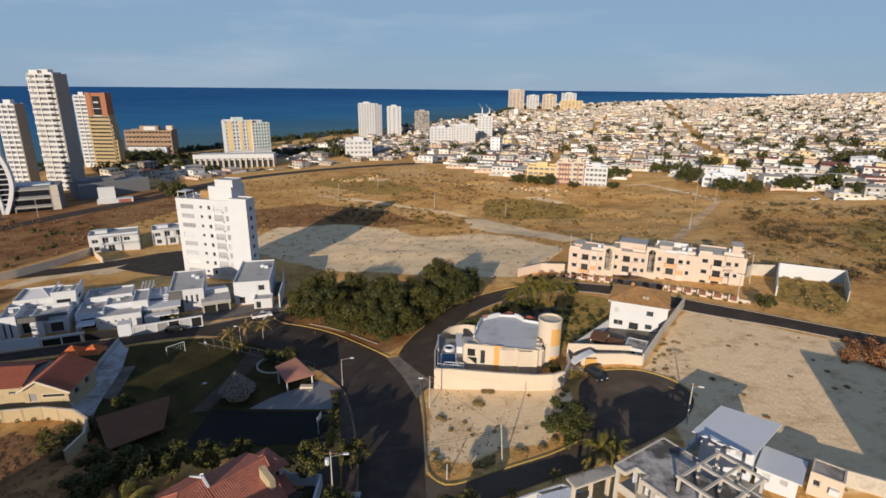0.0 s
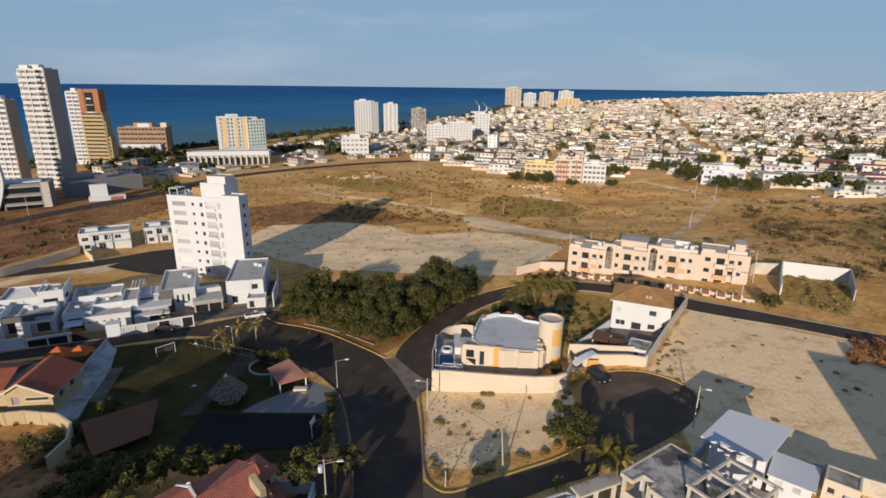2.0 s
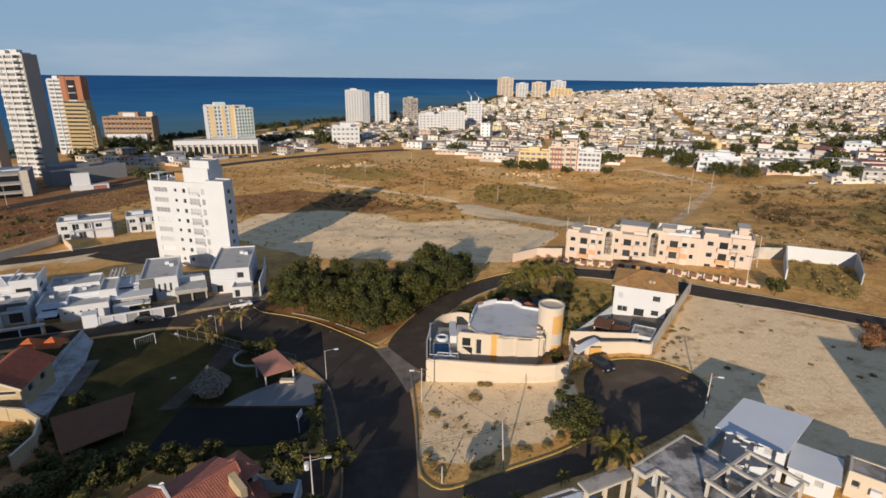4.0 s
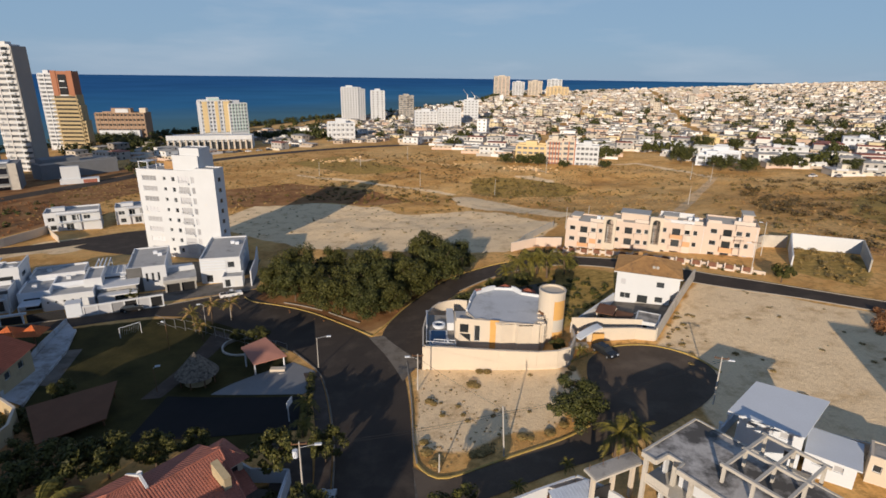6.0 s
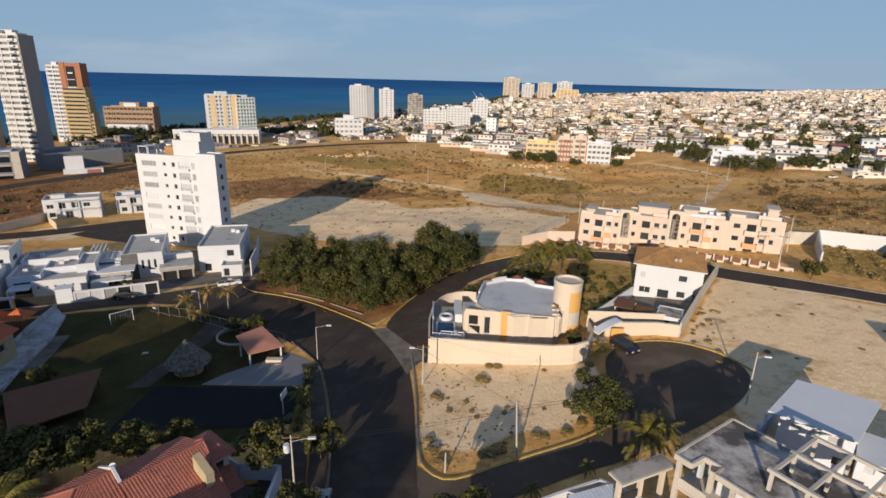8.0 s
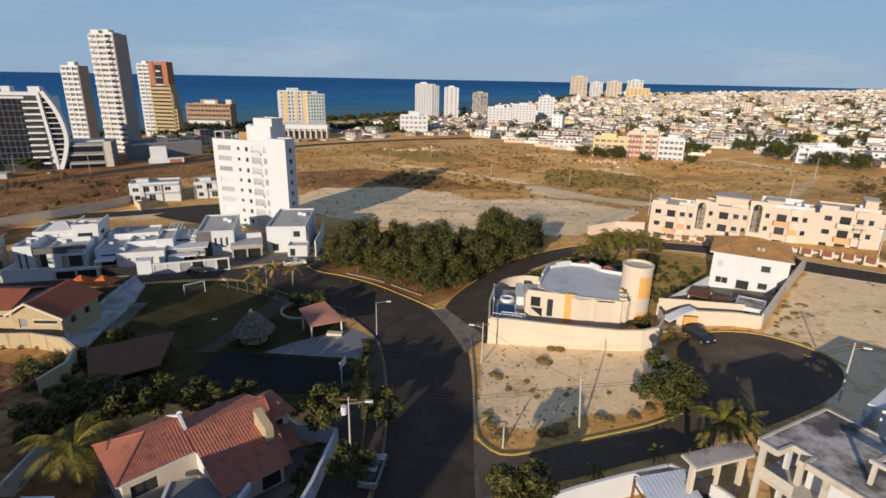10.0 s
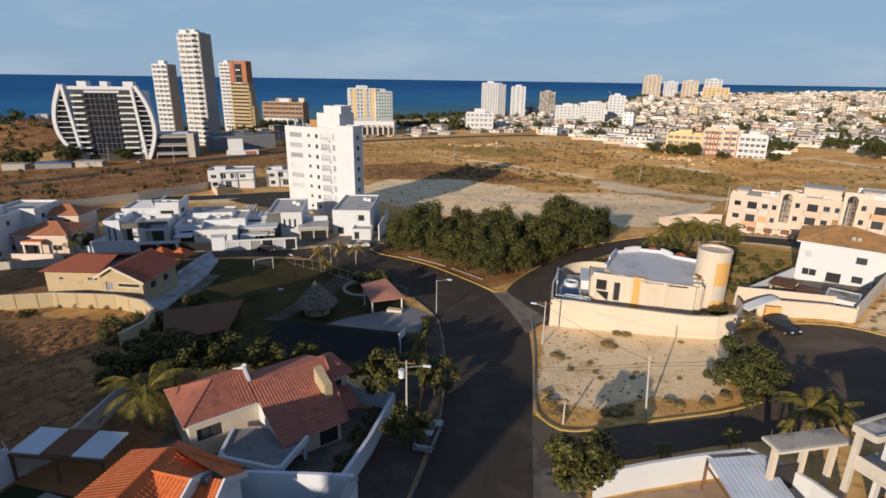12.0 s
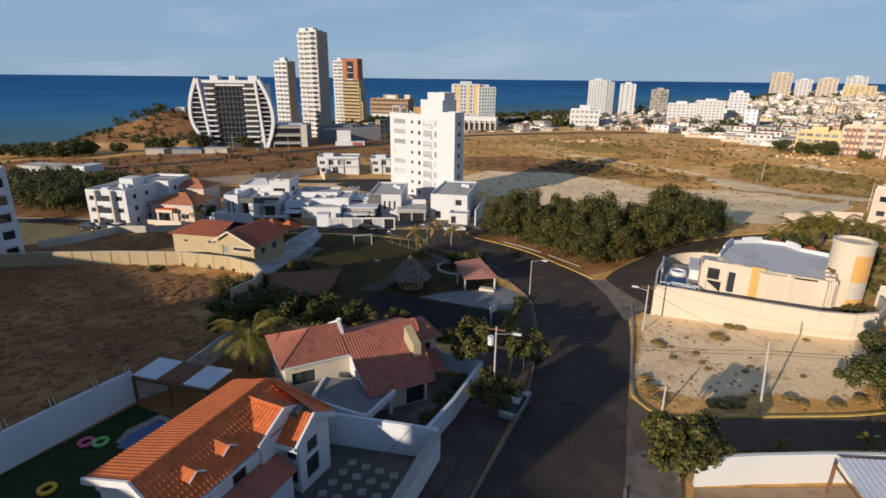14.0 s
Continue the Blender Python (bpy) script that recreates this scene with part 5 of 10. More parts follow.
    part("entrance_lintel", boxes((18.7, 91.4, top - 0.6, 19.4, 96.0, top - 0.2)), CREAM, t)
    run_wall("curved_wall", [(-0.2, 106.2), (0.6, 108.6), (2.6, 110.2), (5.2, 110.4), (7.4, 109.0)], 4.0, CREAM, "curved cream wall behind a pool terrace", thick=0.3, smoothing=2)
    run_wall("perimeter_wall", [(-1.3, 90.2), (6.0, 88.4), (11.0, 87.0), (17.0, 85.7), (20.2, 85.3), (22.2, 85.6)], (5.6, 7.7), CREAM, "high cream perimeter wall round a house", thick=0.3, cap=CREAM)
    run_wall("perimeter_wall", [(-1.3, 90.2), (-1.4, 98), (-0.6, 106), (2.0, 112)], (5.6, 4.0), CREAM, "cream side wall of a house", thick=0.3)
    run_wall("perimeter_wall", [(22.2, 85.6), (24.2, 90), (24.6, 93.5)], (7.6, 7.2), CREAM, "cream entrance wall", thick=0.3)


cream_house()


# ---- white house with the hipped roof ----
def hip_house():
    t, w = from_front("white_house", 37.0, 108.2, 46.3, 104.2, 6.0, "white two-storey house with a hipped brown tile roof", "house")
    block(t, 0, 0, w, 9.6, -2, 6.3, WHITE, front=[(0.9, 0.9, 2.0, 1.2), (7.4, 0.9, 1.5, 1.2), (7.4, 4.0, 1.5, 1.2), (0.8, 3.9, 1.0, 1.1, "pale"), (4.2, 0.0, 1.9, 2.1, "dark")],
          right=[(0.8, 3.8, 1.1, 1.2)], parapet=0.0)
    block(t, w, 2.6, 1.6, 7.0, -2, 6.25, WHITE, right=[(1.6, 3.8, 1.2, 1.2), (4.4, 3.8, 1.2, 1.2), (3.0, 0.8, 1.4, 1.2)], parapet=0, name="side_wing")
    hip_roof(t, 0, 0, w + 1.2, 9.6, 6.55, 2.1, 0.6, TILE_B)
    bm = bmesh.new()
    for k in range(9):
        a, b = math.pi * k / 8, math.pi * (k + 1) / 8
        if k < 8:
            prism(bm, [(5.15 + 1.15 * math.cos(a), -0.12), (5.15 + 1.15 * math.cos(b), -0.12), (5.15 + 1.15 * math.cos(b), 0), (5.15 + 1.15 * math.cos(a), 0)], 2.05, [2.1 + 0.6 * math.sin(a), 2.1 + 0.6 * math.sin(b), 2.1 + 0.6 * math.sin(b), 2.1 + 0.6 * math.sin(a)])
    part("porch_arch", bm, WHITE, t)
    part("chimney", boxes((3.4, 6.2, 7.0, 4.2, 7.0, 9.0)), TILE_B, t)
    for x in (6.6, 7.3):
        bm = bmesh.new()
        tube(bm, (x, 1.6, 7.3), (x, 1.3, 7.7), 0.28, 0.28, 12)
        part("roof_vent", bm, CONC_L, t)
    part("plinth", boxes((4.0, -0.06, -2, w + 0.05, 0.0, 0.5)), GREY, t)
    # yard
    run_wall("yard_wall", [(27.2, 93.2), (31, 92.9), (35.4, 92.6), (38.4, 91.3)], (7.3, 7.9), CREAM, "cream wall in front of a yard", thick=0.3, cap=CREAM)
    run_wall("yard_wall", [(38.6, 91.4), (45, 100.2), (51, 108.4), (57.2, 116.8)], 2.3, CONC_L, "long tan block wall beside a sandy lot", thick=0.25, cap=CREAM)
    run_wall("yard_wall", [(25.4, 97.0), (30.5, 101.8), (36.6, 107.6)], 2.2, WHITE, "white slatted side wall of a yard", thick=0.2)
    run_wall("yard_wall", [(25.4, 97.0), (29.5, 96.4), (33.5, 95.6), (37.5, 94.9)], (7.6, 8.2), CREAM, "curving cream wall inside a yard", thick=0.25)
    c = thing("lean_to", 30.0, 99.0, 5.4, -28, "dark sheet lean-to roofs beside a house", "lean-to")
    part("roof", boxes((0.2, 0, 2.3, 3.4, 4.5, 2.4)), ROOF_BR, c)
    part("roof", boxes((3.5, 0.6, 1.9, 6.6, 3.6, 2.0)), ROOF_BR, c)
    part("wall", boxes((0.4, 0.2, -1, 0.6, 4.3, 2.3), (0.6, 4.1, -1, 3.4, 4.3, 2.3), (6.3, 0.8, -1, 6.5, 3.4, 1.9)), CREAM, c)
    for x, y, turn in ((37.6, 101.2, 20), (38.8, 100.2, 55), (40.6, 100.8, -12), (39.4, 102.2, 35)):
        plank = tagged(part("board", boxes((-1.5, -0.14, 0, 1.5, 0.14, 0.07)), CONC_L, None), "pale builder's board lying in a yard", "board", "boards in a yard")
        plank.matrix_basis = pose(x, y, gz(x, y) + 0.08, 0, 0, turn)
    g = thing("garage_house", 36.2, 95.4, 5.6, -28, "small white outbuilding with a grey sheet roof", "outbuilding")
    block(g, 0, 0, 4.0, 4.6, -1.5, 2.2, WHITE, front=[(1.4, 0.8, 0.8, 0.8)], parapet=0.1, roof=CONC)
    e = thing("gate_arch", 25.2, 90.2, 4.6, 0, "cream and ochre stepped entrance with a curved canopy", "entrance")
    bm = bmesh.new()
    for k in range(10):
        x0, x1 = 0.45 * k, 0.45 * (k + 1)
        h = [1.9 + 1.0 * math.sin(q / 4.5 * math.pi / 2) for q in (x0, x1)]
        prism(bm, [(x0, 0.25 * k), (x1, 0.25 * (k + 1)), (x1 - 0.6, 0.25 * (k + 1) + 1.4), (x0 - 0.6, 0.25 * k + 1.4)], [h[0], h[1], h[1], h[0]], [h[0] + 0.3, h[1] + 0.3, h[1] + 0.3, h[0] + 0.3])
    part("canopy", bm, WHITE_B, e)
    part("ochre_wall", boxes((2.6, 1.6, -1, 4.6, 1.9, 2.3)), OCHRE, e)
    part("step", boxes((-1.4, 0.6, -1, 1.8, 2.2, 0.5)), CREAM, e)


hip_house()


# ---- peach apartment row ----
def apartments():
    ax, ay, bx, by = 37.0, 149.0, 78.0, 129.5
    turn = math.degrees(math.atan2(by - ay, bx - ax))
    u = Vector((bx - ax, by - ay)).normalized()
    unit = math.dist((ax, ay), (bx, by)) / 4
    for k in range(4):
        x, y = ax + u.x * unit * k, ay + u.y * unit * k
        z = 2.6 + 1.12 * k
        t = thing("apartment_house", x, y, z, turn, "peach three-storey apartment house with arched balcony bays", "apartment house", "peach apartment row")
        h = 9.1
        holes = []
        for s in range(3):
            q = 0.9 + 2.95 * s
            holes += [(1.0, q, 1.5, 1.2), (3.8, q - 0.6, 1.9, 1.9, "dark"), (6.6, q, 1.3, 1.2), (8.6, q, 1.0, 1.2)]
        block(t, 0, 0, unit, 9, -3, h, PEACH, front=holes, right=[(3, 3.9, 1.3, 1.2), (3, 6.8, 1.3, 1.2), (6, 6.8, 1.3, 1.2)] if k == 3 else (), left=[(3, 6.8, 1.3, 1.2)] if k == 0 else (), parapet=0.35, roof=CONC_L)
        for s in range(1, 3):
            q = 2.95 * s
            b = part("balcony", boxes((3.4, -1.1, q - 0.15, 6.2, 0, q), (3.4, -1.1, q, 6.2, -1.0, q + 0.8), (3.4, -1.0, q, 3.5, 0, q + 0.8), (6.1, -1.0, q, 6.2, 0, q + 0.8)), (PEACH, PEACH_O, PEACH_L)[(s + k) % 3], t)
        if k in (1, 2):
            bm = boxes((-1.6, -0.6, -3, -0.9, 0.6, h + 1.4), (0.9, -0.6, -3, 1.6, 0.6, h + 1.4), (-0.9, -0.6, -3, 0.9, 0.6, 3.4))
            for j in range(8):
                a, b = math.pi * j / 8, math.pi * (j + 1) / 8
                xs = (0.9 * math.cos(a), 0.9 * math.cos(b))
                prism(bm, [(xs[1], -0.5), (xs[0], -0.5), (xs[0], 0.6), (xs[1], 0.6)], [h - 0.2 + 0.9 * math.sin(b), h - 0.2 + 0.9 * math.sin(a), h - 0.2 + 0.9 * math.sin(a), h - 0.2 + 0.9 * math.sin(b)], h + 1.4)
            part("stair_bay", bm, CREAM, t, "arched cream stair bay")
            part("stair_glass", boxes((-0.9, 0.0, 3.4, 0.9, 0.1, h + 0.75)), PANE, t)
            for q in range(1, 5):
                part("glazing_bar", boxes((-0.9, -0.06, 3.4 + 1.25 * q, 0.9, 0.0, 3.48 + 1.25 * q)), BLACK, t)
        for z0, z1 in ((-3, 0.85), (2.15, 3.8), (5.1, 6.75), (8.05, h + 0.5)):
            part("projecting_bay", boxes((6.4, -0.55, z0, 8.2, 0.0, z1)), PEACH if k % 2 else PEACH_L, t)
        part("roof_screen", boxes((0.2, 0.02, h + 0.3, 3.2, 0.3, h + 1.0)), PEACH_L, t)
        part("ground_door", boxes((8.7, -0.06, -0.4, 9.7, -0.005, 2.0)), WHITE, t, "white entrance door")
        part("wall_panel", boxes((3.3, -0.05, 2.3, 6.3, -0.003, 2.9) if k % 2 else (6.45, -0.6, 3.8, 8.15, -0.556, 5.1)), PEACH_O, t, "orange painted wall panel")
        part("downpipe", boxes((unit - 0.5, -0.1, -2, unit - 0.4, -0.01, h)), WHITE, t)
        if k == 2:
            for row in ((0.4, 0.3, h, 8.6, 0.5, h + 1.1), (0.4, 8.2, h, 8.6, 8.4, h + 1.3), (8.4, 0.5, h, 8.6, 8.2, h + 1.1)):
                part("terrace_parapet", boxes(row), WHITE, t)
        part("roof_screen", boxes((6.0, 2.0, h, 10.6, 2.2, h + 0.9)), PEACH_L, t)
        q, e = ((0.5, 3.2), (2.0, 9.5), (1.2, 5.0), (7.6, 10.4))[k], (0.7, 1.9, 1.1, 2.2)[k]
        part("roof_room", boxes((q[0] + 0.3, 4, h, q[1] - 0.3, 8.6, h + e)), PEACH, t)
        part("roof_sheet", boxes((q[0], 3.4, h + e, q[1], 8.9, h + e + 0.15)), ROOF_G if k == 1 else CONC_L, t)
        for i in range(2):
            part("water_tank", boxes((7.2 + 1.5 * i, 5.5, h, 8.2 + 1.5 * i, 6.5, h + 0.9)), WHITE_B, t)
    run_wall("front_wall", [(33.0, 146.0), (46.0, 139.4), (58.0, 131.0), (68.0, 122.0), (73.0, 117.0)], 0.8, PEACH_L, "low peach front wall with brick panels", thick=0.25)
    for i in range(14):
        x, y = 34 + 2.7 * i, 145.4 - 1.75 * i - 0.02 * i * i
        p = thing("brick_panel", x, y, gz(x, y), -36, "brown brick fence panel in a peach frame", "fence panel", "red brick panels")
        part("panel", boxes((0.1, -0.08, 0.5, 1.8, 0.08, 1.35), (0.45, -0.08, 1.35, 1.45, 0.08, 1.55)), BRICK_P, p)
        part("frame", boxes((-0.15, -0.14, 0.0, 0.1, 0.14, 1.75), (1.8, -0.14, 0.0, 2.05, 0.14, 1.75), (0.1, -0.12, 0.0, 1.8, 0.12, 0.5)), PEACH_L, p)
    run_wall("side_wall", [(22.5, 150.5), (30, 153.5), (36.5, 150.5)], 2.6, PEACH, "peach side wall beside an open lot", thick=0.25, cap=CONC_L)
    run_wall("side_wall", [(23, 151), (28, 160), (40, 176)], 2.0, CONC_L, "pale slatted wall along a lot", thick=0.2)
    run_wall("lot_wall", [(82.0, 122.0), (86.5, 129.5), (91.0, 136.6)], (11.0, 12.1), WHITE, "white side wall of a walled empty lot", thick=0.3)
    run_wall("lot_wall", [(91.0, 136.6), (97.5, 133.2), (104.2, 129.8)], (12.1, 12.4), WHITE, "high white back wall of an empty lot", thick=0.3)
    # grey where the other lot walls are white: shade put into this wall's colour
    run_wall("lot_wall", [(104.2, 129.8), (100, 123.2), (95.8, 116.8)], (12.4, 11.9), GREY, "side wall of a walled empty lot, greyed for its shade", thick=0.3)
    run_wall("lot_wall", [(79.5, 134), (85, 138.5), (90.5, 137)], 3.2, CONC_L, "pale wall with a flat roof behind", thick=0.3)
    for i in range(16):
        x, y = 105.5 + 2.6 * i, 128.8 - 0.9 * i
        p = thing("fence_post", x, y, gz(x, y), -20, "rusty brown steel fence section", "fence", "rusty fence sections")
        part("post", boxes((-0.06, -0.06, -0.3, 0.06, 0.06, 2.0)), WOOD, p)
        part("rail", boxes((0.06, -0.03, 1.7, 2.7, 0.03, 1.8), (0.06, -0.03, 0.4, 2.7, 0.03, 0.5)), WOOD, p)
        part("bars", boxes(*[(0.3 + 0.3 * j, -0.02, 0.5, 0.34 + 0.3 * j, 0.02, 1.7) for j in range(8)]), WOOD, p)


apartments()


# ---- bluish white house and bare concrete frame house ----
def near_right():
    t, w = from_front("white_house", 34.9, 62.7, 40.8, 57.8, 7.3, "bluish white house with a flat overhanging roof", "house")
    block(t, 0.9, 0.4, w - 1.2, 7.4, -2, 4.5, WHITE_B, front=[(1.0, 3.2, 1.0, 0.6, "pale"), (2.6, 3.2, 1.0, 0.6, "pale"), (4.2, 3.1, 1.2, 0.8, "pale"), (5.0, 0.9, 0.9, 0.9, "dark")], left=[(2, 2.2, 1.2, 1.0), (5, 2.2, 1.2, 1.0)], parapet=0)
    bm = bmesh.new()
    prism(bm, [(-0.2, -0.4), (7.4, -0.6), (9.0, 8.8), (1.3, 8.2)], [4.55, 4.55, 4.9, 4.9], [4.75, 4.75, 5.1, 5.1])
    part("flat_roof", bm, WHITE_B, t, "wide bluish white roof slab")
    block(t, w + 0.2, 1.0, 4.6, 5.0, -2, 2.2, WHITE_B, front=[(0.6, 1.0, 0.9, 0.8, "pale"), (2.6, 1.0, 0.9, 0.8, "pale")], parapet=0)
    part("lower_roof", boxes((w, 0.6, 2.25, w + 5.2, 6.4, 2.4)), WHITE_B, t)
    part("patio", boxes((0.2, -4.2, -1.5, w + 1.5, 0.2, 0.05)), PAVE, t)
    run_wall("garden_wall", [(33.6, 63.2), (37, 66.2), (41.3, 69.8)], 1.7, WHITE_B, "white garden wall with pointed posts", thick=0.2)
    for i in range(5):
        x, y = 33.6 + 1.9 * i, 63.2 + 1.65 * i
        p = tagged(part("wall_post", boxes((-0.12, -0.12, 0, 0.12, 0.12, 2.6), (-0.2, -0.2, 2.6, 0.2, 0.2, 2.75)), WHITE_B, None), "white pointed post on a garden wall", "post", "white wall posts")
        p.matrix_basis = pose(x, y, gz(x, y), 0, 0, 40)
    run_wall("rear_wall", [(46.5, 62.0), (51, 58.8), (58, 54)], 2.4, CONC_L, "tan block wall behind a sandy lot", thick=0.25)
    a = thing("annex", 47.2, 56.6, 7.8, -40, "small cream annex with an air conditioner", "annex")
    block(a, 0, 0, 3.6, 3.4, -2, 2.6, CREAM, front=[(0.4, 0.8, 0.8, 0.9)], parapet=0.1, roof=CONC)
    part("air_conditioner", boxes((2.2, -0.5, 0.7, 3.2, 0, 1.5)), WHITE_B, a)
    # concrete house
    t = thing("unfinished_house", 21.6, 55.3, 6.0, 33.4, "unfinished house with stained concrete slab, columns and beams", "unfinished house")
    bm = bmesh.new()
    prism(bm, [(0, 0), (0, -1.6), (1.9, -1.7), (1.9, -3.4), (0.6, -3.5), (0.6, -14.5), (9.8, -14.5), (9.8, 0)], 5.9, 6.2)
    part("roof_slab", bm, STAINED, t, "stained bare concrete roof slab")
    bm = bmesh.new()
    edge = [(0, 0), (0, -1.6), (1.9, -1.7), (1.9, -3.4), (0.6, -3.5), (0.6, -14.5)]
    for p, q in zip(edge, edge[1:]):
        d = Vector((q[0] - p[0], q[1] - p[1])).normalized()
        s = Vector((-d.y, d.x)) * 0.12
        prism(bm, [(p[0] - s.x, p[1] - s.y), (q[0] - s.x, q[1] - s.y), (q[0] + s.x, q[1] + s.y), (p[0] + s.x, p[1] + s.y)], 5.75, 6.3)
    box(bm, 0.1, -0.12, 5.75, 9.8, 0.12, 6.3)
    box(bm, 9.68, -14.5, 5.75, 9.92, -0.1, 6.3)
    part("slab_edge", bm, CONC_L, t, "pale edge of the slab")
    for x, y in ((0.3, -0.4), (0.9, -5.0), (0.9, -9.0), (4.8, -0.4), (9.3, -0.4), (9.3, -5), (9.3, -9), (2.0, -2.6)):
        part("column", boxes((x - 0.2, y - 0.2, -2, x + 0.2, y + 0.2, 5.9)), CONC_L, t)
    part("floor_slab", boxes((0.2, -14.4, 2.7, 9.6, -0.2, 2.95)), CONC_L, t)
    part("inner_wall", boxes((2.4, -14.0, -2, 2.65, -3.0, 5.9), (2.65, -1.2, -2, 9.2, -0.95, 5.9)), WHITE, t)
    part("balcony_rail", boxes((0.25, -3.2, 2.95, 0.35, -0.4, 3.9)), CONC_L, t)
    # roof frame of columns and beams
    for i in range(3):
        for j in range(3):
            x, y = 2.6 + 4.0 * i, -6.9 - 2.7 * j
            part("frame_column", boxes((x - 0.14, y - 0.14, 6.2 if x < 9.9 else -2, x + 0.14, y + 0.14, 7.9)), CONC_L, t)
    for i in range(3):
        x = 2.6 + 4.0 * i
        part("frame_beam", boxes((x - 0.16, -12.8, 7.9, x + 0.16, -6.5, 8.2)), CONC_L, t)
    for j in range(3):
        y = -6.9 - 2.7 * j
        for i in range(2):
            x = 2.6 + 4.0 * i
            part("cross_beam", boxes((x + 0.16, y - 0.14, 7.9, x + 3.84, y + 0.14, 8.17)), CONC_L, t)
    part("yard_slab", boxes((9.9, -12.0, -1.5, 16.5, -1.0, 0.2)), CONC, t)
    # gate canopy
    g = thing("gate_canopy", 16.2, 54.6, 5.4, 24, "flat concrete gate canopy on posts", "gate canopy")
    part("canopy", boxes((0, -0.9, 4.3, 6.6, 1.0, 4.55)), CONC_L, g)
    part("canopy_top", boxes((0.15, -0.75, 4.55, 6.45, 0.85, 4.58)), CONC, g)
    for x in (0.5, 3.2, 6.0):
        part("post", boxes((x - 0.2, -0.2, -2, x + 0.2, 0.2, 4.3)), CREAM, g)
    part("gate", boxes((0.7, -0.04, 0, 3.0, 0.04, 2.4)), BLACK, g)
    for x in (0.4, 2.2, 4.3, 6.2):
        bm = bmesh.new()
        tube(bm, (x, 0.6, 4.5), (x, 0.6, 5.4), 0.03, 0.03, 5)
        part("starter_bar", bm, WOOD, g)
    # white street wall and garage roof
    run_wall("street_wall", [(3.4, 52.6), (7.5, 54.6), (11.5, 56.3), (15.8, 57.9)], (6.3, 6.9), WHITE, "sunlit white street wall beside a lane", thick=0.3)
    run_wall("street_wall", [(16.0, 58.0), (18.4, 56.4), (19.8, 54.9), (21.4, 52.4)], (6.95, 7.0), WHITE, "sunlit white wall beside a sheet-roofed carport", thick=0.3)
    t = thing("carport", 0, 0, 3.8, 0, "open carport with a bluish white sheet roof", "carport")
    bm = bmesh.new()
    prism(bm, [(12.3, 55.7), (16.9, 57.3), (19.3, 48.7), (14.9, 46.8)], [3.15, 3.2, 1.95, 1.85], [3.2, 3.25, 2.0, 1.9])
    roof = part("sheet_roof", bm, SHEET_B, t)
    for k in range(1, 12):
        u = k / 12
        p, q = Vector((12.3, 55.7, 3.22)).lerp(Vector((16.9, 57.3, 3.27)), u), Vector((14.9, 46.8, 1.92)).lerp(Vector((19.3, 48.7, 2.02)), u)
        bm = bmesh.new()
        tube(bm, p, q, 0.035, 0.035, 5)
        part("rib", bm, SHEET_B, roof)
    for x, y, h in ((12.2, 55.2, 3.0), (13.4, 51.4, 2.5), (14.6, 47.6, 1.95), (19.0, 49.2, 2.0)):
        part("post", boxes((x - 0.1, y - 0.1, -1.5, x + 0.1, y + 0.1, h)), WOOD, t)
    bm = bmesh.new()
    tube(bm, (12.2, 55.2, 2.9), (14.6, 47.6, 1.85), 0.09, 0.09, 6)
    part("beam", bm, WOOD, t)


near_right()


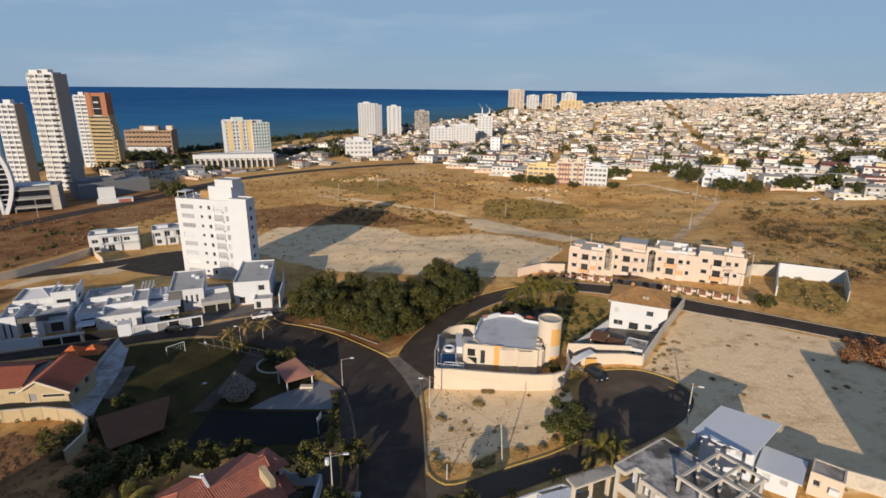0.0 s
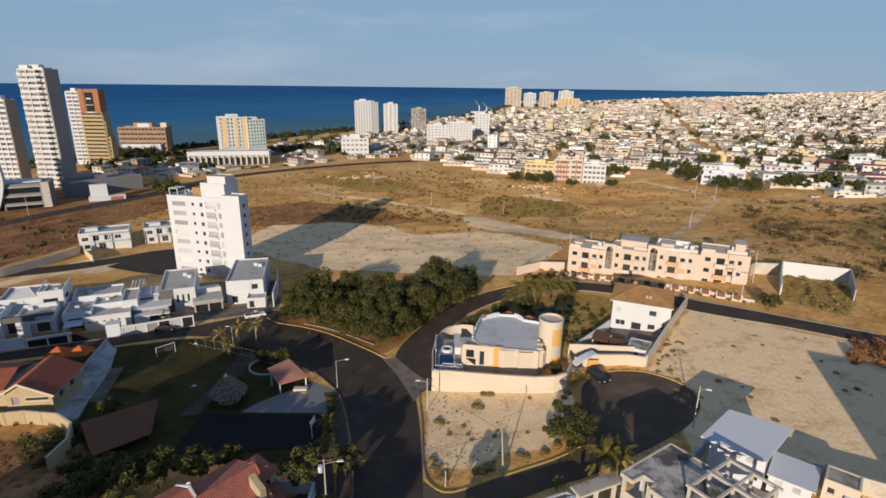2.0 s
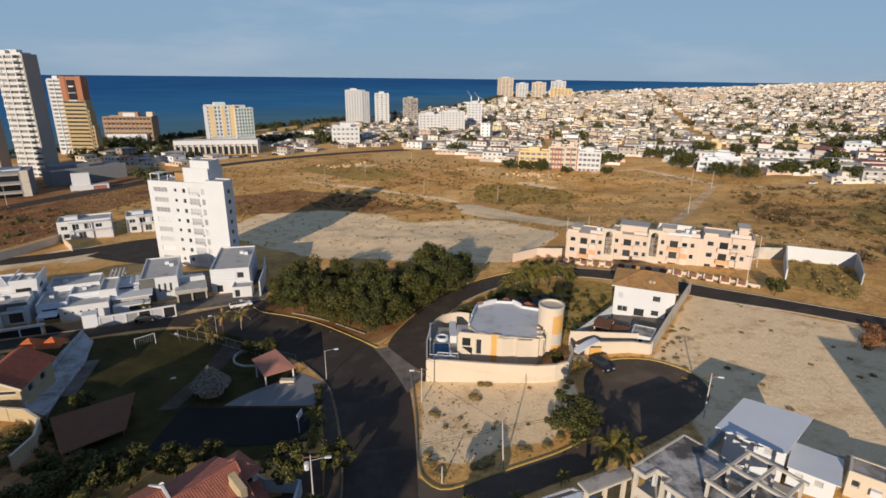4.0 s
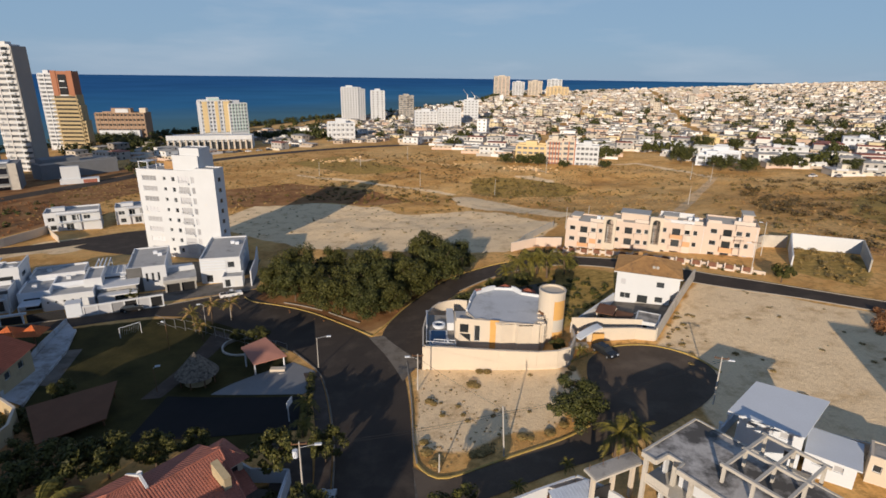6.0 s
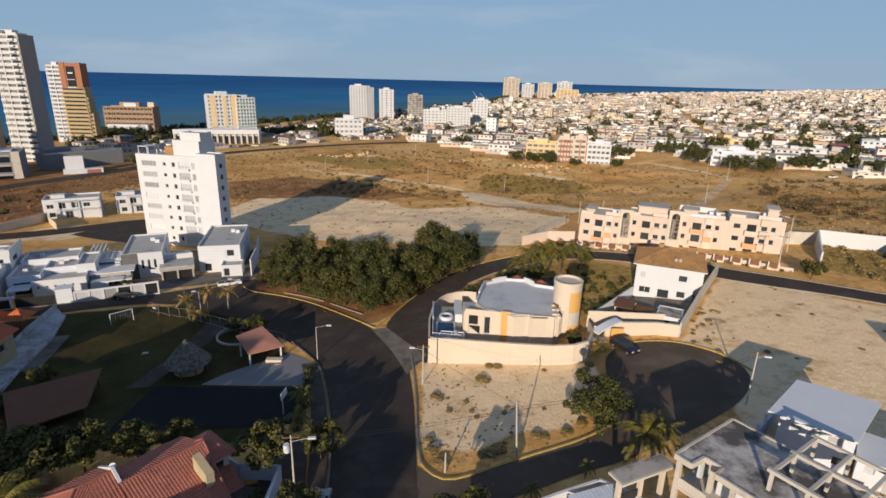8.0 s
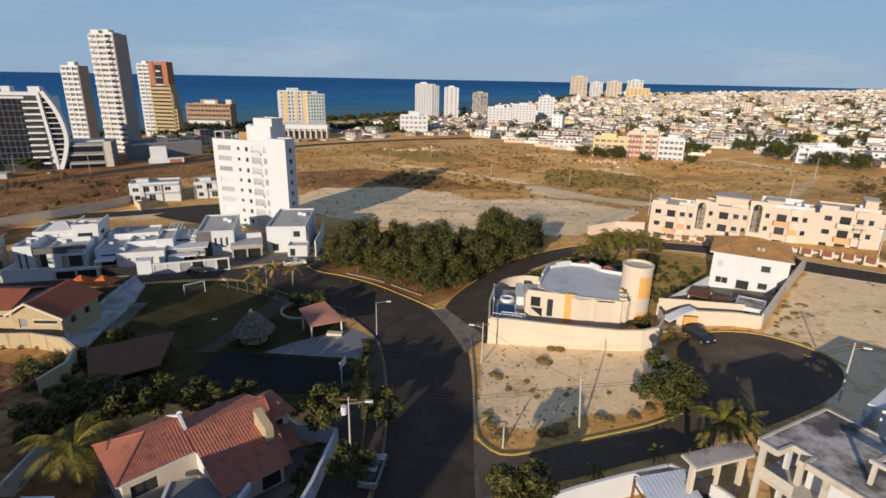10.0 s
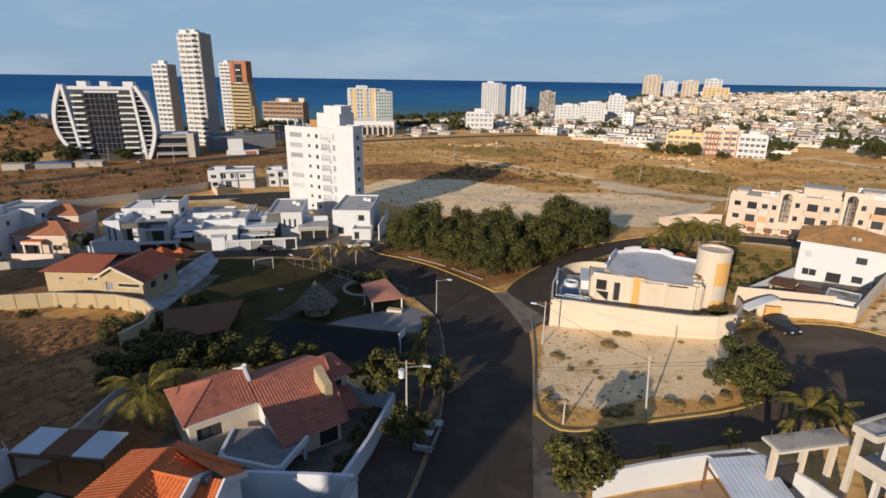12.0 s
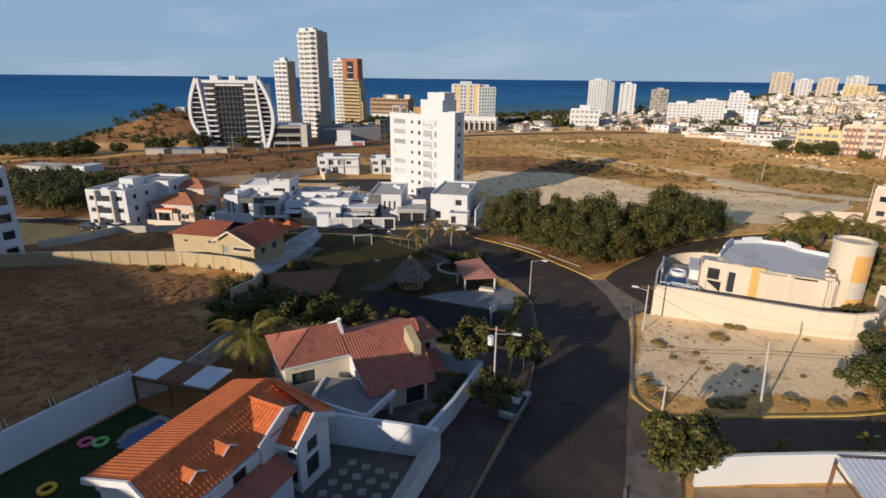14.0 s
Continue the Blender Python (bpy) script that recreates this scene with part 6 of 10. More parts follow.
# ---- red tile house on the street ----
def red_house():
    z = 2.6
    t = thing("tile_house", -31.8, 48.8, z, 51, "cream house with weathered red tile roofs on two levels", "house")
    e, r = 6.9 - z, 8.6 - z
    block(t, 0.5, 0.5, 6.4, 6.6, -2, e - 0.1, CREAM, front=[(0.6, 2.0, 2.2, 1.3, "dark")], left=[(2, 2.2, 1.4, 1.1)], parapet=0)
    bm = bmesh.new()
    tiles(bm, (0, 0, e), (6.7, 0, e), (6.7, 3.7, r), (3.6, 3.7, r), 0.3)
    tiles(bm, (0, 7.4, e), (0, 0, e), (3.6, 3.7, r), (3.6, 3.7, r), 0.3)
    tiles(bm, (6.7, 7.4, e), (0, 7.4, e), (3.6, 3.7, r), (6.7, 3.7, r), 0.3)
    w = part("roof", bm, TILE_R, t)
    bm = bmesh.new()
    ridge_caps(bm, ((0, 0, e), (3.6, 3.7, r)), ((0, 7.4, e), (3.6, 3.7, r)), ((3.6, 3.7, r), (6.6, 3.7, r)))
    tagged(part("ridge_tiling", bm, TILE_R, w), kind="stuff")
    part("eave", boxes((0.02, 0.02, e - 0.2, 6.6, 7.38, e - 0.02)), WHITE, t)
    bm = bmesh.new()
    for a, b in (((6.7, 2.3, r - 0.68), (6.7, 3.7, r + 0.2)), ((6.7, 3.7, r + 0.2), (6.7, 7.5, e - 0.1))):
        p, q = Vector(a), Vector(b)
        solid(bm, [p + Vector((-0.14, 0, -0.5)), p + Vector((0.14, 0, -0.5)), q + Vector((0.14, 0, -0.5)), q + Vector((-0.14, 0, -0.5)), p + Vector((-0.14, 0, 0.22)), p + Vector((0.14, 0, 0.22)), q + Vector((0.14, 0, 0.22)), q + Vector((-0.14, 0, 0.22))])
    part("verge", bm, WHITE, t, "white rendered verge")
    # lower long roof
    r2, e2 = 8.0 - z, 5.2 - z
    bm = bmesh.new()
    tiles(bm, (6.6, -5.6, e2), (13.2, -5.6, e2), (14.6, 2.05, r2), (6.5, 2.05, r2), 0.3)
    tiles(bm, (14.6, 7.0, e2 + 1.0), (6.9, 7.0, e2 + 1.0), (6.9, 2.05, r2), (14.6, 2.05, r2), 0.3)
    tiles(bm, (12.6, -3.0, e2 - 0.7), (16.0, -2.6, e2 - 1.2), (16.4, 1.4, e2 + 0.1), (13.4, 1.2, e2 + 0.6), 0.3)
    w = part("roof", bm, TILE_R, t)
    bm = bmesh.new()
    ridge_caps(bm, ((6.9, 2.05, r2), (14.6, 2.05, r2)), ((14.6, 2.05, r2), (13.2, -5.6, e2)))
    tagged(part("ridge_tiling", bm, TILE_R, w), kind="stuff")
    block(t, 7.2, -4.6, 5.6, 10.6, -2, e2 - 0.1, CREAM, front=[(3.4, 0.2, 1.9, 2.2, "dark")], parapet=0)
    bm = bmesh.new()
    prism(bm, [(6.75, -5.3), (7.05, -5.3), (7.05, 2.0), (6.75, 2.0)], -2, [e2 - 0.25, e2 - 0.25, r2 - 0.3, r2 - 0.3])
    part("gable_wall", bm, WHITE, t)
    block(t, 13.2, 0.4, 3.0, 4.4, -2, 3.9, CREAM, front=[(1.0, 2.3, 1.4, 1.1, "dark")], parapet=0)
    bm = bmesh.new()
    tiles(bm, (12.8, -0.2, 4.0), (16.8, -0.2, 4.0), (14.9, 2.6, 5.35), (14.7, 2.6, 5.35), 0.3)
    tiles(bm, (16.8, -0.2, 4.0), (16.8, 5.2, 4.0), (14.9, 2.6, 5.35), (14.9, 2.6, 5.35), 0.3)
    tiles(bm, (16.8, 5.2, 4.0), (12.8, 5.2, 4.0), (14.7, 2.6, 5.35), (14.9, 2.6, 5.35), 0.3)
    tiles(bm, (12.8, 5.2, 4.0), (12.8, -0.2, 4.0), (14.7, 2.6, 5.35), (14.7, 2.6, 5.35), 0.3)
    part("upper_roof", bm, TILE_R, t)
    bm = bmesh.new()
    prism(bm, [(12.3, -2.6), (13.1, -2.6), (13.1, -0.2), (12.3, -0.2)], 2.4, [5.2, 5.2, 6.2, 6.2])
    part("chimney", bm, YELLOW_W, t, "yellowish stone chimney")
    bm = bmesh.new()
    prism(bm, [(1.9, -3.4), (5.4, -8.0), (9.1, -5.4), (6.7, -2.0), (4.1, -0.2)], 2.4, 2.55)
    part("flat_roof", bm, GREY_D, t, "dark grey flat garage roof")
    bm = bmesh.new()
    for p, q in (((4.1, -0.2), (1.9, -3.4)), ((1.9, -3.4), (5.4, -8.0)), ((5.4, -8.0), (9.1, -5.4))):
        d = Vector((q[0] - p[0], q[1] - p[1])).normalized()
        s = Vector((-d.y, d.x)) * 0.15
        prism(bm, [(p[0] - s.x, p[1] - s.y), (q[0] - s.x, q[1] - s.y), (q[0] + s.x, q[1] + s.y), (p[0] + s.x, p[1] + s.y)], 2.2, 2.75)
    part("flat_roof_edge", bm, WHITE, t)
    for x, y in ((2.2, -3.4), (5.4, -7.6), (8.7, -5.4)):
        part("post", boxes((x - 0.15, y - 0.15, -2, x + 0.15, y + 0.15, 2.7)), WHITE, t)
    bm = bmesh.new()
    hub, aim = Vector((6.95, 4.4, r - 0.1)), Vector((-0.5, -0.6, 0.62)).normalized()
    tube(bm, (6.9, 4.4, r - 0.9), hub, 0.04, 0.04, 6)
    tube(bm, hub, hub + aim * 0.1, 0.08, 0.33, 14)
    tube(bm, hub + aim * 0.1, hub + aim * 0.5, 0.02, 0.03, 5)
    part("satellite_dish", bm, WHITE, t)
    bm = bmesh.new()
    tube(bm, (-2.4, -1.5, -0.3), (-2.4, -1.5, 1.0), 0.55, 0.5, 14)
    tank = tagged(part("water_tank", bm, GREY, None), "grey plastic water tank in a yard", "water tank")
    tank.matrix_basis = t.matrix_basis @ pose(0, 0, 0)


red_house()


# ---- orange tile house with a pool ----
def orange_house():
    z = 3.4
    t = thing("tile_house", 0, 0, z, 0, "white two-storey house with bright orange tile roof", "house")
    rx, rz = -27.2, 10.8 - z
    y0, y1 = 30.6, 42.2
    lx, lz, ex, ez = -31.0, 9.5 - z, -24.0, 8.9 - z
    bm = bmesh.new()
    tiles(bm, (lx, y1 + 0.5, lz), (lx, y0, lz), (rx + 0.5, y0, rz), (rx, y1, rz), 0.3, 0.42, 0.035)
    w = part("roof", bm, TILE_O, t)
    bm = bmesh.new()
    tiles(bm, (ex, y0, ez), (ex, y1, ez), (rx, y1, rz), (rx + 0.5, y0, rz), 0.3, 0.42, 0.07)
    part("roof", bm, TILE_O, t)
    bm = bmesh.new()
    tiles(bm, (-23.0, 44.4, 8.1 - z), (lx + 1.5, 45.6, 8.4 - z), (rx, y1, rz), (rx, y1, rz), 0.3, 0.42, 0.09)
    tiles(bm, (-22.3, 43.9, 8.2 - z), (-23.4, 44.3, 8.1 - z), (rx, y1, rz), (-22.4, 41.6, 9.6 - z), 0.3, 0.42, 0.09)
    part("roof", bm, TILE_O, t)
    bm = bmesh.new()
    ridge_caps(bm, ((rx + 0.5, y0, rz), (rx, y1, rz)), ((rx, y1, rz), (-23.0, 44.4, 8.1 - z)))
    tagged(part("ridge_tiling", bm, TILE_O, w), kind="stuff")
    block(t, -30.4, 31.0, 6.1, 11.4, -2, ez - 0.2, WHITE, front=[(1.0, 3.2, 1.2, 1.0), (4.0, 3.0, 1.6, 1.3)], right=[(1.5, 3.9, 1.2, 1.0, "dark"), (4.5, 3.9, 1.2, 1.0, "dark"), (7.2, 3.9, 0.9, 1.0, "dark")], parapet=0)
    bm = bmesh.new()
    prism(bm, [(lx + 0.4, y0 + 0.3), (rx + 0.5, y0 + 0.3), (rx + 0.5, y0 + 0.6), (lx + 0.4, y0 + 0.6)], ez - 0.3, [lz - 0.15, rz - 0.15, rz - 0.15, lz - 0.15])
    prism(bm, [(rx + 0.5, y0 + 0.3), (ex - 0.3, y0 + 0.3), (ex - 0.3, y0 + 0.6), (rx + 0.5, y0 + 0.6)], ez - 0.3, [rz - 0.15, ez - 0.1, ez - 0.1, rz - 0.15])
    part("gable_wall", bm, WHITE, t)

    def verge(p, q, name="verge_board", deep=0.34, thick=0.17):
        p, q = Vector(p), Vector(q)
        d = (q - p).normalized()
        s = Vector((d.y, -d.x, 0)).normalized() * thick
        lo, hi = Vector((0, 0, -deep)), Vector((0, 0, 0.13))
        m = bmesh.new()
        solid(m, [p + lo, q + lo, q + s + lo, p + s + lo, p + hi, q + hi, q + s + hi, p + s + hi])
        part(name, m, WHITE, t)
    verge((lx - 0.05, y0, lz), (rx + 0.5, y0, rz))
    verge((rx + 0.5, y0, rz), (ex, y0, ez))
    part("gutter", boxes((ex - 0.05, y0, ez - 0.25, ex + 0.14, 37.6, ez - 0.02)), WHITE, t)
    # cross gable with a sunlit slope
    bm = bmesh.new()
    tiles(bm, (-25.9, 37.6, 9.15 - z), (-23.9, 37.5, 9.1 - z), (-23.9, 40.2, 10.35 - z), (-27.0, 40.0, 10.62 - z), 0.3, 0.42, 0.09)
    g = part("cross_gable_roof", bm, TILE_O, t)
    bm = bmesh.new()
    tiles(bm, (-23.9, 43.0, 9.1 - z), (-26.9, 43.0, 9.9 - z), (-27.0, 40.0, 10.62 - z), (-23.9, 40.2, 10.35 - z), 0.3, 0.42, 0.09)
    part("cross_gable_roof", bm, TILE_O, t)
    bm = bmesh.new()
    ridge_caps(bm, ((-27.0, 40.0, 10.65 - z), (-23.9, 40.2, 10.4 - z)))
    tagged(part("ridge_tiling", bm, TILE_O, g), kind="stuff")
    verge((-23.95, 37.5, 9.1 - z), (-23.95, 40.2, 10.4 - z))
    verge((-23.95, 40.2, 10.4 - z), (-23.95, 43.0, 9.1 - z))
    bm = bmesh.new()
    prism(bm, [(-24.3, 37.9), (-24.05, 37.9), (-24.05, 40.2), (-24.3, 40.2)], 3.0, [9.0 - z, 9.0 - z, 10.2 - z, 10.2 - z])
    prism(bm, [(-24.3, 40.2), (-24.05, 40.2), (-24.05, 42.8), (-24.3, 42.8)], 3.0, [10.2 - z, 10.2 - z, 9.0 - z, 9.0 - z])
    part("gable_wall", bm, WHITE, t)
    # small dark grey box between the two gables
    part("vent_box", boxes((-23.9, 40.9, 9.1 - z, -23.3, 41.5, 9.95 - z)), DGREY, t, "small dark box on a tile roof")
    # bay under its own small gable
    block(t, -24.1, 39.9, 1.5, 3.5, -2, 8.0 - z, WHITE, front=[(0.3, 1.1, 0.9, 1.5, "dark"), (0.3, 3.1, 0.9, 1.0, "dark")], right=[(0.7, 1.0, 1.5, 1.7, "dark"), (0.9, 3.1, 1.2, 1.1, "dark")], parapet=0)
    bm = bmesh.new()
    prism(bm, [(-22.75, 39.9), (-22.62, 39.9), (-22.62, 41.5), (-22.75, 41.5)], 8.0 - z, [8.05 - z, 8.05 - z, 9.3 - z, 9.3 - z])
    prism(bm, [(-22.75, 41.5), (-22.62, 41.5), (-22.62, 43.4), (-22.75, 43.4)], 8.0 - z, [9.3 - z, 9.3 - z, 8.2 - z, 8.2 - z])
    part("gable_wall", bm, WHITE, t)
    bm = bmesh.new()
    tiles(bm, (-24.2, 39.3, 8.1 - z), (-22.4, 39.4, 8.1 - z), (-22.4, 41.5, 9.6 - z), (-24.2, 41.4, 9.6 - z), 0.3, 0.42, 0.09)
    part("bay_roof", bm, TILE_O, t)
    verge((-24.25, 39.2, 8.1 - z), (-22.35, 39.3, 8.1 - z), deep=0.15)
    verge((-22.45, 39.3, 8.1 - z), (-22.45, 41.5, 9.6 - z))
    verge((-22.45, 41.5, 9.6 - z), (-22.45, 43.9, 8.2 - z))
    # lower roof in front of the bay
    bm = bmesh.new()
    tiles(bm, (-22.5, 31.4, 6.2 - z), (-22.5, 39.5, 6.2 - z), (-24.25, 39.3, 7.4 - z), (-24.25, 31.4, 7.4 - z), 0.3, 0.42, 0.08)
    part("porch_roof", bm, TILE_R, t)
    part("porch_wall", boxes((-23.0, 31.8, -2, -22.75, 39.2, 6.1 - z)), WHITE, t)
    for y in (33.3, 35.9):
        x = -25.3
        zz = rz - 0.594 * (x - rx)
        v = part("roof_vent", boxes((x - 0.2, y - 0.4, zz - 0.3, x + 0.5, y + 0.4, zz + 0.12)), TILE_O, t)
        for sy in (-1, 1):
            bm = bmesh.new()
            e = ((x - 0.7, y - 0.62 * sy, zz + 0.14), (x + 0.65, y - 0.62 * sy, zz + 0.1), (x + 0.65, y, zz + 0.5), (x - 0.9, y, zz + 0.56))
            tiles(bm, *(e if sy > 0 else (e[1], e[0], e[3], e[2])), 0.27, 0.4, 0.05)
            part("vent_tiles", bm, TILE_O, v)
        bm = bmesh.new()
        tube(bm, (x + 0.66, y - 0.62, zz + 0.1), (x + 0.66, y, zz + 0.5), 0.06, 0.06, 6)
        tube(bm, (x + 0.66, y, zz + 0.5), (x + 0.66, y + 0.62, zz + 0.1), 0.06, 0.06, 6)
        part("vent_trim", bm, WHITE, v)
    # yard, pool, walls
    run_wall("pool_yard_wall", [(-44.6, 18), (-44.4, 31.6), (-44.9, 43.6)], 3.2, WHITE_B, "high white wall round a pool yard", thick=0.3)
    run_wall("pool_yard_wall", [(-44.9, 43.6), (-43.6, 48.6), (-46.2, 57.4)], 2.3, CONC_L, "grey wall between a rusty plot and a yard", thick=0.25)
    for y in (25, 29, 33, 36.5, 40, 43):
        p = thing("wall_spike", -44.55, y, gz(-44.5, y) + 3.2, 0, "pair of thin posts on a white wall", "post", "thin wall posts")
        for d in (0, 0.35):
            bm = bmesh.new()
            tube(bm, (0, d, -0.1), (-0.25, d, 0.8), 0.05, 0.05, 6)
            part("post", bm, CONC_L, p)
    lawn = strip("lawn", [(-44.2, 20), (-44.2, 43)], [(-31, 20), (-31, 43)], 0.04, GRASS, "dark green lawn round a pool", "lawn", 6)
    bm = bmesh.new()
    out = [(-38.4, 24), (-33.8, 24), (-34.3, 34), (-35.3, 38), (-37.4, 42.4), (-40.4, 42.6), (-41.0, 39.8), (-39.5, 36.1), (-38.8, 33)]
    prism(bm, out, 2.6, 3.62)
    pool = tagged(part("swimming_pool", bm, PAVE, None), "blue swimming pool with a pale rim in a lawn", "pool")
    bm = bmesh.new()
    c = Vector((-37.0, 34))
    prism(bm, [(c.x + (x - c.x) * 0.8, c.y + (y - c.y) * 0.93) for x, y in out], 3.5, 3.66)
    part("water", bm, POOL, pool)
    for x, y, colour, label in ((-42.3, 37.2, PINKF, "pink pool ring on a lawn"), (-41.3, 37.7, GREENF, "green pool ring on a lawn"), (-39.3, 32.4, YELF, "yellow pool ring on a lawn")):
        bm = bmesh.new()
        loop = [[bm.verts.new(((0.5 + 0.16 * math.cos(q * math.tau / 8)) * math.cos(k * math.tau / 18), (0.5 + 0.16 * math.cos(q * math.tau / 8)) * math.sin(k * math.tau / 18), 0.13 + 0.16 * math.sin(q * math.tau / 8))) for q in range(8)] for k in range(18)]
        for k in range(18):
            for q in range(8):
                bm.faces.new((loop[k][q], loop[(k + 1) % 18][q], loop[(k + 1) % 18][(q + 1) % 8], loop[k][(q + 1) % 8]))
        ring = tagged(part("pool_ring", bm, colour, None), label, "pool ring", "pool rings")
        ring.matrix_basis = pose(x, y, gz(x, y) + 0.06)
    a = thing("awning", -45.0, 43.6, 3.1, 8, "low shelter with white and brown sheet roof panels", "shelter")
    for i, m in enumerate((WHITE_B, ROOF_BR, WHITE_B)):
        part("roof_panel", boxes((0.2 + 2.8 * i, 0, 2.75 + 0.02 * i, 2.95 + 2.8 * i, 3.4, 2.85 + 0.02 * i)), m, a)
    part("beam", boxes((0, -0.2, 2.5, 8.8, 0.0, 2.75)), WOOD, a)
    for x in (0.2, 4.2, 8.4):
        part("post", boxes((x, -0.15, -1, x + 0.2, 0.05, 2.5)), WOOD, a)
    run_wall("front_yard_wall", [(-24.6, 45.9), (-20, 46.8), (-15.4, 47.7)], (6.3, 6.3), WHITE_B, "white wall between two front yards", thick=0.3)
    run_wall("street_wall", [(-15.4, 47.7), (-14.9, 40), (-14.6, 28)], (6.0, 6.2), WHITE_B, "grey topped white wall along the street", thick=0.5, cap=GREY)
    run_wall("street_wall", [(-16.8, 48.2), (-16.6, 54), (-17.0, 62.6)], 2.0, WHITE_B, "white garden wall along a pavement", thick=0.35)
    run_wall("street_wall", [(-17.0, 62.6), (-21.5, 63.0), (-25.5, 66)], 2.0, WHITE_B, "white garden wall beside a hedge", thick=0.25)
    patio = strip("patio", [(-25.5, 28), (-25.5, 46)], [(-14.9, 28), (-15.3, 47.6)], 0.05, PATIO, "dark paved patio with pale square slabs", "patio", 6)
    for i in range(9):
        for j in range(5):
            x, y = -21.3 + 1.25 * j, 34 + 1.3 * i
            s = new("slab", SLAB)
            s.parent = patio
            s.matrix_basis = pose(x, y, gz(x, y) + 0.06, 0, 0, 30)
    g = thing("gate_box", -17.6, 38.6, 3.4, -15, "white rolling gate head with a slatted top", "gate")
    part("beam", boxes((0, 0, 2.0, 3.4, 0.45, 2.35)), WHITE, g)
    for i in range(3):
        part("rail", boxes((0.1, 0.08 + 0.12 * i, 2.36, 3.3, 0.14 + 0.12 * i, 2.42)), GREY, g)
    for x in (0, 3.2):
        part("post", boxes((x, 0.1, -1, x + 0.2, 0.35, 2.0)), WHITE, g)


GRASS = mat("watered_lawn", (0.022, 0.036, 0.010), 0.95, 0.3, 0.8, 12, 0.5)
PATIO = mat("dark_patio_concrete", (0.10, 0.095, 0.09), 0.9, 0.2, 0.8, 8, 0.2)
PINKF = mat("pink_vinyl", (0.75, 0.12, 0.25), 0.35, 0.05, 1, 8, 0)
GREENF = mat("green_vinyl", (0.2, 0.55, 0.15), 0.35, 0.05, 1, 8, 0)
YELF = mat("yellow_vinyl", (0.75, 0.45, 0.05), 0.35, 0.05, 1, 8, 0)
_bm = boxes((-0.32, -0.32, 0, 0.32, 0.32, 0.03))
SLAB = bpy.data.meshes.new("slab")
_bm.to_mesh(SLAB)
_bm.free()
SLAB.materials.append(PAVE)
orange_house()


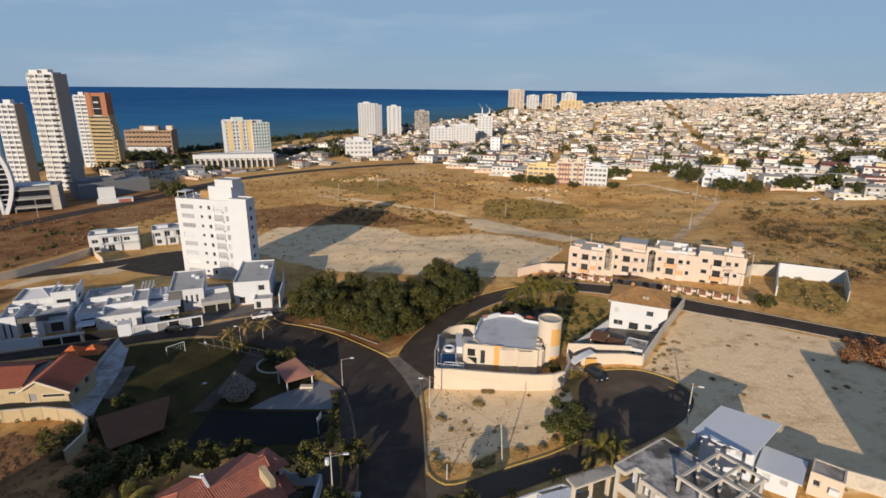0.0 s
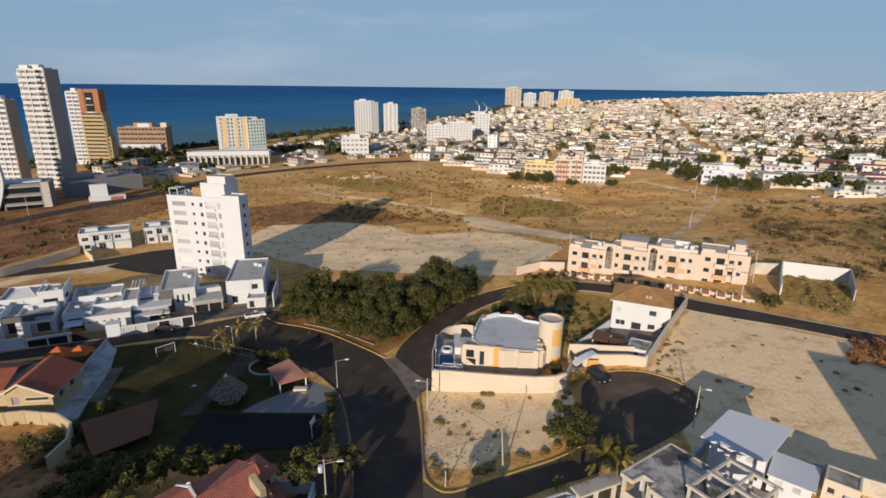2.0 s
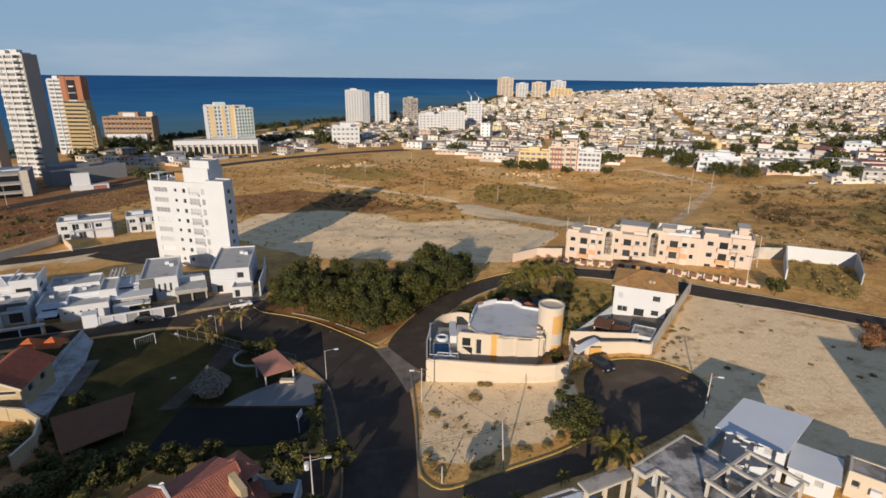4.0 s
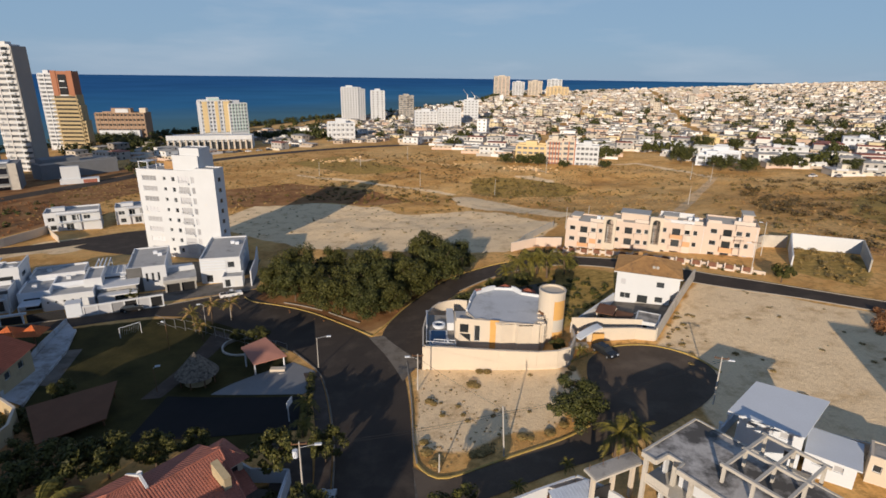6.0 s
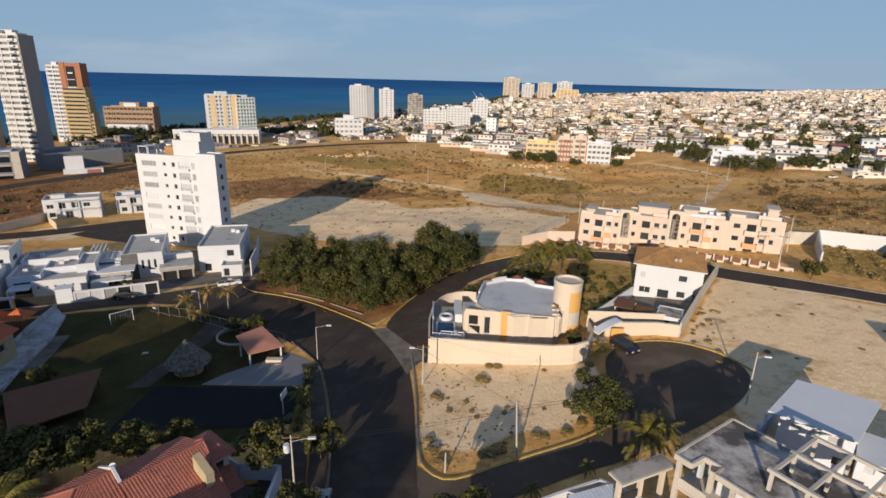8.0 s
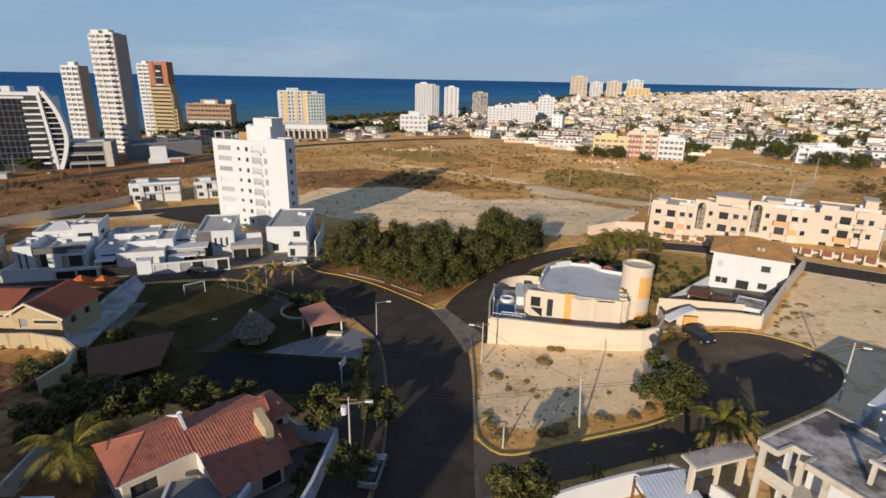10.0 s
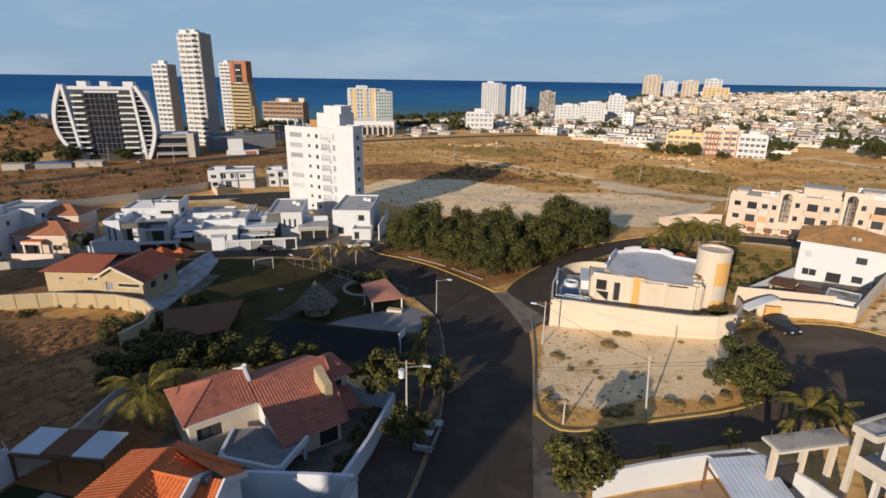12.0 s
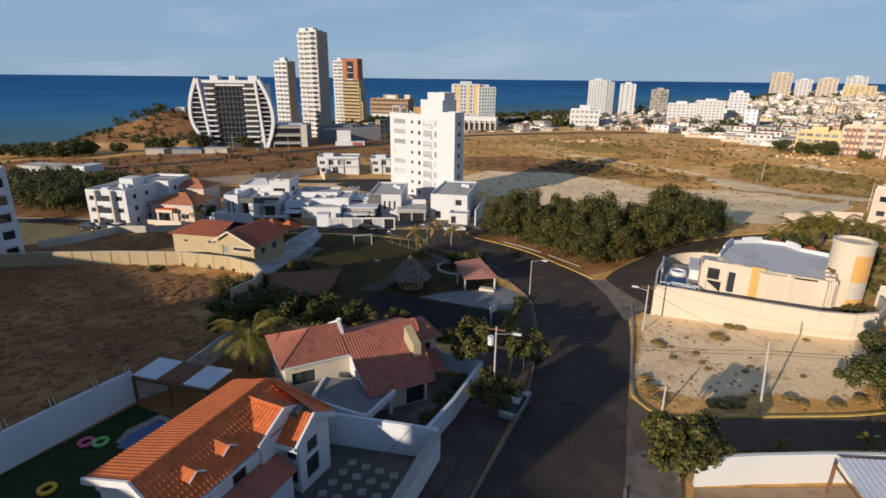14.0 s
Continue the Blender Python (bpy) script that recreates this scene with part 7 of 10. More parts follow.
# ---- yellow house and its neighbours ----
def yellow_house():
    t, w = from_front("yellow_house", -85.0, 82.1, -65.3, 84.6, -1.0, "pale yellow two-storey house with brown tile roofs", "house")
    t.scale = (1.045, 1.045, 1.045)
    block(t, 0, 0, 10.0, 9, -2, 5.6, YELLOW_W, front=[(2.4, 4.0, 0.7, 0.5), (7.4, 4.2, 1.6, 0.5), (7.0, 0.8, 1.6, 0.5)], parapet=0)
    block(t, 10.0, -0.6, 7.0, 9, -2, 4.9, YELLOW_W, front=[(0.8, 2.9, 1.2, 1.5, "pale"), (3.0, 3.7, 3.4, 0.5, "dark"), (0.8, 0.4, 1.6, 0.6)], right=[(2, 2.6, 1.4, 1.2), (5.4, 2.6, 1.4, 1.2)], parapet=0)
    part("window_surround", boxes((12.8, -0.68, 3.5, 16.6, -0.6, 3.68), (12.8, -0.68, 4.22, 16.6, -0.6, 4.4)), CREAM, t)
    bm = bmesh.new()
    tiles(bm, (-0.7, -0.7, 5.4), (9.9, -0.7, 5.7), (9.4, 5.0, 7.0), (2.4, 5.0, 6.9), 0.45)
    tiles(bm, (-0.7, 9.6, 5.4), (-0.7, -0.7, 5.4), (2.4, 5.0, 6.9), (2.4, 5.0, 6.9), 0.45)
    tiles(bm, (9.4, 9.8, 5.4), (-0.7, 9.6, 5.4), (2.4, 5.0, 6.9), (9.4, 5.0, 7.0), 0.45)
    part("roof", bm, TILE_D, t)
    bm = bmesh.new()
    tiles(bm, (9.4, 9.2, 5.2), (9.4, -1.1, 5.2), (12.5, -1.1, 7.0), (12.5, 9.2, 7.0), 0.45)
    tiles(bm, (17.6, -1.1, 4.6), (17.6, 9.2, 4.6), (12.5, 9.2, 7.0), (12.5, -1.1, 7.0), 0.45)
    part("roof", bm, TILE_D, t)
    bm = bmesh.new()
    prism(bm, [(10.0, -0.58), (12.5, -0.58), (12.5, -0.33), (10.0, -0.33)], 4.8, [5.2, 6.8, 6.8, 5.2])
    prism(bm, [(12.5, -0.58), (17.0, -0.58), (17.0, -0.33), (12.5, -0.33)], 4.8, [6.8, 4.7, 4.7, 6.8])
    part("gable", bm, YELLOW_W, t)
    bm = bmesh.new()
    for p, q in (((9.3, 5.15), (12.5, 7.1)), ((12.5, 7.1), (17.7, 4.65))):
        solid(bm, [(p[0], -1.25, p[1] - 0.25), (q[0], -1.25, q[1] - 0.25), (q[0], -1.08, q[1] - 0.25), (p[0], -1.08, p[1] - 0.25), (p[0], -1.25, p[1] + 0.12), (q[0], -1.25, q[1] + 0.12), (q[0], -1.08, q[1] + 0.12), (p[0], -1.08, p[1] + 0.12)])
    part("verge", bm, CREAM, t)
    for x in (8.6, 12.5):
        part("garden_post", boxes((x - 0.1, 17.4, -2, x + 0.1, 17.6, 3.0)), WOOD, t)
        bm = bmesh.new()
        c = (x, 17.5, 4.5)
        q = [(x - 1.9, 15.6, 3.0), (x + 1.9, 15.6, 3.0), (x + 1.9, 19.4, 3.0), (x - 1.9, 19.4, 3.0)]
        for i in range(4):
            tiles(bm, q[i], q[(i + 1) % 4], c, c, 0.4)
        part("tiled_hood", bm, TILE_O, t, "small orange pyramid roof")
    run_wall("yard_wall", [(-104, 62), (-97, 67.4), (-88, 73.4), (-79.5, 78.2), (-70, 80.6), (-64, 80), (-60, 77.4), (-57.6, 73), (-57.2, 68)], 2.4, YELLOW_W, "long pale yellow yard wall with posts", thick=0.25, cap=CREAM)
    for x, y in resample([(-104, 62), (-97, 67.4), (-88, 73.4), (-79.5, 78.2), (-70, 80.6), (-64, 80)], 16)[1:-1]:
        p = tagged(part("wall_post", boxes((-0.14, -0.2, -1, 0.14, 0.2, 2.52)), YELLOW_W, None), "square post in a pale yellow wall", "post", "yellow wall posts")
        p.matrix_basis = pose(x, y, gz(x, y), 0, 0, 33)
    strip("concrete_bank", [(-67.0, 83.6), (-69.3, 90), (-73.4, 101.8), (-76.4, 114)], [(-62.4, 81.6), (-64.4, 87), (-68.0, 100), (-72.4, 110)], 0.12, BANK, "dirty white concrete side yard above a park", "yard", 6)
    run_wall("park_wall", [(-62.3, 81.5), (-64.3, 87), (-67.9, 100), (-72.3, 110)], 0.5, BANK, "low dirty white wall along a park", thick=0.3)
    run_wall("park_wall", [(-67.2, 83.8), (-69.5, 90), (-73.6, 101.8), (-76.6, 114)], 1.1, BANK, "low dirty white wall along a side yard", thick=0.25)
    # white apartment block and peach house
    t, w = from_front("apartment_block", -121.2, 90.4, -112.0, 93.2, -0.6, "white three-storey apartment block with a roof terrace", "apartment block")
    holes = [(x, 0.8 + 2.7 * s, 1.7, 1.1) for s in range(3) for x in (0.7, 7.0)]
    block(t, 0, 0, w, 11.5, -2, 7.9, WHITE, front=holes, right=[(x, 0.8 + 2.7 * s, 1.2, 1.1) for s in range(3) for x in (2.4, 6.6)], parapet=0.8)
    for s in range(3):
        b = part("balcony", boxes((3.2, -0.9, 2.7 * s - 0.1, 6.4, 0, 2.7 * s + 0.05), (3.2, -0.9, 2.7 * s + 0.05, 6.4, -0.8, 2.7 * s + 0.9)), WHITE_B, t)
        part("balcony_door", boxes((3.8, -0.06, 2.7 * s + 0.1, 5.8, -0.005, 2.7 * s + 2.0)), PANE, b)
    part("grey_pier", boxes((2.7, -1.0, -1, 3.1, 0, 8.6), (6.5, -1.0, -1, 6.9, 0, 8.6)), CONC_L, t, "pale grey pier")
    block(t, 3.4, 11.5, 9.0, 9, -2, 8.4, WHITE, right=[(2, 6.2, 1.2, 1.1), (5, 6.2, 1.2, 1.1)], parapet=0.5)
    part("roof_room", boxes((3.2, 7.0, 7.9, 6.6, 11.0, 10.0)), WHITE, t)
    part("terrace_table", boxes((2.0, 2.4, 7.9, 3.6, 3.6, 8.6), (4.4, 5.0, 7.9, 5.4, 6.0, 9.0)), WHITE_B, t)
    t, w = from_front("peach_house", -113.0, 99.6, -102.4, 102.4, -0.6, "peach house with salmon tile roofs and porch", "house")
    block(t, 0, 0, w, 9, -2, 4.2, PEACH, front=[(1.0, 1.2, 1.4, 1.2), (3.6, 0.2, 1.4, 2.0, "dark"), (7.6, 1.0, 2.0, 1.2)], parapet=0)
    hip_roof(t, 0, 0, w, 9, 4.4, 1.8, 0.5, TILE_S, pitch=0.5)
    block(t, -0.4, 9, 8.6, 7, -2, 6.2, PEACH, front=[(1.2, 4.2, 1.8, 1.4, "dark"), (5.2, 4.2, 1.6, 1.3)], parapet=0)
    hip_roof(t, -0.4, 9, 8.2, 16, 6.4, 1.7, 0.5, TILE_S, pitch=0.5)
    part("porch_arch", boxes((2.6, -1.6, -1, 3.0, -1.2, 2.8), (6.0, -1.6, -1, 6.4, -1.2, 2.8), (2.4, -1.7, 2.8, 6.6, -1.1, 3.4)), PEACH_L, t)
    part("terrace", boxes((2.4, -1.7, 3.4, 6.6, 0, 3.6)), TILE_O, t)
    part("gate_wall", boxes((-0.5, -3.4, -1.5, 11.5, -3.2, 1.4)), PEACH_L, t)
    # tall block at the edge of the plot
    t = thing("apartment_block", -104.6, 43.4, 1.2, 90, "white mid-rise apartment block with grey windows", "apartment block")
    holes = [(1.2 + 2.9 * i, 1.0 + 3.0 * s, 1.9, 1.5, "dark") for s in range(5) for i in range(8)]
    block(t, 0, 0, 24.2, 8.5, -2, 15.8, WHITE_B, front=holes, right=[(1.6 + 3.4 * i, 1.0 + 3.0 * s, 1.5, 1.4) for s in range(5) for i in range(2)], parapet=0.6)
    for s in range(5):
        part("floor_band", boxes((0, -0.12, 3.0 * s + 2.7, 24.2, 0.0, 3.0 * s + 2.95)), WHITE, t)
    run_wall("yard_wall", [(-110.5, 73.0), (-109.0, 78.3), (-109.8, 88.8)], 1.6, CONC_L, "pale plot wall beside a mid-rise", thick=0.25)
    run_wall("yard_wall", [(-109.8, 88.8), (-104, 92.5), (-98.0, 97.0)], 1.6, CONC_L, "pale plot wall beside parked cars", thick=0.25)


yellow_house()


# ---- park ----
def park():
    strip("court", [(-41.8, 72.2), (-42.2, 85)], [(-18.8, 74.0), (-20.6, 83.6)], 0.06, COURT, "black surfaced sports court", "court", 10)
    strip("plaza", [(-35.6, 85.4), (-33, 90), (-25, 96.5)], [(-20.4, 84.4), (-18.4, 88), (-20.3, 92.5)], 0.055, PLAZA, "pale concrete plaza beside a court", "plaza", 8)
    strip("path", [(-46, 84), (-44.5, 98), (-45, 112)], [(-43, 84.5), (-41.5, 97), (-40.5, 109.5)], 0.05, WALK, "dark winding park path", "path", 4)
    strip("pavement", [(-13.4, 30), (-13.4, 58), (-14.8, 67), (-17, 77), (-19.4, 85), (-22, 91.6)], [(-11.6, 30), (-11.5, 58), (-12.7, 67), (-14.6, 76), (-16.9, 84.5), (-19.4, 91.6)], 0.17, WALK, "dark worn pavement along the street", "pavement", 4, sides=0.25)
    strip("pavement", [(-0.9, 30), (-1.0, 50), (-0.6, 54.6)], [(2.6, 30), (2.6, 50), (2.6, 54.6)], 0.17, GUTTER, "worn concrete pavement beside a white wall", "pavement", 4, sides=0.25)
    t = thing("kiosk", -29.8, 95.5, -1.7, 0, "park kiosk with a faded pink sloping roof", "kiosk")
    q = [(-4.0, 0.2, 3.9), (-0.7, -3.6, 2.6), (4.2, -0.5, 2.6), (-0.8, 4.1, 3.9)]
    bm = bmesh.new()
    prism(bm, [(p[0], p[1]) for p in q], [p[2] for p in q], [p[2] + 0.15 for p in q])
    part("roof", bm, PINK, t)
    for x, y, hgt in ((-3.4, 0.2, 3.8), (-0.7, -3.1, 2.7), (3.6, -0.5, 2.7), (-0.8, 3.5, 3.8)):
        part("post", boxes((x - 0.12, y - 0.12, -0.5, x + 0.12, y + 0.12, hgt)), WHITE, t)
    part("counter", boxes((1.6, -2.6, -0.5, 4.2, -1.6, 1.2)), CREAM, t)
    part("bench_wall", boxes((3.4, -3.6, -0.5, 7.2, -3.2, 0.9)), CREAM, t)
    t = thing("thatched_hut", -39.4, 90.0, -1.3, 0, "round open hut with a ragged grey thatched roof", "hut")
    bm = bmesh.new()
    rr = random.Random(3)
    for k in range(1500):
        a = rr.random() * math.tau
        r1 = 0.1 + 2.8 * math.sqrt(rr.random())
        r2 = min(3.45, r1 + 0.6 + rr.random() * 0.5)
        p = Vector((r1 * math.cos(a), r1 * math.sin(a), 5.9 - 1.12 * r1 + rr.uniform(0.0, 0.1)))
        a2 = a + rr.uniform(-0.05, 0.05)
        e = Vector((r2 * math.cos(a2), r2 * math.sin(a2), 5.9 - 1.12 * r2 - rr.random() * 0.12 + 0.08))
        s = Vector((-math.sin(a), math.cos(a), 0)) * rr.uniform(0.04, 0.11)
        bm.faces.new([bm.verts.new(v) for v in (p - s, p + s, e + s * 1.3, e - s * 1.3)])
    tagged(part("thatch", bm, THATCH, t), "", kind="stuff")
    bm = bmesh.new()
    tube(bm, (0, 0, 2.25), (0, 0, 5.85), 3.2, 0.06, 10)
    part("roof_core", bm, THATCH, t)
    for k in range(8):
        a = k * math.tau / 8
        bm = bmesh.new()
        tube(bm, (2.8 * math.cos(a), 2.8 * math.sin(a), -0.4), (2.8 * math.cos(a), 2.8 * math.sin(a), 2.4), 0.12, 0.12, 8)
        part("post", bm, WOOD, t)
    bm = bmesh.new()
    tube(bm, (0, 0, -0.4), (0, 0, 1.2), 2.1, 2.1, 16)
    part("bar", bm, YELLOW_W, t)
    t = thing("open_shed", 0, 0, 0, 0, "open shed with a large brown sheet roof", "shed")
    bm = bmesh.new()
    prism(bm, [(-52.4, 70.4), (-46.6, 76.4), (-50.0, 85.6), (-59.2, 78.4)], [1.6, 1.3, 1.8, 1.9], [1.75, 1.45, 1.95, 2.05])
    part("roof", bm, ROOF_BR, t)
    for x, y in ((-52.4, 71.2), (-47.2, 76.6), (-50.2, 84.6), (-58.2, 78.3)):
        part("post", boxes((x - 0.1, y - 0.1, -1.6, x + 0.1, y + 0.1, 1.4)), WOOD, t)
    g = thing("goal", -61.8, 107.2, -1.95, 47, "white football goal on a small pitch", "goal")
    bm = bmesh.new()
    tube(bm, (0, 0, -0.2), (0, 0, 2.3), 0.07, 0.07, 8)
    tube(bm, (3.9, 0, -0.2), (3.9, 0, 2.3), 0.07, 0.07, 8)
    tube(bm, (0, 0, 2.3), (3.9, 0, 2.3), 0.07, 0.07, 8)
    part("frame", bm, WHITE, g)
    bm = bmesh.new()
    for i in range(9):
        tube(bm, (0.43 * i + 0.2, 0, 2.25), (0.43 * i + 0.2, 1.2, 0), 0.015, 0.015, 4)
    part("net", bm, WHITE, g)
    h = thing("basketball_hoop", -20.6, 76.4, 0.9, 80, "white basketball hoop beside a court", "basketball hoop")
    bm = bmesh.new()
    tube(bm, (0, 0, -0.3), (0, 0, 3.0), 0.08, 0.08, 8)
    part("post", bm, WHITE, h)
    part("board", boxes((-0.9, -0.3, 2.6, 0.9, -0.24, 3.6)), WHITE_B, h)
    b = thing("round_bed", -36.5, 104.0, -2.0, 0, "round planting bed with a pale rim", "planting bed")
    bm = bmesh.new()
    for k in range(24):
        a, c = k * math.tau / 24, (k + 1) * math.tau / 24
        prism(bm, [(4.0 * math.cos(a), 4.0 * math.sin(a)), (4.0 * math.cos(c), 4.0 * math.sin(c)), (3.7 * math.cos(c), 3.7 * math.sin(c)), (3.7 * math.cos(a), 3.7 * math.sin(a))], -0.3, 0.4)
    part("rim", bm, CONC_L, b)
    # chain-link fence towards the street
    for i in range(13):
        x, y = -27 - 2.4 * i, 100.2 + 1.25 * i + (0.0 if i < 9 else -0.5 * (i - 8))
        p = thing("park_fence", x, y, gz(x, y), 152, "thin steel fence section round a park", "fence", "park fence panels")
        part("post", boxes((-0.04, -0.04, -0.2, 0.04, 0.04, 2.2)), STEEL, p)
        for h in (0.3, 2.1):
            part("rail", boxes((0.04, -0.02, h, 2.7, 0.02, h + 0.05)), STEEL, p)


park()


# ---- unseen blocks added behind and beside the camera to shade the near ground ----
def blocks_behind():
    t = thing("apartment_block", -99.4, -0.9, 5.0, -18.4, "unseen grey mid-rise block added to shade the park", "apartment block")
    holes = [(2 + 4 * i, 1 + 3 * s, 2, 1.5) for i in range(5) for s in range(6)]
    block(t, 13, -16, 23, 14, -3, 25.9, GREY, back=holes, parapet=1.0)
    t = thing("apartment_block", -99.4, -0.9, 5.0, -18.4, "unseen grey block added to shade the tile-roofed houses' yards", "apartment block")
    block(t, 36.2, -16, 40, 14, -3, 18.1, GREY, back=[(2 + 4 * i, 1 + 3 * s, 2, 1.5) for i in range(9) for s in range(4)], parapet=0.6)
    t = thing("apartment_block", -99.4, -0.9, 5.0, -18.4, "unseen low grey block added to shade the rusty plot", "apartment block")
    block(t, -66, -16, 78.8, 14, -3, 15.1, GREY, back=[(2 + 4 * i, 1 + 3 * s, 2, 1.5) for i in range(16) for s in range(3)], parapet=0.4)
    t = thing("apartment_block", -99.4, -0.9, 5.0, -18.4, "unseen narrow grey tower added to shade the street", "apartment tower")
    block(t, 77 - 14.6, -19, 8.2, 2.8, -3, 26.4, GREY, back=[(2, 1 + 3 * s, 2, 1.5) for s in range(6)], parapet=0.6)
    t = thing("apartment_block", 50.1, 34.6, 8.0, -18.4, "unseen grey mid-rise block added to shade a sandy lot", "apartment block")
    block(t, 0, 0, 34, 12, -3, 12.6, GREY, back=[(2 + 4 * i, 1 + 3 * s, 2, 1.5) for i in range(5) for s in range(2)], parapet=0.8)


blocks_behind()


# ---- hotel with curved fins ----
def hotel():
    t, w = from_front("hotel", -250.0, 246.4, -218.0, 259.6, -8.0, "white hotel with curved side fins and a dark glass grid", "hotel")
    h = 38.0
    part("body", boxes((-2, 3.2, 0, 33, 16, h - 2)), WHITE, t)
    part("glass", boxes((6, 2.6, 3.5, 22.5, 3.1, 35)), HOTEL_G, t, "dark glass facade")
    for i in range(8):
        x = 6 + 16.5 * i / 7
        part("mullion", boxes((x - 0.05, 2.5, 3.5, x + 0.05, 2.62, 35)), HALL_G, t)
    for k in range(12):
        z = 3.5 + 31.5 * k / 11
        part("transom", boxes((6, 2.48, z - 0.07, 22.5, 2.64, z + 0.07)), HALL_G, t)
    for k in range(11):
        z = 4.2 + 2.95 * k
        for x0, x1 in ((0.6, 6.0), (22.5, 29.6)):
            b = part("balcony", boxes((x0, 0.2, z - 0.4, x1, 3.2, z)), WHITE, t)
            part("balcony_front", boxes((x0, 0.2, z, x1, 0.35, z + 0.45)), WHITE if k % 4 else WHITE_B, b)
            part("recess", boxes((x0 + 0.2, 3.0, z + 0.1, x1 - 0.2, 3.15, z + 2.4)), PANE, b)
    part("roof_frame", boxes((-1, 1.5, 36.6, 30, 3.4, 38.2)), WHITE, t)
    for x, q in ((2, 4.5), (13, 3.6), (24, 5.0)):
        part("roof_box", boxes((x, 6, h - 2, x + q, 11, h + 2.6)), WHITE, t)

    def fin(outer, inner, name):
        n = 16
        o, i = resample(rounded(outer, 3), n), resample(inner, n)
        bm = bmesh.new()
        for line, a in ((o, 0.9), (i, 0.7)):
            for p, q in zip(line, line[1:]):
                s = Vector((q[1] - p[1], -(q[0] - p[0]))).normalized() * a
                solid(bm, [(p[0] - s.x, 0, p[1] - s.y), (p[0] + s.x, 0, p[1] + s.y), (p[0] + s.x, 3.6, p[1] + s.y), (p[0] - s.x, 3.6, p[1] - s.y),
                           (q[0] - s.x, 0, q[1] - s.y), (q[0] + s.x, 0, q[1] + s.y), (q[0] + s.x, 3.6, q[1] + s.y), (q[0] - s.x, 3.6, q[1] - s.y)])
        f = part(name, bm, WHITE, t, "white curved fin")
        bm = bmesh.new()
        for k in range(n - 1):
            solid(bm, [(o[k][0], 1.8, o[k][1]), (i[k][0], 1.8, i[k][1]), (i[k][0], 2.2, i[k][1]), (o[k][0], 2.2, o[k][1]),
                       (o[k + 1][0], 1.8, o[k + 1][1]), (i[k + 1][0], 1.8, i[k + 1][1]), (i[k + 1][0], 2.2, i[k + 1][1]), (o[k + 1][0], 2.2, o[k + 1][1])])
        part("fin_glass", bm, HOTEL_G, f)
        for k in range(1, n - 1):
            a, b = min(o[k][0], i[k][0]), max(o[k][0], i[k][0])
            z = (o[k][1] + i[k][1]) / 2
            part("fin_floor", boxes((a, 0.6, z - 0.18, b, 1.8, z + 0.18)), WHITE, f)

    fin([(-3.6, 39), (-7.6, 30), (-9.6, 20), (-7.6, 11), (1.5, 0)], [(-3.0, 39), (1.5, 0.5)], "fin")
    fin([(31.5, 38.5), (36.6, 29), (38.8, 17), (36.6, 8), (33.5, 1)], [(29.6, 38), (32.6, 1)], "fin")
    for x in (-1, 2.5):
        part("leg", boxes((x - 0.5, 0.5, -4, x + 0.5, 2, 1)), WHITE, t)
    part("ground_floor", boxes((3, 3, -3, 32, 14, 3.2)), PANE, t, "dark ground floor glass")
    # low office block next to it
    p = thing("office_block", -216.5, 262.0, -7.2, 30, "low grey block with long dark window bands", "office block")
    part("body", boxes((0, 0, -3, 20, 16, 13)), HALL_G, p)
    for z in (-0.6, 3.8, 8.4):
        part("window_band", boxes((0.6, -0.1, z, 15.5, 0.0, z + 2.8)), PANE_D, p)
        part("floor_band", boxes((0.3, -0.5, z + 2.8, 15.8, 0.0, z + 3.5)), GREY, p)
    part("terrace", boxes((-3, 4, 13, 16, 15, 13.5)), WHITE_B, p)
    part("pier", boxes((16.2, -0.6, -3, 19.5, 0, 13.4)), CONC_L, p)
    q = thing("retaining_wall", -205, 295, -7.5, 52, "long grey concrete hall beside the towers", "hall")
    part("body", boxes((0, 0, -3, 38, 14, 8.5)), HALL_G, q)
    part("upper_floor", boxes((2, 3, 8.5, 20, 13, 11.0)), HALL_G, q)
    part("railing", boxes((0, 0.1, 8.5, 38, 0.2, 9.4)), STEEL, q)
    b = thing("billboard", -186.5, 282.5, -6.5, 30, "white shop box with a sign board beside the road", "billboard")
    part("board", boxes((0, 0, 2, 8, 3, 9)), WHITE, b)
    part("base", boxes((-1, -1, -1, 16, 4, 2.6)), WHITE, b)
    part("shop_front", boxes((9, -1.1, 0.4, 15, -1.0, 2.2)), TILE_R, b)


hotel()


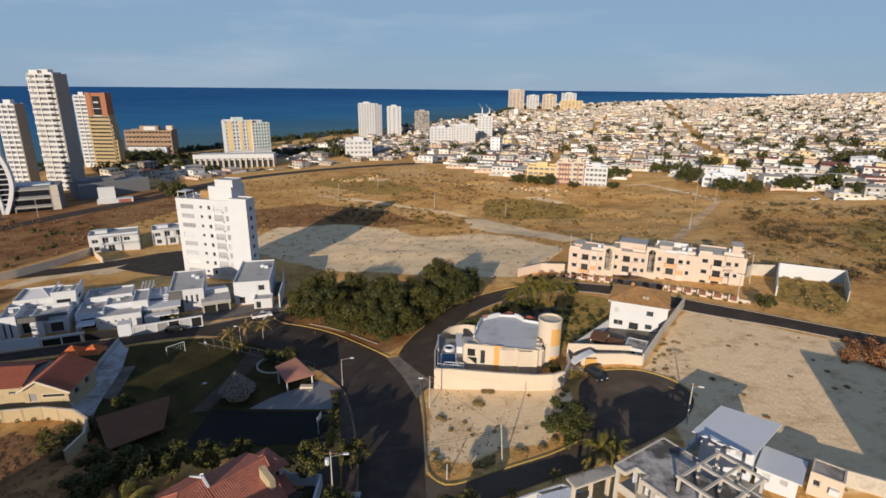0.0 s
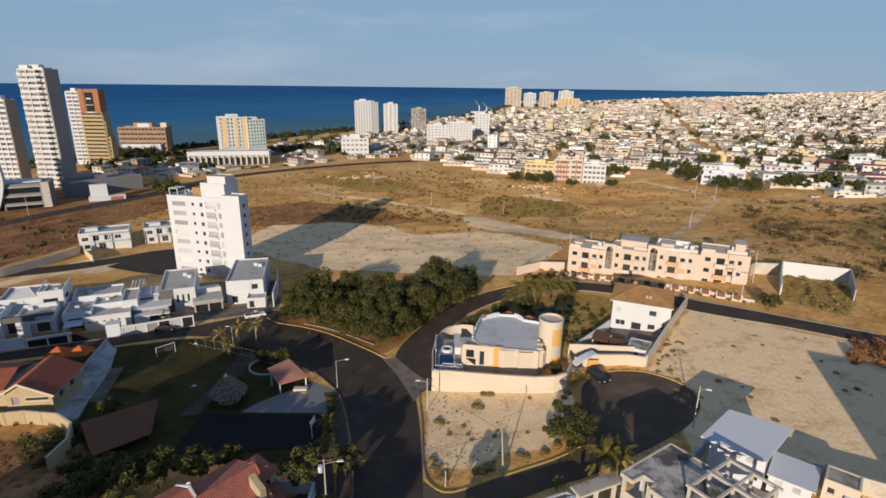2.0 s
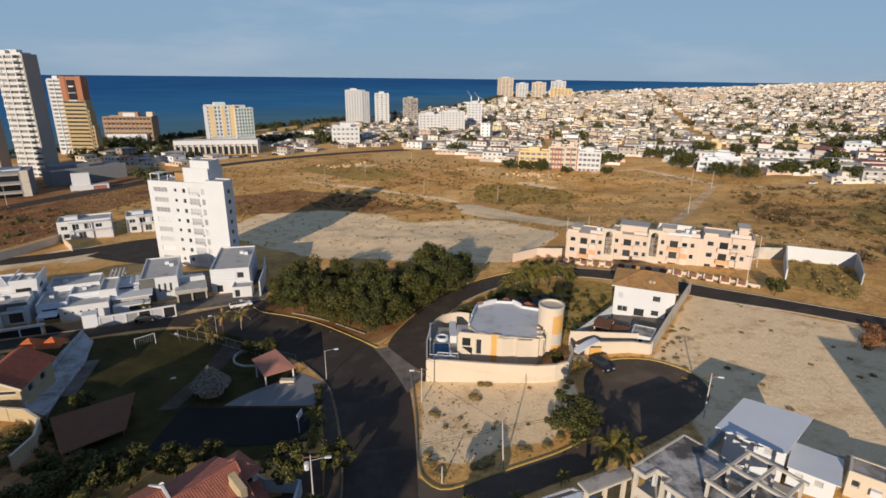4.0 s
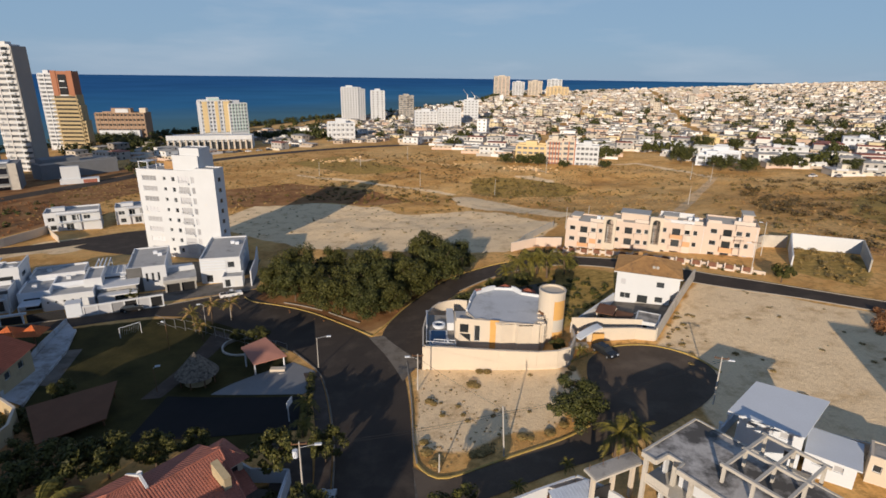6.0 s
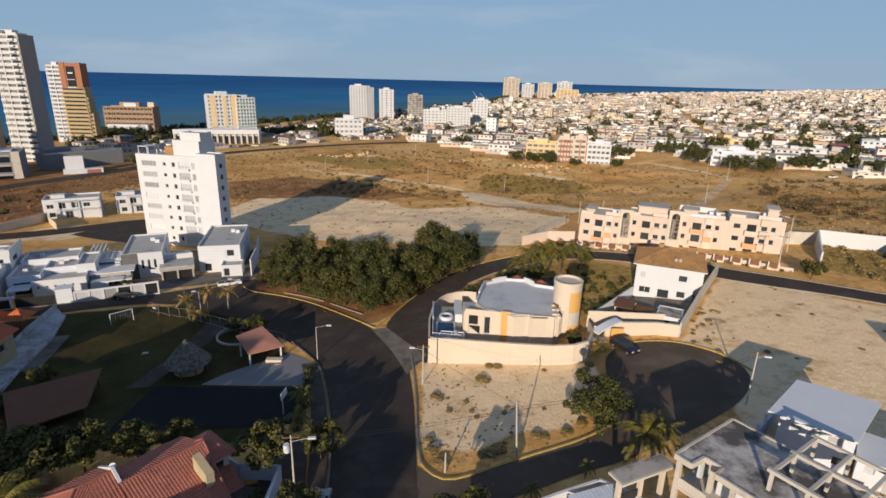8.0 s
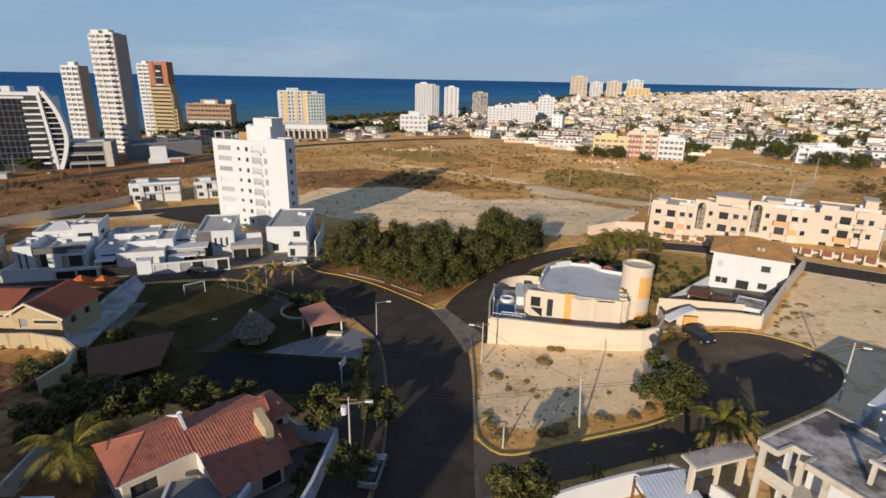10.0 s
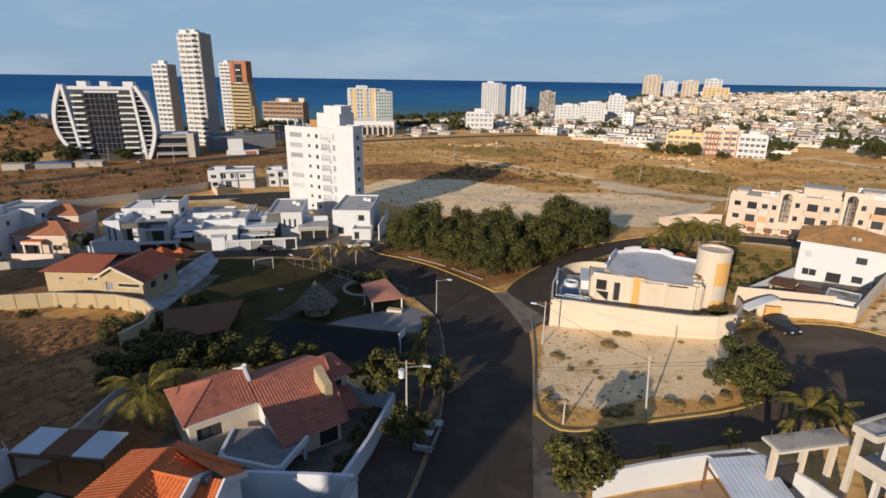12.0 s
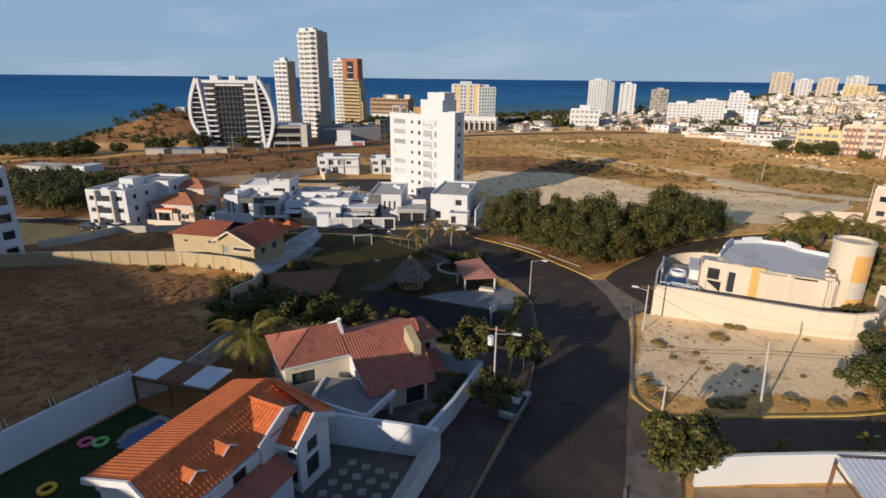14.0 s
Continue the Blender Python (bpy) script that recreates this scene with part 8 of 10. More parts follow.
def shore_road():
    """The low white hall and plots beside the coast road."""
    t, w = from_front("roadside_hall", -249.0, 145.2, -218.0, 151.0, -7.2, "long low white hall with a pale sheet roof", "hall")
    part("wall", boxes((0, 1.5, -2, w, 9, 3.4)), WHITE, t)
    part("roof", boxes((-0.6, 0, 3.4, w - 5, 9.6, 3.75)), CONC_L, t)
    part("end_block", boxes((w - 5, 0.6, -2, w + 1, 10, 4.6)), WHITE, t)
    for i in range(9):
        part("post", boxes((0.5 + 2.9 * i, 0.2, -2, 0.75 + 2.9 * i, 0.45, 3.4)), WHITE, t)
    for i in range(7):
        part("window", boxes((1.2 + 3.6 * i, 1.4, 0.4, 3.6 + 3.6 * i, 1.5, 2.4)), PANE, t)
    for k, (x, y, q) in enumerate(((-262, 214, 10), (-248, 219, 16), (-232, 226, 12))):
        s = thing("shed", x, y, gz(x, y), 22, ("pale sheet shed beside the coast road", "blue tarpaulin shed beside the coast road", "low white shed beside the coast road")[k], "shed")
        part("wall", boxes((0, 0, -1, q, 5, 2.8)), (GREY, HALL_G, CONC)[k], s)
        part("roof", boxes((-0.4, -0.4, 2.8, q + 0.4, 5.4, 3.0)), (ROOF_G, BLUE_T, ROOF_G)[k], s)
    h = thing("lookout", -372, 330, gz(-372, 330) - 0.5, 30, "small white lookout on a brown headland", "lookout")
    part("wall", boxes((0, 0, 0, 7, 4, 3)), WHITE, h)
    part("roof", boxes((-0.4, -0.4, 3, 7.4, 4.4, 3.3)), CONC_L, h)


shore_road()


def tall(name, ax, ay, bx, by, z0, z1, depth, wall, side, label, floors, bays=3, accent=None, slab=None, category="apartment tower", group="", glass_of=None, sill=0.4, open_w=0.72):
    """A far tower: storeys with projecting slabs and recessed window bays, and a plain side."""
    t, w = from_front(name, ax, ay, bx, by, z0, label, category, group)
    h = z1 - z0
    part("body", boxes((0, 0.9, -4, w, depth, h)), wall, t)
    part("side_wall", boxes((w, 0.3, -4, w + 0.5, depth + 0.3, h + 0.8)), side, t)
    part("side_wall", boxes((-0.5, 0.3, -4, 0, depth, h)), wall, t)
    pane = None
    step = h / floors
    bay = w / bays
    for k in range(floors):
        z = step * k
        f = part("storey", boxes((0, 0, z - 0.2, w, 0.9, z + 0.15), (0, 0, z + 0.15, w, 0.14, z + step * sill)), slab or wall, t)
        for i in range(bays):
            if pane is None:
                pane = part("window", boxes((bay * (1 - open_w) / 2, 0.8, step * sill, bay * (1 + open_w) / 2, 0.9, step * 0.86)), glass_of or PANE_L, f)
                pane.matrix_basis = pose(bay * i, 0, z)
            else:
                same("window", pane, pose(bay * i, 0, z), f)
    for i in range(1, bays):
        part("fin", boxes((bay * i - 0.3, -0.2, 0, bay * i + 0.3, 0.9, h)), accent or wall, t)
    part("roof_house", boxes((w * 0.3, depth * 0.3, h, w * 0.7, depth * 0.7, h + step)), wall, t)
    part("parapet", boxes((0, 0.3, h, w, 0.6, h + 0.9)), wall, t)
    part("parapet", boxes((0, depth - 0.3, h, w, depth, h + 0.9)), wall, t)
    return t


def skyline():
    # ivory tower's side render is darker grey: its shade is put into the colour
    tt = tall("apartment_tower", -247.5, 330.0, -232.4, 330.0, -9, 60.8, 12, mat("ivory_render", (0.56, 0.56, 0.56), 0.85, 0.08, 0.1, 2, 0.05), mat("shaded_grey_side_render", (0.30, 0.29, 0.28), 0.85, 0.1, 0.1, 2, 0.05), "tall ivory apartment tower with a blank side painted shade-grey", 22, 3, sill=0.5)
    for k in range(22):
        q = 70.5 / 22 * k
        part("balcony", boxes((9.6, -0.9, q - 0.2, 13.2, 0, q), (9.6, -0.9, q, 13.2, -0.8, q + 0.9)), WHITE, tt)
        part("recess", boxes((11.0, 0.0, q + 1.1, 13.0, 0.1, q + 2.6)), PANE, tt)
        if k % 2:
            part("balcony", boxes((-0.3, -0.5, q - 0.2, 2.4, 0, q), (-0.3, -0.5, q, 2.4, -0.42, q + 0.9)), WHITE, tt)
    part("roof_step", boxes((1.0, 1.0, 69.8, 6.0, 9.0, 72.6), (9.5, 0.6, 69.8, 14.6, 9.0, 71.4)), WHITE, tt)
    tall("apartment_tower", -286.6, 350.0, -275.0, 350.0, -9, 42.5, 9, WHITE, mat("tan_render", (0.33, 0.28, 0.225), 0.85, 0.08, 0.1, 2, 0.05), "white apartment tower with a blank tan side", 16, 3)
    t = tall("apartment_tower", -294.6, 452.0, -278.3, 452.0, -10, 30, 9, GOLD, GOLD, "golden yellow stepped tower with an orange top", 13, 1, open_w=1.0, sill=0.46, glass_of=PANE)
    part("stepped_side", boxes((-1.6, 1.2, -3, 0, 9, 27), (16.3, 1.2, -3, 18.2, 9, 33), (18.2, 1.6, -3, 19.8, 9, 21)), GOLD, t)
    t2 = tall("apartment_tower", -305.4, 453.0, -295.2, 453.0, -10, 46, 9, WHITE, ORANGE, "narrow white and orange tower beside a golden one", 18, 2)
    part("orange_top", boxes((0.6, 0.6, 40, 16.2, 9, 58.5), (0, 0.2, 40, 4.0, 2, 58.8), (12.6, 0.2, 40, 16.3, 2, 58.8)), ORANGE, t, "burnt orange top storeys")
    part("top_glass", boxes((5.2, 0.1, 40.9, 11.4, 0.58, 56)), PANE_D, t, "tall dark central glazing")
    part("cornice", boxes((5.2, -0.3, 40.0, 11.4, 0.1, 40.8), (6.4, -0.3, 50.6, 10.2, 0.1, 51.6), (5.2, -0.3, 46.0, 11.4, 0.1, 46.4)), WHITE, t)
    for k in range(13):
        z = 40.0 / 13 * k
        part("balcony_band", boxes((-1.8, -0.9, z - 0.3, 18.4, 0.0, z + 0.7)), GOLD, t)
    # side wall takes the brick colour darkened, as if in shade
    hb = tall("hotel_block", -331.0, 560.0, -285.0, 563.8, -15, 9.0, 16, mat("brick_orange_render", (0.34, 0.235, 0.165), 0.85, 0.1, 0.2, 3, 0.05), mat("shaded_brick_render", (0.27, 0.2, 0.15), 0.85, 0.1, 0.2, 3, 0.05), "low brick-orange block beside the sea", 5, 12, category="hotel", sill=0.5, open_w=0.5, glass_of=PANE)
    part("white_roof_room", boxes((18, 4, 24.0, 30, 12, 28.0), (18.5, 3.5, 28.0, 29.5, 12.5, 28.4)), WHITE, hb, "white rendered roof room")
    part("white_porch", boxes((4, -5, -4, 42, 0, 8.0)), WHITE, hb, "white ground floor wing")
    part("stair_tower", boxes((40, 6, 24.0, 46, 12, 29.0)), CREAM, hb)
    yb = mat("butter_yellow_render", (0.66, 0.51, 0.28), 0.85, 0.06, 0.1, 2, 0.05)
    yt = tall("apartment_tower", -180.0, 447.0, -161.5, 458.0, 3.0, 27.0, 15, WHITE, yb, "white and butter yellow block on a long podium", 8, 8, accent=WHITE, sill=0.45, open_w=0.4, slab=WHITE)
    part("yellow_panel", boxes((1.2, -0.28, 0, 5.0, -0.1, 24), (10.5, -0.28, 0, 13.0, -0.1, 24), (17.0, -0.28, 0, 21.5, -0.1, 24)), yb, yt)
    gb = mat("pale_green_render", (0.45, 0.58, 0.55), 0.8, 0.06, 0.1, 2, 0.05)
    tall("apartment_tower", -161.0, 456.5, -150.0, 466.0, 3.0, 24.8, 14, WHITE, gb, "white and pale green wing on a long podium", 8, 6, accent=gb, sill=0.45, open_w=0.5)
    part("roof_box", boxes((2, 3, 24, 10, 9, 26.2)), gb, thing("roof_house", -176.0, 450.0, 3.0, 30, "pale green roof house on a yellow block", "roof house"))
    p, w = from_front("shopping_podium", -196.0, 418.0, -137.5, 430.5, -8.0, "long white colonnaded podium building", "podium")
    part("body", boxes((0, 2.5, -3, w, 22, 10.2)), WHITE, p)
    part("roof_band", boxes((-0.5, 0, 8.0, w + 0.5, 2.6, 11.4)), WHITE, p)
    for i in range(15):
        x = w * i / 14
        part("column", boxes((x - 0.4, 0.2, -3, x + 0.4, 1.0, 8.0)), CREAM, p)
    for i in range(14):
        x = w * i / 14
        part("shop_window", boxes((x + 0.8, 2.3, 0, x + w / 14 - 0.8, 2.5, 6.4)), PANE, p)
    tall("apartment_tower", -121.5, 776.0, -99.5, 779.0, -15, 31, 18, WHITE, WHITE, "white seaside apartment tower", 15, 6, open_w=0.45, group="seaside towers")
    tall("apartment_tower", -98.5, 779.5, -90.0, 786.0, -15, 29, 16, WHITE, WHITE, "white seaside apartment tower wing", 15, 3, open_w=0.45, group="seaside towers")
    tall("apartment_tower", -81.0, 781.0, -62.5, 783.5, -15, 26.8, 18, WHITE, WHITE, "white seaside apartment tower with a plain front", 13, 3, open_w=0.35, group="seaside towers")
    tall("apartment_tower", -42.5, 794.5, -22.5, 796.0, -15, 20.2, 16, CONC, CONC, "bare concrete tower still being built", 12, 4, group="seaside towers")
    tall("apartment_block", -89.0, 487.0, -66.0, 491.0, -9, 7.6, 14, WHITE, WHITE, "white four-storey block beside the dry field", 4, 6, open_w=0.38, sill=0.5)
    tall("apartment_block", -16.0, 634.0, 9.0, 636.0, -10, 9, 16, WHITE, WHITE, "white stepped apartment block", 6, 6, open_w=0.38, sill=0.5)
    tall("apartment_block", 10.5, 632.0, 36.0, 633.0, -10, 12.5, 16, WHITE, WHITE, "tall white apartment block with small windows", 8, 7, open_w=0.38, sill=0.5)
    tall("apartment_block", 43.0, 690.0, 60.5, 689.0, -10, 19.5, 14, WHITE, WHITE, "narrow white apartment block", 9, 4, open_w=0.38, sill=0.5)
    rose = mat("rose_render", (0.62, 0.38, 0.28), 0.85, 0.06, 0.1, 2, 0.05)
    tall("apartment_tower", 151.5, 1300.0, 186.5, 1298.0, 2, 48, 24, CREAM, rose, "far cream and rose tower pair", 16, 4, accent=rose, group="far towers")
    tall("apartment_tower", 195.0, 1306.0, 222.0, 1302.0, 2, 36, 22, WHITE, WHITE, "far white tower above the town", 12, 4, group="far towers")
    tall("apartment_tower", 231.0, 1298.0, 262.0, 1294.0, 2, 38.5, 22, CREAM, CREAM, "far cream tower pair", 13, 4, group="far towers")
    tall("apartment_tower", 274.0, 1292.0, 306.0, 1286.0, 2, 42.0, 22, WHITE, WHITE, "far white tower pair", 14, 4, group="far towers")
    tall("apartment_tower", 268.0, 1270.0, 316.0, 1262.0, 2, 26.0, 18, yb, yb, "far yellow block below white towers", 8, 6, group="far towers")
    # red and cream apartment houses at the field's edge
    red = mat("brick_red_render", (0.42, 0.15, 0.09), 0.85, 0.08, 0.2, 3, 0.05)
    tall("apartment_block", 70.5, 331.0, 79.0, 328.6, -3, 12.0, 12, CREAM, red, "cream balconied apartment house with red bays", 5, 5, accent=red)
    tall("apartment_block", 79.5, 328.4, 86.0, 326.6, -3, 12.4, 12, CREAM, red, "cream apartment house with a red stair bay", 5, 2, accent=red)
    tall("apartment_block", 87.0, 326.2, 99.0, 322.6, -2.5, 9.6, 12, WHITE, WHITE, "white apartment house with dark windows", 4, 5)
    tall("apartment_block", 53.0, 336.0, 69.5, 331.6, -3, 8.6, 12, yb, yb, "yellow terraced apartment house", 4, 5)
    # blue-white houses with the large trees
    tall("house", 153.0, 312.0, 165.0, 305.0, 1.0, 7.0, 8, WHITE_B, WHITE_B, "pale blue two-storey house beside dark trees", 2, 3, category="house")
    tall("house", 160.0, 322.0, 178.0, 312.0, 1.0, 8.0, 9, WHITE_B, ROOF_G, "long pale blue house with a grey roof", 2, 4, category="house")
    for ax, ay, bx, by, z1, d, wall, roof, label in (
            (192.0, 396.0, 206.0, 388.0, 8.2, 9, yb, ROOF_G, "ochre yellow house in the town"),
            (154.0, 374.0, 172.0, 364.0, 6.0, 10, WHITE, ROOF_P, "long low white house at the field's edge"),
            (174.0, 360.0, 194.0, 348.0, 5.6, 10, WHITE, CONC_L, "long low white house at the field's edge"),
            (208.0, 344.0, 220.0, 337.0, 6.2, 9, WHITE, TILE_R, "white house with a dark red roof"),
            (222.0, 346.0, 236.0, 338.0, 6.4, 10, WHITE, ROOF_P, "two-storey white house at the field's edge"),
            (278.0, 366.0, 292.0, 357.0, 8.6, 10, WHITE_B, ROOF_P, "bluish white two-storey house beside a street")):
        z = gz(ax, ay)
        t, w = from_front("house", ax, ay, bx, by, z, label, "house")
        h = z1 - 1.0
        block(t, 0, 0, w, d, -2, h, wall, front=[(1.0 + 3.2 * i, h - 2.2, 1.6, 1.2) for i in range(int((w - 1) / 3.2))], right=[(2, h - 2.2, 1.5, 1.2)], roof=roof, parapet=0.25)
        part("roof_room", boxes((w * 0.55, d * 0.4, h, w * 0.85, d * 0.8, h + 1.8)), wall, t)
        part("eave", boxes((-0.5, -0.9, h - 0.3, w + 0.3, 0, h - 0.12)), roof, t)
    # harbour crane far off on the water
    c = thing("harbour_crane", 118.0, 1504.0, SEA, 0, "small white harbour crane barge far out at sea", "crane")
    part("barge", boxes((-36, -6, -1, 30, 6, 5)), WHITE, c)
    for x, k in ((-14, 34), (6, 30), (20, 18)):
        bm = bmesh.new()
        tube(bm, (x, 0, 5), (x, 0, k * 0.6), 1.6, 1.2, 6)
        tube(bm, (x, 0, k * 0.55), (x - 12, 0, k), 1.0, 0.6, 6)
        part("crane_mast", bm, STEEL, c)


skyline()


# ---- the town ----
TOWN_EDGE = [(-215, 345), (-140, 400), (-92, 440), (-60, 462), (-15, 425), (11, 392), (45, 345), (62, 343), (112, 345), (128, 372), (145, 345), (178, 300), (188, 270), (210, 248), (290, 190), (420, 120), (900, 0),
             (3600, 600), (3700, 3900), (1950, 2960), (1330, 2400), (955, 2140), (605, 1850), (310, 1605), (200, 1590), (160, 1380), (85, 1130), (-40, 985), (-165, 870), (-245, 770), (-320, 560), (-335, 440)]
WALL_TINTS = [(0.76, 0.76, 0.76), (0.63, 0.62, 0.59), (0.67, 0.63, 0.56), (0.56, 0.49, 0.40), (0.40, 0.32, 0.25), (0.43, 0.39, 0.35), (0.74, 0.74, 0.74), (0.52, 0.39, 0.31), (0.34, 0.32, 0.30), (0.65, 0.60, 0.54), (0.27, 0.24, 0.21), (0.78, 0.78, 0.78), (0.60, 0.52, 0.34), (0.47, 0.43, 0.37)]


def tint_mat(name, tints, rough=0.85):
    m = bpy.data.materials.new(name)
    m.use_nodes = True
    n, l = m.node_tree.nodes, m.node_tree.links
    p = n["Principled BSDF"]
    p.inputs["Roughness"].default_value = rough
    g = n.new("ShaderNodeNewGeometry")
    r = n.new("ShaderNodeValToRGB")
    r.color_ramp.interpolation = "CONSTANT"
    e = r.color_ramp.elements
    while len(e) < len(tints):
        e.new(0.99)
    for i, c in enumerate(tints):
        e[i].position, e[i].color = i / len(tints), (*c, 1)
    l.new(g.outputs["Random Per Island"], r.inputs["Fac"])
    t = n.new("ShaderNodeTexNoise")
    t.inputs["Scale"].default_value = 0.5
    t.inputs["Detail"].default_value = 6
    l.new(g.outputs["Position"], t.inputs["Vector"])
    rng = n.new("ShaderNodeMapRange")
    rng.inputs["To Min"].default_value, rng.inputs["To Max"].default_value = 0.75, 1.2
    l.new(t.outputs["Fac"], rng.inputs["Value"])
    s = n.new("ShaderNodeVectorMath")
    s.operation = "SCALE"
    l.new(r.outputs[0], s.inputs[0])
    l.new(rng.outputs[0], s.inputs["Scale"])
    l.new(s.outputs[0], p.inputs["Base Color"])
    return m


TOWN_WALL = tint_mat("town_walls", WALL_TINTS)
TOWN_ROOF = tint_mat("town_roofs", [(0.36, 0.34, 0.32), (0.46, 0.44, 0.42), (0.26, 0.23, 0.21), (0.32, 0.19, 0.13), (0.52, 0.51, 0.50), (0.36, 0.30, 0.25), (0.24, 0.23, 0.22), (0.42, 0.38, 0.33)])
HOUSE_WALLS = [mat("town_wall_%s" % n, c, 0.85, 0.08, 0.3, 5, 0.08, dirt=tuple(0.75 * q for q in c), dirt_at=0.64)
               for n, c in (("white", (0.70, 0.71, 0.72)), ("cream", (0.62, 0.57, 0.48)), ("tan", (0.50, 0.42, 0.33)), ("pale", (0.64, 0.63, 0.61)), ("salmon", (0.58, 0.45, 0.37)), ("grey", (0.42, 0.41, 0.40)))]


def town_template(k, rr):
    """One town house at the origin: stepped walls, roof slabs, windows, a roof room and a tank."""
    wall = HOUSE_WALLS[k % len(HOUSE_WALLS)]
    tint = ("white", "cream", "tan", "pale", "salmon", "grey")[k % 6]
    w, d, s = rr.uniform(8, 14), rr.uniform(7, 10), rr.choice((1, 1, 1, 1, 2, 2))
    t = new("town_house")
    tagged(t, "%s rendered flat-roofed town house with dark windows" % tint, "house", "town houses")
    h = 2.8 * s
    part("wall", boxes((0, 0, -3, w, d, h)), wall, t)
    part("roof", boxes((-0.3, -0.3, h, w + 0.3, d + 0.3, h + 0.25)), rr.choice((CONC_L, ROOF_G, TILE_R, CONC_L)), t)
    if rr.random() < 0.45:
        part("roof_room", boxes((w * 0.5, d * 0.4, h + 0.25, w * 0.85, d * 0.85, h + 2.2)), wall, t)
    if rr.random() < 0.6:
        part("balcony", boxes((w * 0.1, -1.2, 2.7, w * 0.55, 0, 2.9), (w * 0.1, -1.2, 2.9, w * 0.55, -1.1, 3.7)), WHITE, t)
    part("yard_wall", boxes((-1.5, -3.5, -3, w + 1.5, -3.3, 1.8)), HOUSE_WALLS[(k + 2) % 6], t)
    me = bpy.data.meshes.new("window")
    b = boxes((0, 0, 0, 1.3, 0.08, 1.1))
    b.to_mesh(me)
    b.free()
    me.materials.append(PANE)
    for q in range(s):
        n = max(2, int(w / 3.2))
        for i in range(n):
            o = new("window", me)
            o.parent = t
            o.matrix_basis = pose(w * (i + 0.5) / n - 0.8, -0.07, 3.0 * q + 0.9)
        for i in range(1):
            o = new("window", me)
            o.parent = t
            o.matrix_basis = pose(w + 0.07, d * (0.25 + 0.4 * i), 3.0 * q + 0.9, 0, 0, 90)
    return t


def town():
    rr = random.Random(21)
    built = [(-89, 487, 30), (-170, 440, 48), (-110, 780, 30), (-72, 783, 20), (-32, 795, 20), (10, 634, 34), (48, 633, 16), (230, 1300, 90), (82, 330, 22), (100, 322, 14), (52, 336, 14), (166, 312, 20), (199, 388, 13), (176, 358, 26), (215, 342, 12), (228, 344, 10), (284, 362, 13), (-304, 562, 34), (-285, 445, 28), (-237, 330, 20), (-270, 345, 18), (-232, 252, 40), (-195, 300, 30)]
    spots = []
    block_turn = {}
    # streets run as a loose grid; lots grow a little with distance
    c, s = math.cos(radians(-20)), math.sin(radians(-20))
    for cell, r0, r1, gx0, gx1, gy1 in ((12.5, 0, 1300, -34, 124, 112), (20.0, 1300, 2500, -30, 150, 140), (32.0, 2500, 4300, -10, 130, 130)):
        for gx in range(gx0, gx1):
            for gy in range(0, gy1):
                if gx % 10 == 0 or gy % 5 == 0:
                    continue
                x, yy = gx * cell, 120 + gy * cell
                key = (cell, gx // 10, gy // 10)
                turn = block_turn.setdefault(key, rr.uniform(-14, 10))
                px, py = c * x - s * yy + 60 + rr.uniform(-2.5, 2.5), s * x + c * yy + rr.uniform(-2.5, 2.5)
                r = math.hypot(px, py)
                if py < 60 or not r0 <= r < r1 or abs(math.degrees(math.atan2(px, py))) > 62:
                    continue
                spots.append((r, px, py, turn - 20 + rr.choice((0, 0, 90))))
    xs, ys = np.array([q[1] for q in spots]), np.array([q[2] for q in spots])
    ok = inside(TOWN_EDGE, xs, ys)
    spots = sorted(q for q, k in zip(spots, ok) if k and all(math.hypot(q[1] - a, q[2] - b) > c for a, b, c in built) and rr.random() < 0.9)
    templates = [town_template(k, rr) for k in range(18)]
    near = spots[:190]
    used = set()
    for n, (r, x, yy, turn) in enumerate(near):
        k = rr.randrange(18)
        m = pose(x, yy, gz(x, yy), 0, 0, turn if abs(turn) < 60 else turn - 90)
        if k not in used:
            templates[k].matrix_basis = m
            used.add(k)
        else:
            copy_thing(templates[k], m)
    for k in range(18):
        if k not in used:
            for o in (*templates[k].children_recursive, templates[k]):
                bpy.data.objects.remove(o)
    walls, roofs, wins = [], [], []
    rest = spots[190:]
    ground = land(np.array([q[1] for q in rest]), np.array([q[2] for q in rest])).tolist()
    for (r, x, yy, turn), z in zip(rest, ground):
        far = 1.0 if r < 1300 else 1.35 if r < 2500 else 2.0
        w, d, s = rr.uniform(7, 13) * far, rr.uniform(6, 11) * far, rr.choice((1, 1, 1, 1, 1, 1, 1, 1, 2, 2))
        if rr.random() < 0.006:
            s = rr.randint(3, 6)
        h = rr.uniform(2.3, 3.0) * s
        at = (x, yy, z, turn)
        walls.append((*at, 0, 0, -3, w, d, h))
        roofs.append((*at, -0.3, -0.3, h, w + 0.3, d + 0.3, h + 0.3))
        if rr.random() < 0.4:
            a, b = rr.uniform(0.1, 0.5), rr.uniform(0.2, 0.5)
            walls.append((*at, w * a, d * b, h + 0.3, w * (a + 0.4), d * (b + 0.4), h + rr.uniform(1.0, 2.4)))
        if rr.random() < 0.35:
            walls.append((*at, -2.5, -4, -3, w + 2.5, -3.7, rr.uniform(1.4, 2.4)))
        if r < 1500:
            n = max(2, int(w / 4))
            for q in range(s):
                for i in range(n):
                    u = w * (i + 0.5) / n
                    wins.append((*at, u - 0.6, -0.1, 3.0 * q + 1.0, u + 0.6, 0.0, 3.0 * q + 2.1))
                    if i < 2:
                        v = d * (0.3 + 0.4 * i)
